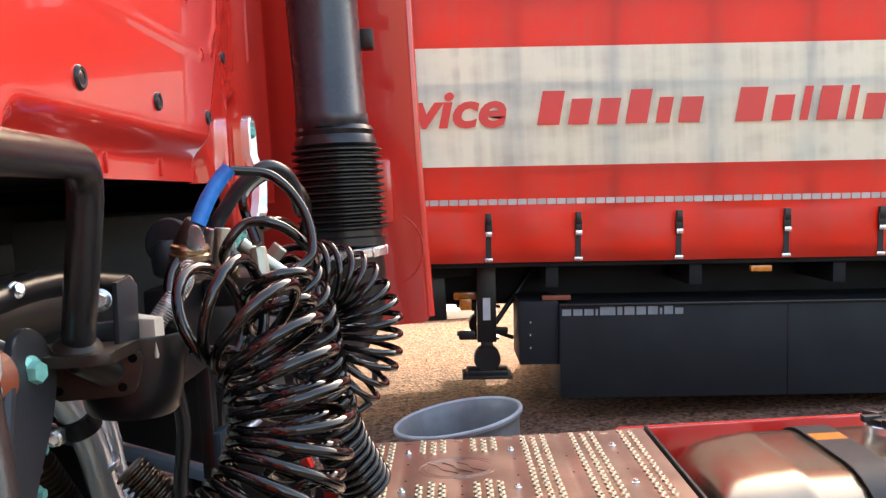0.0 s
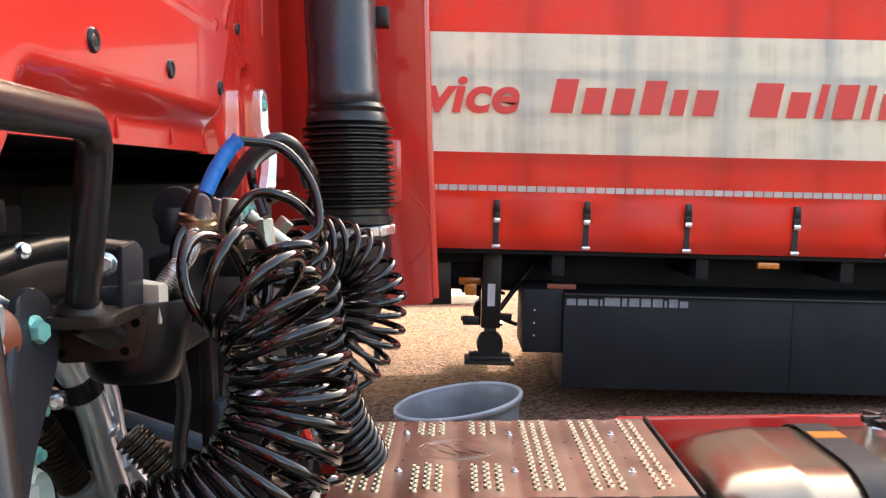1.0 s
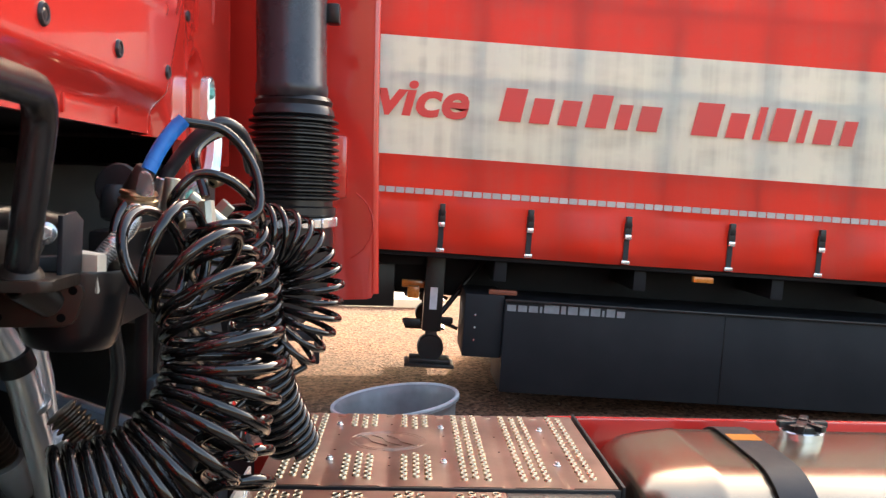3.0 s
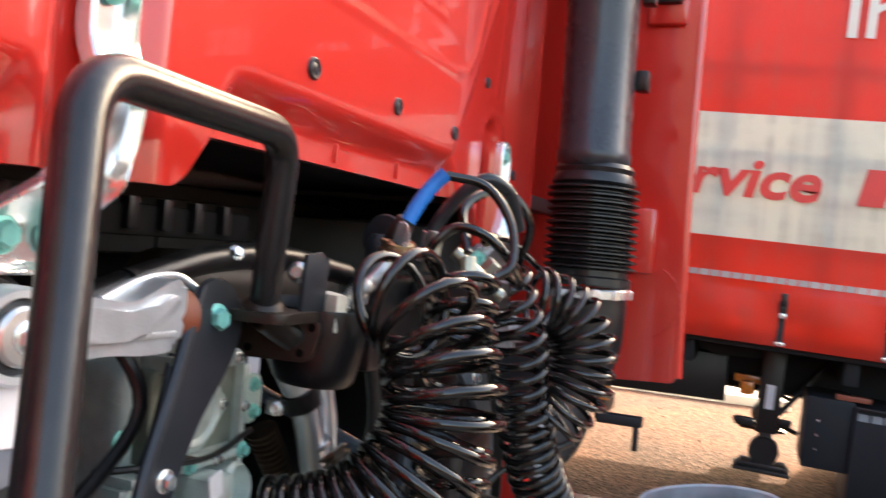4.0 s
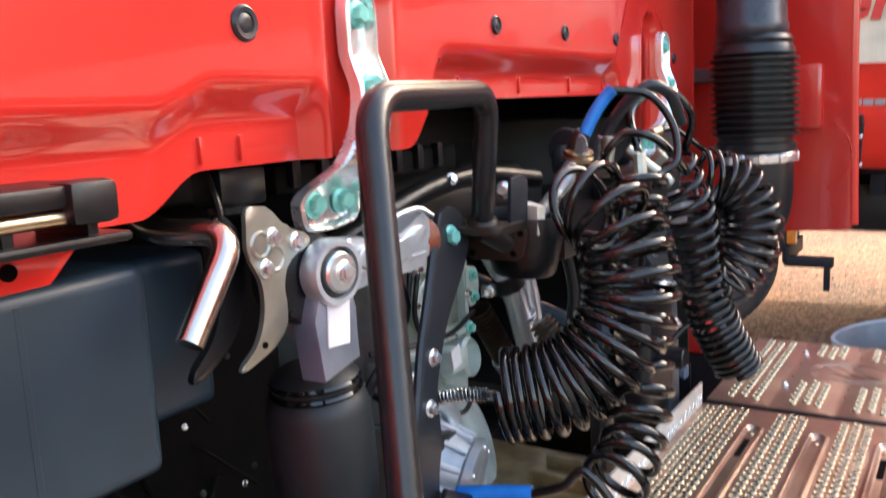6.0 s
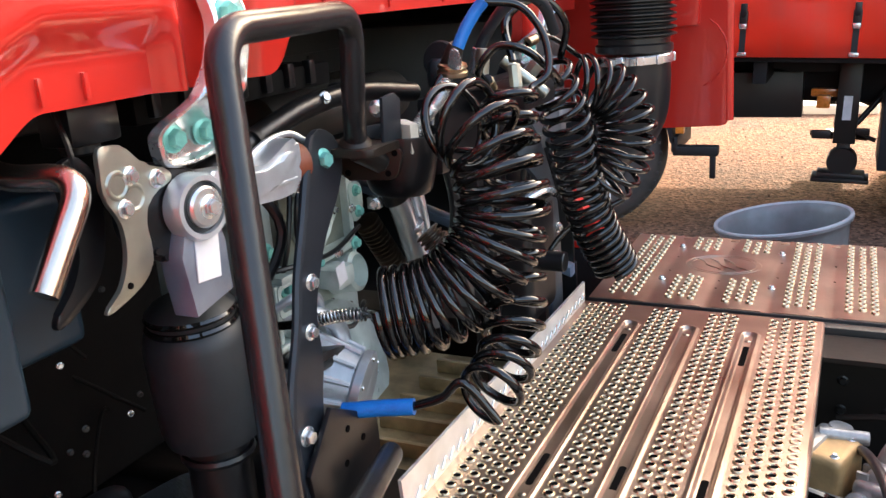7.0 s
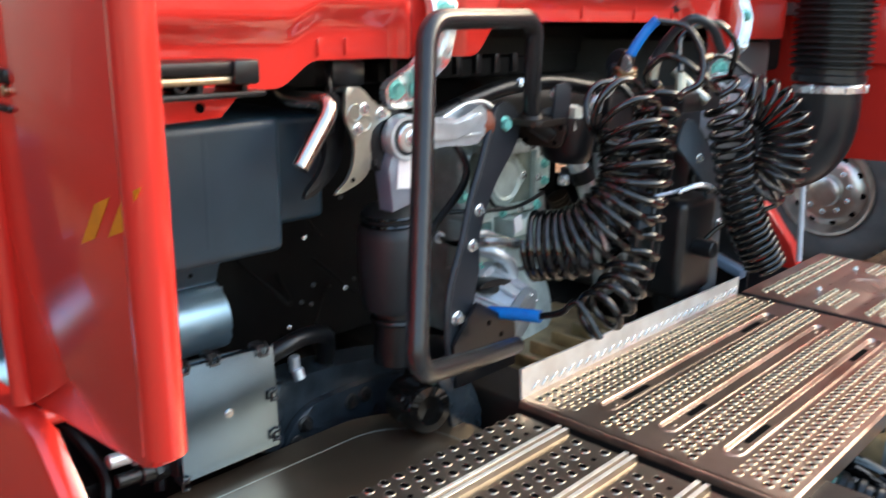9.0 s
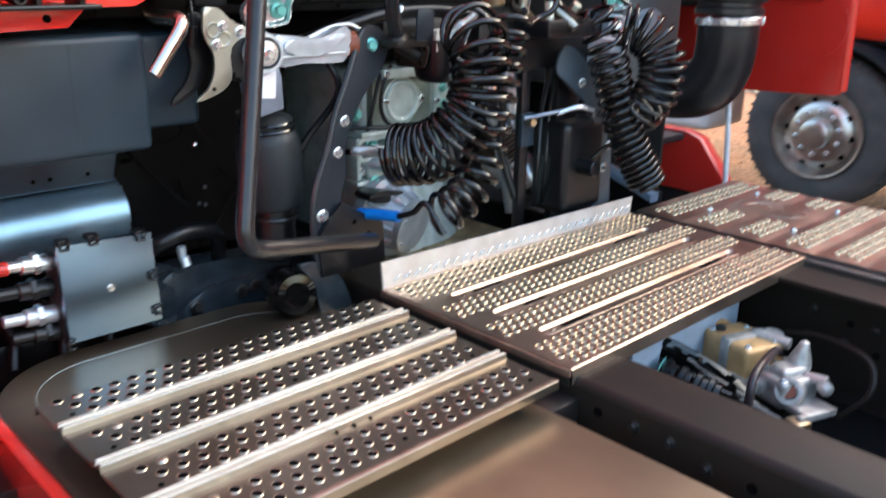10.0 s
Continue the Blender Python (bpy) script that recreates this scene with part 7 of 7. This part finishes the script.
part("carrier", bm, SHADE_BLACK, cc, "near black carrier with the bay shade in its colour")
bb = thing("battery_box", (-0.7, -0.6, 0.5), "black battery box below the control unit", "box")
bm = bmesh.new()
box(bm, (-1.3, -0.78, 0.50), (-0.36, -0.30, 0.84), 0.015)
part("case", bm, BLACK, bb)
for k in range(5):
    bm = bmesh.new()
    y = -0.74 + 0.09 * k
    tube(bm, spline([(-0.62, y, 0.84), (-0.45, y + 0.02, 0.90 + 0.02 * (k % 2)), (-0.36, y + 0.05, 0.86), (-0.33, y + 0.04, 0.80)], 6), 0.010, 8)
    part("cable", bm, BLACK, bb)

# ---- the parked trailer ----
TILT_DEG = 2.32
TM = Matrix.Translation((0, 4.6, 0)) @ Matrix.Rotation(radians(TILT_DEG), 4, "Y")


def tpieces(name, bm, material, parent, label=""):
    bmesh.ops.transform(bm, matrix=TM, verts=bm.verts)
    return pieces(name, bm, material, parent, label)


def tpart(name, bm, material, parent, label=""):
    """A part built in the trailer's own coordinates: x along it, y into it, z up."""
    bmesh.ops.transform(bm, matrix=TM, verts=bm.verts)
    return part(name, bm, material, parent, label)


tr = thing("semi_trailer", (3, 5.8, 0), "long red curtain sided semi trailer with a white band", "trailer")
X0, X1 = -2.7, 10.9


def curtain(z0, z1, nz, y_of, material, name, label):
    bm = bmesh.new()
    nx = 220
    xs = [X0 + (X1 - X0) * i / nx for i in range(nx + 1)]
    zs = [z0 + (z1 - z0) * k / nz for k in range(nz + 1)]
    V = [[bm.verts.new((x, y_of(x, z), z)) for z in zs] for x in xs]
    for i in range(nx):
        for k in range(nz):
            bm.faces.new((V[i][k], V[i + 1][k], V[i + 1][k + 1], V[i][k + 1]))
    return tpart(name, bm, material, tr, label)


def belly(x, z):
    d = 0.010 * noise.noise((x * 0.9, 3.1, z * 0.5)) + 0.005 * noise.noise((x * 3.1, 7.7, z * 1.4))
    if z < 1.40:
        d += 0.018 * noise.noise((x * 2.2, 1.0, z * 3.0)) - 0.022 * math.sin((1.40 - z) / 0.34 * math.pi) * (0.6 + 0.4 * math.sin(x * 10.3))
    return d


def curt(x, z):
    return belly(x, z)


curtain(1.068, 1.66, 24, curt, TARP_RED, "lower_curtain", "red tarpaulin skirt")
curtain(1.66, 2.378, 24, curt, TARP_WHITE, "white_band", "dirty white tarpaulin band")
curtain(2.378, 3.95, 30, curt, TARP_RED, "upper_curtain", "red tarpaulin")
bm = bmesh.new()
box(bm, (X0, 0.035, 1.06), (X1, 2.48, 1.16), 0.01)
tpart("floor", bm, BOXBLACK, tr, "black trailer floor frame")
bm = bmesh.new()
box(bm, (X0, 0.0, 3.95), (X1, 2.5, 3.955), 0.0)
tpart("roof", bm, TARP_PALE, tr, "pale roof edge")
bm = bmesh.new()
box(bm, (X0 - 0.03, 0.0, 1.1), (X0, 2.5, 4.0), 0.01)
box(bm, (X1, 0.0, 1.1), (X1 + 0.03, 2.5, 4.0), 0.01)
tpieces("end_wall", bm, PALE, tr)
bm = bmesh.new()
sheet(bm, [(X0, 1.07), (X1, 1.07), (X1, 3.95), (X0, 3.95)], "y", 2.49, 0.001)
tpart("far_curtain", bm, TARP_PALE, tr, "pale tarpaulin")
bm = bmesh.new()
box(bm, (X0, 0.05, 1.035), (X1, 0.10, 1.075), 0.006)
for y in (0.72, 1.66):
    box(bm, (X0 + 1.2, y, 0.72), (X1, y + 0.12, 1.06), 0.01)
for x in [X0 + 0.8 + 0.9 * k for k in range(15)]:
    box(bm, (x, 0.1, 0.90), (x + 0.08, 2.4, 1.06), 0.006)
tpieces("chassis_beam", bm, BOXBLACK, tr, "black steel chassis")
# load straps with buckles
straps = [-0.78, -0.16, 0.44, 0.99, 1.60, 2.26, 2.835] + [3.45 + 0.61 * k for k in range(12)]
for x in straps + [-1.4, -2.0]:
    yb = curt(x, 1.2) - 0.012
    bm = bmesh.new()
    box(bm, (x - 0.017, yb - 0.003, 1.09), (x + 0.017, yb + 0.001, 1.37), 0.0008, 1)
    st = tpart("strap", bm, BLACK_MATT, tr, "black webbing strap")
    bm = bmesh.new()
    box(bm, (x - 0.023, yb - 0.026, 1.235), (x + 0.023, yb - 0.002, 1.335), 0.006)
    box(bm, (x - 0.018, yb - 0.032, 1.30), (x + 0.018, yb - 0.006, 1.375), 0.005)
    q = tpart("buckle", bm, BLACK, tr, "black buckle")
    bm = bmesh.new()
    box(bm, (x - 0.020, yb - 0.034, 1.232), (x + 0.020, yb - 0.020, 1.262), 0.003)
    box(bm, (x - 0.026, yb - 0.012, 1.075), (x + 0.026, yb + 0.004, 1.098), 0.003)
    tpieces("hook", bm, ZINC, tr, "shiny metal hook")
# reflective tape, piece by piece
bm = bmesh.new()
box(bm, (-0.0265, -0.0012, -0.0175), (0.0265, 0.0012, 0.0175), 0.0006, 1)
TAPE = finish(bm, "tape_piece", mat("silver reflective film", (0.50, 0.46, 0.43), 0.3, 0.3, (0.42, 0.38, 0.35), 60, 300, 0.02, 0, 0.1, (0.35, 0.7), 0.5, 0.12), False)
for k in range(225):
    x = X0 + 0.05 + k * 0.0600
    ob = new("tape_piece", TAPE)
    ob.matrix_basis = TM @ Matrix.Translation((x, curt(x, 1.442) - 0.0045, 1.442))
    hang(ob, tr)
# the lettering on the curtain
TEXT_RED = mat("red lettering", (0.70, 0.045, 0.03), 0.42, 0, (0.62, 0.05, 0.035), 3, 90, 0)


def words(body, x, z, size, material, shear, bold, label, squeeze=1.0, right=None, y=-0.012):
    cu = bpy.data.curves.new("lettering", "FONT")
    cu.body, cu.size, cu.shear, cu.offset, cu.extrude, cu.fill_mode = body, size, shear, bold, 0.001, "BOTH"
    cu.resolution_u = 4
    tmp = bpy.data.objects.new("lettering", cu)
    scene.collection.objects.link(tmp)
    bpy.context.view_layer.update()
    me = bpy.data.meshes.new_from_object(tmp.evaluated_get(bpy.context.evaluated_depsgraph_get()))
    scene.collection.objects.unlink(tmp)
    bpy.data.objects.remove(tmp)
    if right is not None:
        x = right - max(v.co.x for v in me.vertices) * squeeze
    me.transform(TM @ Matrix.Translation((x, y, z)) @ Matrix.Diagonal((squeeze, 1, 1, 1)) @ Matrix.Rotation(radians(90), 4, "X"))
    me.materials.clear()
    me.materials.append(material)
    ob = new("lettering", me)
    hang(ob, tr)
    return tagged(ob, label)


for k in range(23):
    bm = bmesh.new()
    x = X0 + 0.3 + 0.6 * k
    box(bm, (x, 0.022, 1.16), (x + 0.035, 0.10, 3.93), 0.0)
    tpart("inner_post", bm, BOXBLACK, tr, "dark inner post")
for z in (1.62, 2.12, 2.62):
    bm = bmesh.new()
    box(bm, (X0, 0.04, z), (X1, 0.06, z + 0.05), 0.0)
    tpart("inner_slat", bm, PALE, tr, "pale inner slat")
words("Service", -0.66, 1.905, 0.31, TEXT_RED, 0.18, 0.009, "red slanted word on the white band", 1.16, 0.56, y=-0.016)
for word, wx in (("Ihr", 0.56), ("Ziel", 1.27), ("...", 2.06), ("ist", 2.84)):
    words(word, wx, 2.835, 0.41, CREAM, 0.0, 0.006, "cream word on the red curtain", 1.0, y=-0.02)


def bars(widths, x, z, height, gap, shear, material, y, label, tall=()):
    """Plain bars, one a letter, where the writing is not to be repeated."""
    for k, w in enumerate(widths):
        h = height * (1.32 if k in tall else 1.0)
        bm = bmesh.new()
        sheet(bm, [(x, z), (x + w, z), (x + w + h * shear, z + h), (x + h * shear, z + h)], "y", y, 0.003)
        tpart("lettering_bar", bm, material, tr, label)
        x += w + gap
    return x


bars((0.135, 0.125, 0.120, 0.130, 0.085, 0.130), 0.745, 1.905, 0.155, 0.052, 0.18, TEXT_RED, -0.018, "plain red bar in place of a letter", (0, 3))
bars((0.165, 0.120, 0.050, 0.125, 0.050, 0.120, 0.085), 1.945, 1.905, 0.155, 0.052, 0.18, TEXT_RED, -0.018, "plain red bar in place of a letter", (0, 2, 3, 4))

# pallet box below the trailer
bm = bmesh.new()
box(bm, (0.88, 0.05, 0.20), (7.6, 0.62, 0.795), 0.012)
pb = tpart("pallet_box", bm, BOXBLACK, tr, "dusty black sheet steel pallet box")
bm = bmesh.new()
box(bm, (0.63, 0.09, 0.41), (0.88, 0.60, 0.815), 0.01)
tpart("side_box", bm, BOXBLACK, tr, "black sheet steel end box")
bm = bmesh.new()
for x in (2.3, 3.9, 5.5):
    box(bm, (x, 0.044, 0.205), (x + 0.004, 0.052, 0.79), 0.001, 1)
box(bm, (0.88, 0.03, 0.785), (7.6, 0.06, 0.80), 0.003)
tpieces("box_seam", bm, BLACK, tr, "black seams and hinge edge")
bm = bmesh.new()
box(bm, (0.78, 0.12, 0.815), (0.96, 0.16, 0.845), 0.004)
tpart("rusty_strip", bm, COPPER_PART, tr, "rusty strip above the box")
for z in (0.52, 0.60, 0.68):
    bm = bmesh.new()
    lathe(bm, (0.70, 0.089, z), (0, -1, 0), [(0.007, 0), (0.006, 0.003)], 10)
    tpart("rivet", bm, ZINC, tr)
bars((0.056, 0.056, 0.056, 0.014, 0.095, 0.03, 0.062, 0.058, 0.06, 0.014, 0.054, 0.05), 0.895, 0.725, 0.040, 0.0135, 0, GREYTEXT, 0.046, "plain light grey bar in place of a letter", (4, 5, 6, 7, 8, 10))
for x in (2.06, 4.6, 7.2):
    bm = bmesh.new()
    box(bm, (x, 0.02, 0.985), (x + 0.13, 0.06, 1.022), 0.006)
    tpart("marker_lamp", bm, ORANGE, tr, "small orange side marker lamp")
# unseen far box and guard, added to cut the sun below the trailer
bm = bmesh.new()
box(bm, (0.88, 1.88, 0.20), (7.6, 2.44, 0.795), 0.012)
tpart("pallet_box", bm, BOXBLACK, tr, "dusty black sheet steel pallet box")
bm = bmesh.new()
box(bm, (-0.55, 2.38, 0.50), (0.88, 2.42, 1.05), 0.01)
tpart("added_sun_guard", bm, BOXBLACK, tr, "black unseen side guard added to block the low sun")
# landing leg
for yy in (0.42, 1.95):
    bm = bmesh.new()
    box(bm, (0.375, yy, 0.50), (0.505, yy + 0.12, 1.05), 0.008)
    box(bm, (0.40, yy + 0.015, 0.33), (0.48, yy + 0.105, 0.52), 0.004)
    tpieces("landing_leg", bm, FRAMEBLACK, tr, "black steel landing leg")
    bm = bmesh.new()
    lathe(bm, (0.44, yy - 0.005, 0.385), (0, 1, 0), [(0.085, 0), (0.09, 0.01), (0.09, 0.11), (0.085, 0.12)], 20)
    box(bm, (0.27, yy - 0.06, 0.262), (0.605, yy + 0.18, 0.285), 0.006)
    box(bm, (0.30, yy - 0.03, 0.28), (0.58, yy + 0.15, 0.315), 0.01)
    tpieces("leg_foot", bm, FRAMEBLACK, tr, "black leg foot")
    bm = bmesh.new()
    rod(bm, (0.50, yy + 0.06, 0.62), (0.80, yy + 0.2, 1.02), 0.018, 10)
    rod(bm, (0.36, yy + 0.02, 0.56), (0.24, yy + 0.02, 0.56), 0.016, 10)
    rod(bm, (0.40, yy + 0.06, 0.60), (0.62, yy + 0.06, 0.52), 0.014, 10)
    box(bm, (0.25, yy - 0.02, 0.53), (0.36, yy + 0.03, 0.58), 0.006)
    box(bm, (0.50, yy - 0.01, 0.56), (0.58, yy + 0.04, 0.60), 0.006)
    tpieces("leg_brace", bm, FRAMEBLACK, tr)
bm = bmesh.new()
box(bm, (0.415, 0.4165, 0.65), (0.465, 0.4195, 0.80), 0.001, 1)
tpart("leg_label", bm, WHITE, tr, "white label")
bm = bmesh.new()
box(bm, (0.26, 0.40, 0.72), (0.34, 0.47, 0.80), 0.012)
box(bm, (0.22, 0.5, 0.78), (0.38, 0.56, 0.83), 0.01)
tpieces("air_coupling_head", bm, ORANGE, tr, "orange coupling part")
bm = bmesh.new()
sheet(bm, [(-0.45, 1.05), (0.9, 1.05), (0.35, 0.94), (0.1, 0.93)], "y", 0.5, 0.02)
tpart("gusset", bm, BOXBLACK, tr)


# ---- wheels ----


def wheel(at, parent, label):
    """A truck wheel, its outer face towards minus y, as a part with its own pieces."""
    x, y, z = at
    bm = bmesh.new()
    lathe(bm, (x, y + 0.32, z), (0, -1, 0), [(0.30, 0.0), (0.36, 0.005), (0.45, 0.012), (0.485, 0.03), (0.50, 0.06), (0.502, 0.16), (0.50, 0.25), (0.485, 0.285), (0.46, 0.305), (0.40, 0.318), (0.33, 0.312), (0.295, 0.30), (0.29, 0.25)], 56)
    for k in range(48):
        a = 2 * math.pi * k / 48
        c = Vector((x + 0.487 * math.cos(a), y + 0.055, z + 0.487 * math.sin(a)))
        box(bm, c - Vector((0.013, 0.02, 0.009)), c + Vector((0.013, 0.02, 0.009)), 0.0, 1, Matrix.Rotation(-a, 4, "Y"))
    w = part("wheel", bm, TYRE, parent, label)
    bm = bmesh.new()
    lathe(bm, (x, y + 0.06, z), (0, -1, 0), [(0.20, -0.05), (0.25, -0.045), (0.275, 0.0), (0.285, 0.045), (0.298, 0.05), (0.293, 0.062), (0.275, 0.058), (0.262, 0.03), (0.245, 0.0), (0.235, -0.01), (0.20, 0.025), (0.165, 0.045), (0.11, 0.05)], 48)
    rim = part("rim", bm, WHEELRIM, w, "brushed aluminium rim")
    bm = bmesh.new()
    lathe(bm, (x, y + 0.012, z), (0, -1, 0), [(0.105, 0), (0.10, 0.03), (0.093, 0.055), (0.085, 0.062), (0.03, 0.066)], 32)
    part("hub", bm, WHEELRIM, w, "round metal hub cap")
    for k in range(10):
        a = 2 * math.pi * (k + 0.4) / 10
        b = bolt(w, (x + 0.142 * math.cos(a), y + 0.014, z + 0.142 * math.sin(a)), (0, -1, 0), BOLT_ZINC, 1.35)
    for k in range(10):
        a = 2 * math.pi * (k + 0.9) / 10
        bm = bmesh.new()
        lathe(bm, (x + 0.212 * math.cos(a), y + 0.045, z + 0.212 * math.sin(a)), (0.4 * math.cos(a), -1, 0.4 * math.sin(a)), [(0.02, 0), (0.02, 0.003)], 14)
        part("vent_hole", bm, HOLE, w)
    return w


tg = thing("other_tractor", (-1.6, 5.6, 0.3), "dark chassis of the truck coupled to the trailer", "truck")
bm = bmesh.new()
box(bm, (-5.6, 5.2, 0.62), (0.2, 5.3, 0.92), 0.01)
box(bm, (-5.6, 6.2, 0.62), (0.2, 6.3, 0.92), 0.01)
box(bm, (-1.15, 4.8, 0.42), (-0.99, 6.9, 0.58), 0.03)
pieces("chassis_beam", bm, FRAMEBLACK, tg)
bm = bmesh.new()
arc = [(-1.07 + 0.60 * math.cos(radians(a)), 0.50 + 0.60 * math.sin(radians(a))) for a in range(8, 121, 8)]
arc2 = [(-1.07 + 0.57 * math.cos(radians(a)), 0.50 + 0.57 * math.sin(radians(a))) for a in range(120, 7, -8)]
sheet(bm, arc + arc2, "y", 4.46, 0.5)
box(bm, (-0.50, 4.46, 0.52), (-0.46, 4.96, 0.62), 0.01)
box(bm, (-0.49, 4.46, 0.50), (-0.22, 4.54, 0.56), 0.01)
box(bm, (-0.27, 4.47, 0.36), (-0.235, 4.50, 0.52), 0.008)
pieces("mudguard", bm, BLACK_MATT, tg, "black plastic mudguard")
bm = bmesh.new()
box(bm, (-0.47, 4.44, 0.64), (-0.42, 4.50, 0.72), 0.006)
part("marker_lamp", bm, ORANGE, tg, "orange marker lamp")
bm = bmesh.new()
box(bm, (-5.6, 4.55, 0.5), (-3.4, 7.0, 3.6), 0.08)
part("cab", bm, mat("white cab paint", (0.8, 0.8, 0.8), 0.3, 0, None, 3, 60, 0, 0.5), tg, "white cab")
bm = bmesh.new()
box(bm, (-3.3, 4.6, 0.38), (-1.9, 5.15, 0.92), 0.06, 4)
part("side_tank", bm, PALE, tg, "pale side tank")

wheel((-1.07, 4.5, 0.502), tg, "dusty tyre on a brushed aluminium rim")
for x in (6.9, 8.2, 9.5):
    wheel((x, 4.68, 0.502), tr, "dusty trailer tyre on an aluminium rim")

# ---- tub on the ground ----
tb = thing("mixing_tub", (0.27, 3.16, 0.0), "round grey blue plastic tub standing on the ground", "tub")
bm = bmesh.new()
lathe(bm, (0.305, 3.16, 0.012), (-0.13, 0, 1), [(0.20, 0.0), (0.21, 0.004), (0.245, 0.20), (0.275, 0.43), (0.287, 0.455), (0.296, 0.46), (0.296, 0.475), (0.284, 0.478), (0.275, 0.47), (0.262, 0.43), (0.235, 0.20), (0.20, 0.015)], 48)
part("shell", bm, BUCKET, tb)
bm = bmesh.new()
tube(bm, [(0.2435 + 0.286 * math.cos(2 * math.pi * q / 60), 3.16 + 0.288 * math.sin(2 * math.pi * q / 60), 0.482 + 0.13 * 0.286 * math.cos(2 * math.pi * q / 60)) for q in range(61)], 0.009, 8)
part("rim", bm, mat("pale tub rim", (0.42, 0.46, 0.48), 0.35, 0, (0.3, 0.33, 0.35), 12, 140, 0.05), tb, "pale rolled rim")
bm = bmesh.new()
lathe(bm, (0.305, 3.16, 0.024), (-0.13, 0, 1), [(0.19, 0.0), (0.215, 0.10), (0.10, 0.115), (0.03, 0.12)], 30)
part("rubble", bm, mat("brown dirt", (0.16, 0.1, 0.06), 0.9, 0, (0.08, 0.05, 0.03), 30, 120, 0.6), tb, "brown dirt inside")

# loose pebbles on the yard
bm = bmesh.new()
rng = random.Random(11)
for k in range(420):
    x, y = rng.uniform(-2.5, 5.5), rng.uniform(1.9, 8.5)
    s = rng.uniform(0.005, 0.014)
    m = Matrix.Translation((x, y, 0.012 + 0.02 * noise.noise((x * 0.4, y * 0.4, 0)))) @ Euler((rng.uniform(0, 3), rng.uniform(0, 3), rng.uniform(0, 3))).to_matrix().to_4x4() @ Matrix.Diagonal((s, s * rng.uniform(0.6, 1), s * rng.uniform(0.4, 0.8), 1))
    c = [bm.verts.new(m @ Vector(p)) for p in ((1, 0, 0), (-1, 0, 0), (0, 1, 0), (0, -1, 0), (0, 0, 1), (0, 0, -1))]
    for a, b, d in ((0, 2, 4), (2, 1, 4), (1, 3, 4), (3, 0, 4), (2, 0, 5), (1, 2, 5), (3, 1, 5), (0, 3, 5)):
        bm.faces.new((c[a], c[b], c[d]))
me = bpy.data.meshes.new("pebbles")
bm.to_mesh(me)
bm.free()
me.materials.append(mat("grey pebbles", (0.2, 0.12, 0.085), 0.85, 0, (0.12, 0.08, 0.06), 12, 90, 0.2))
tagged(new("pebbles", me), "scattered small grey pebbles on the yard", "pebbles", kind="stuff")
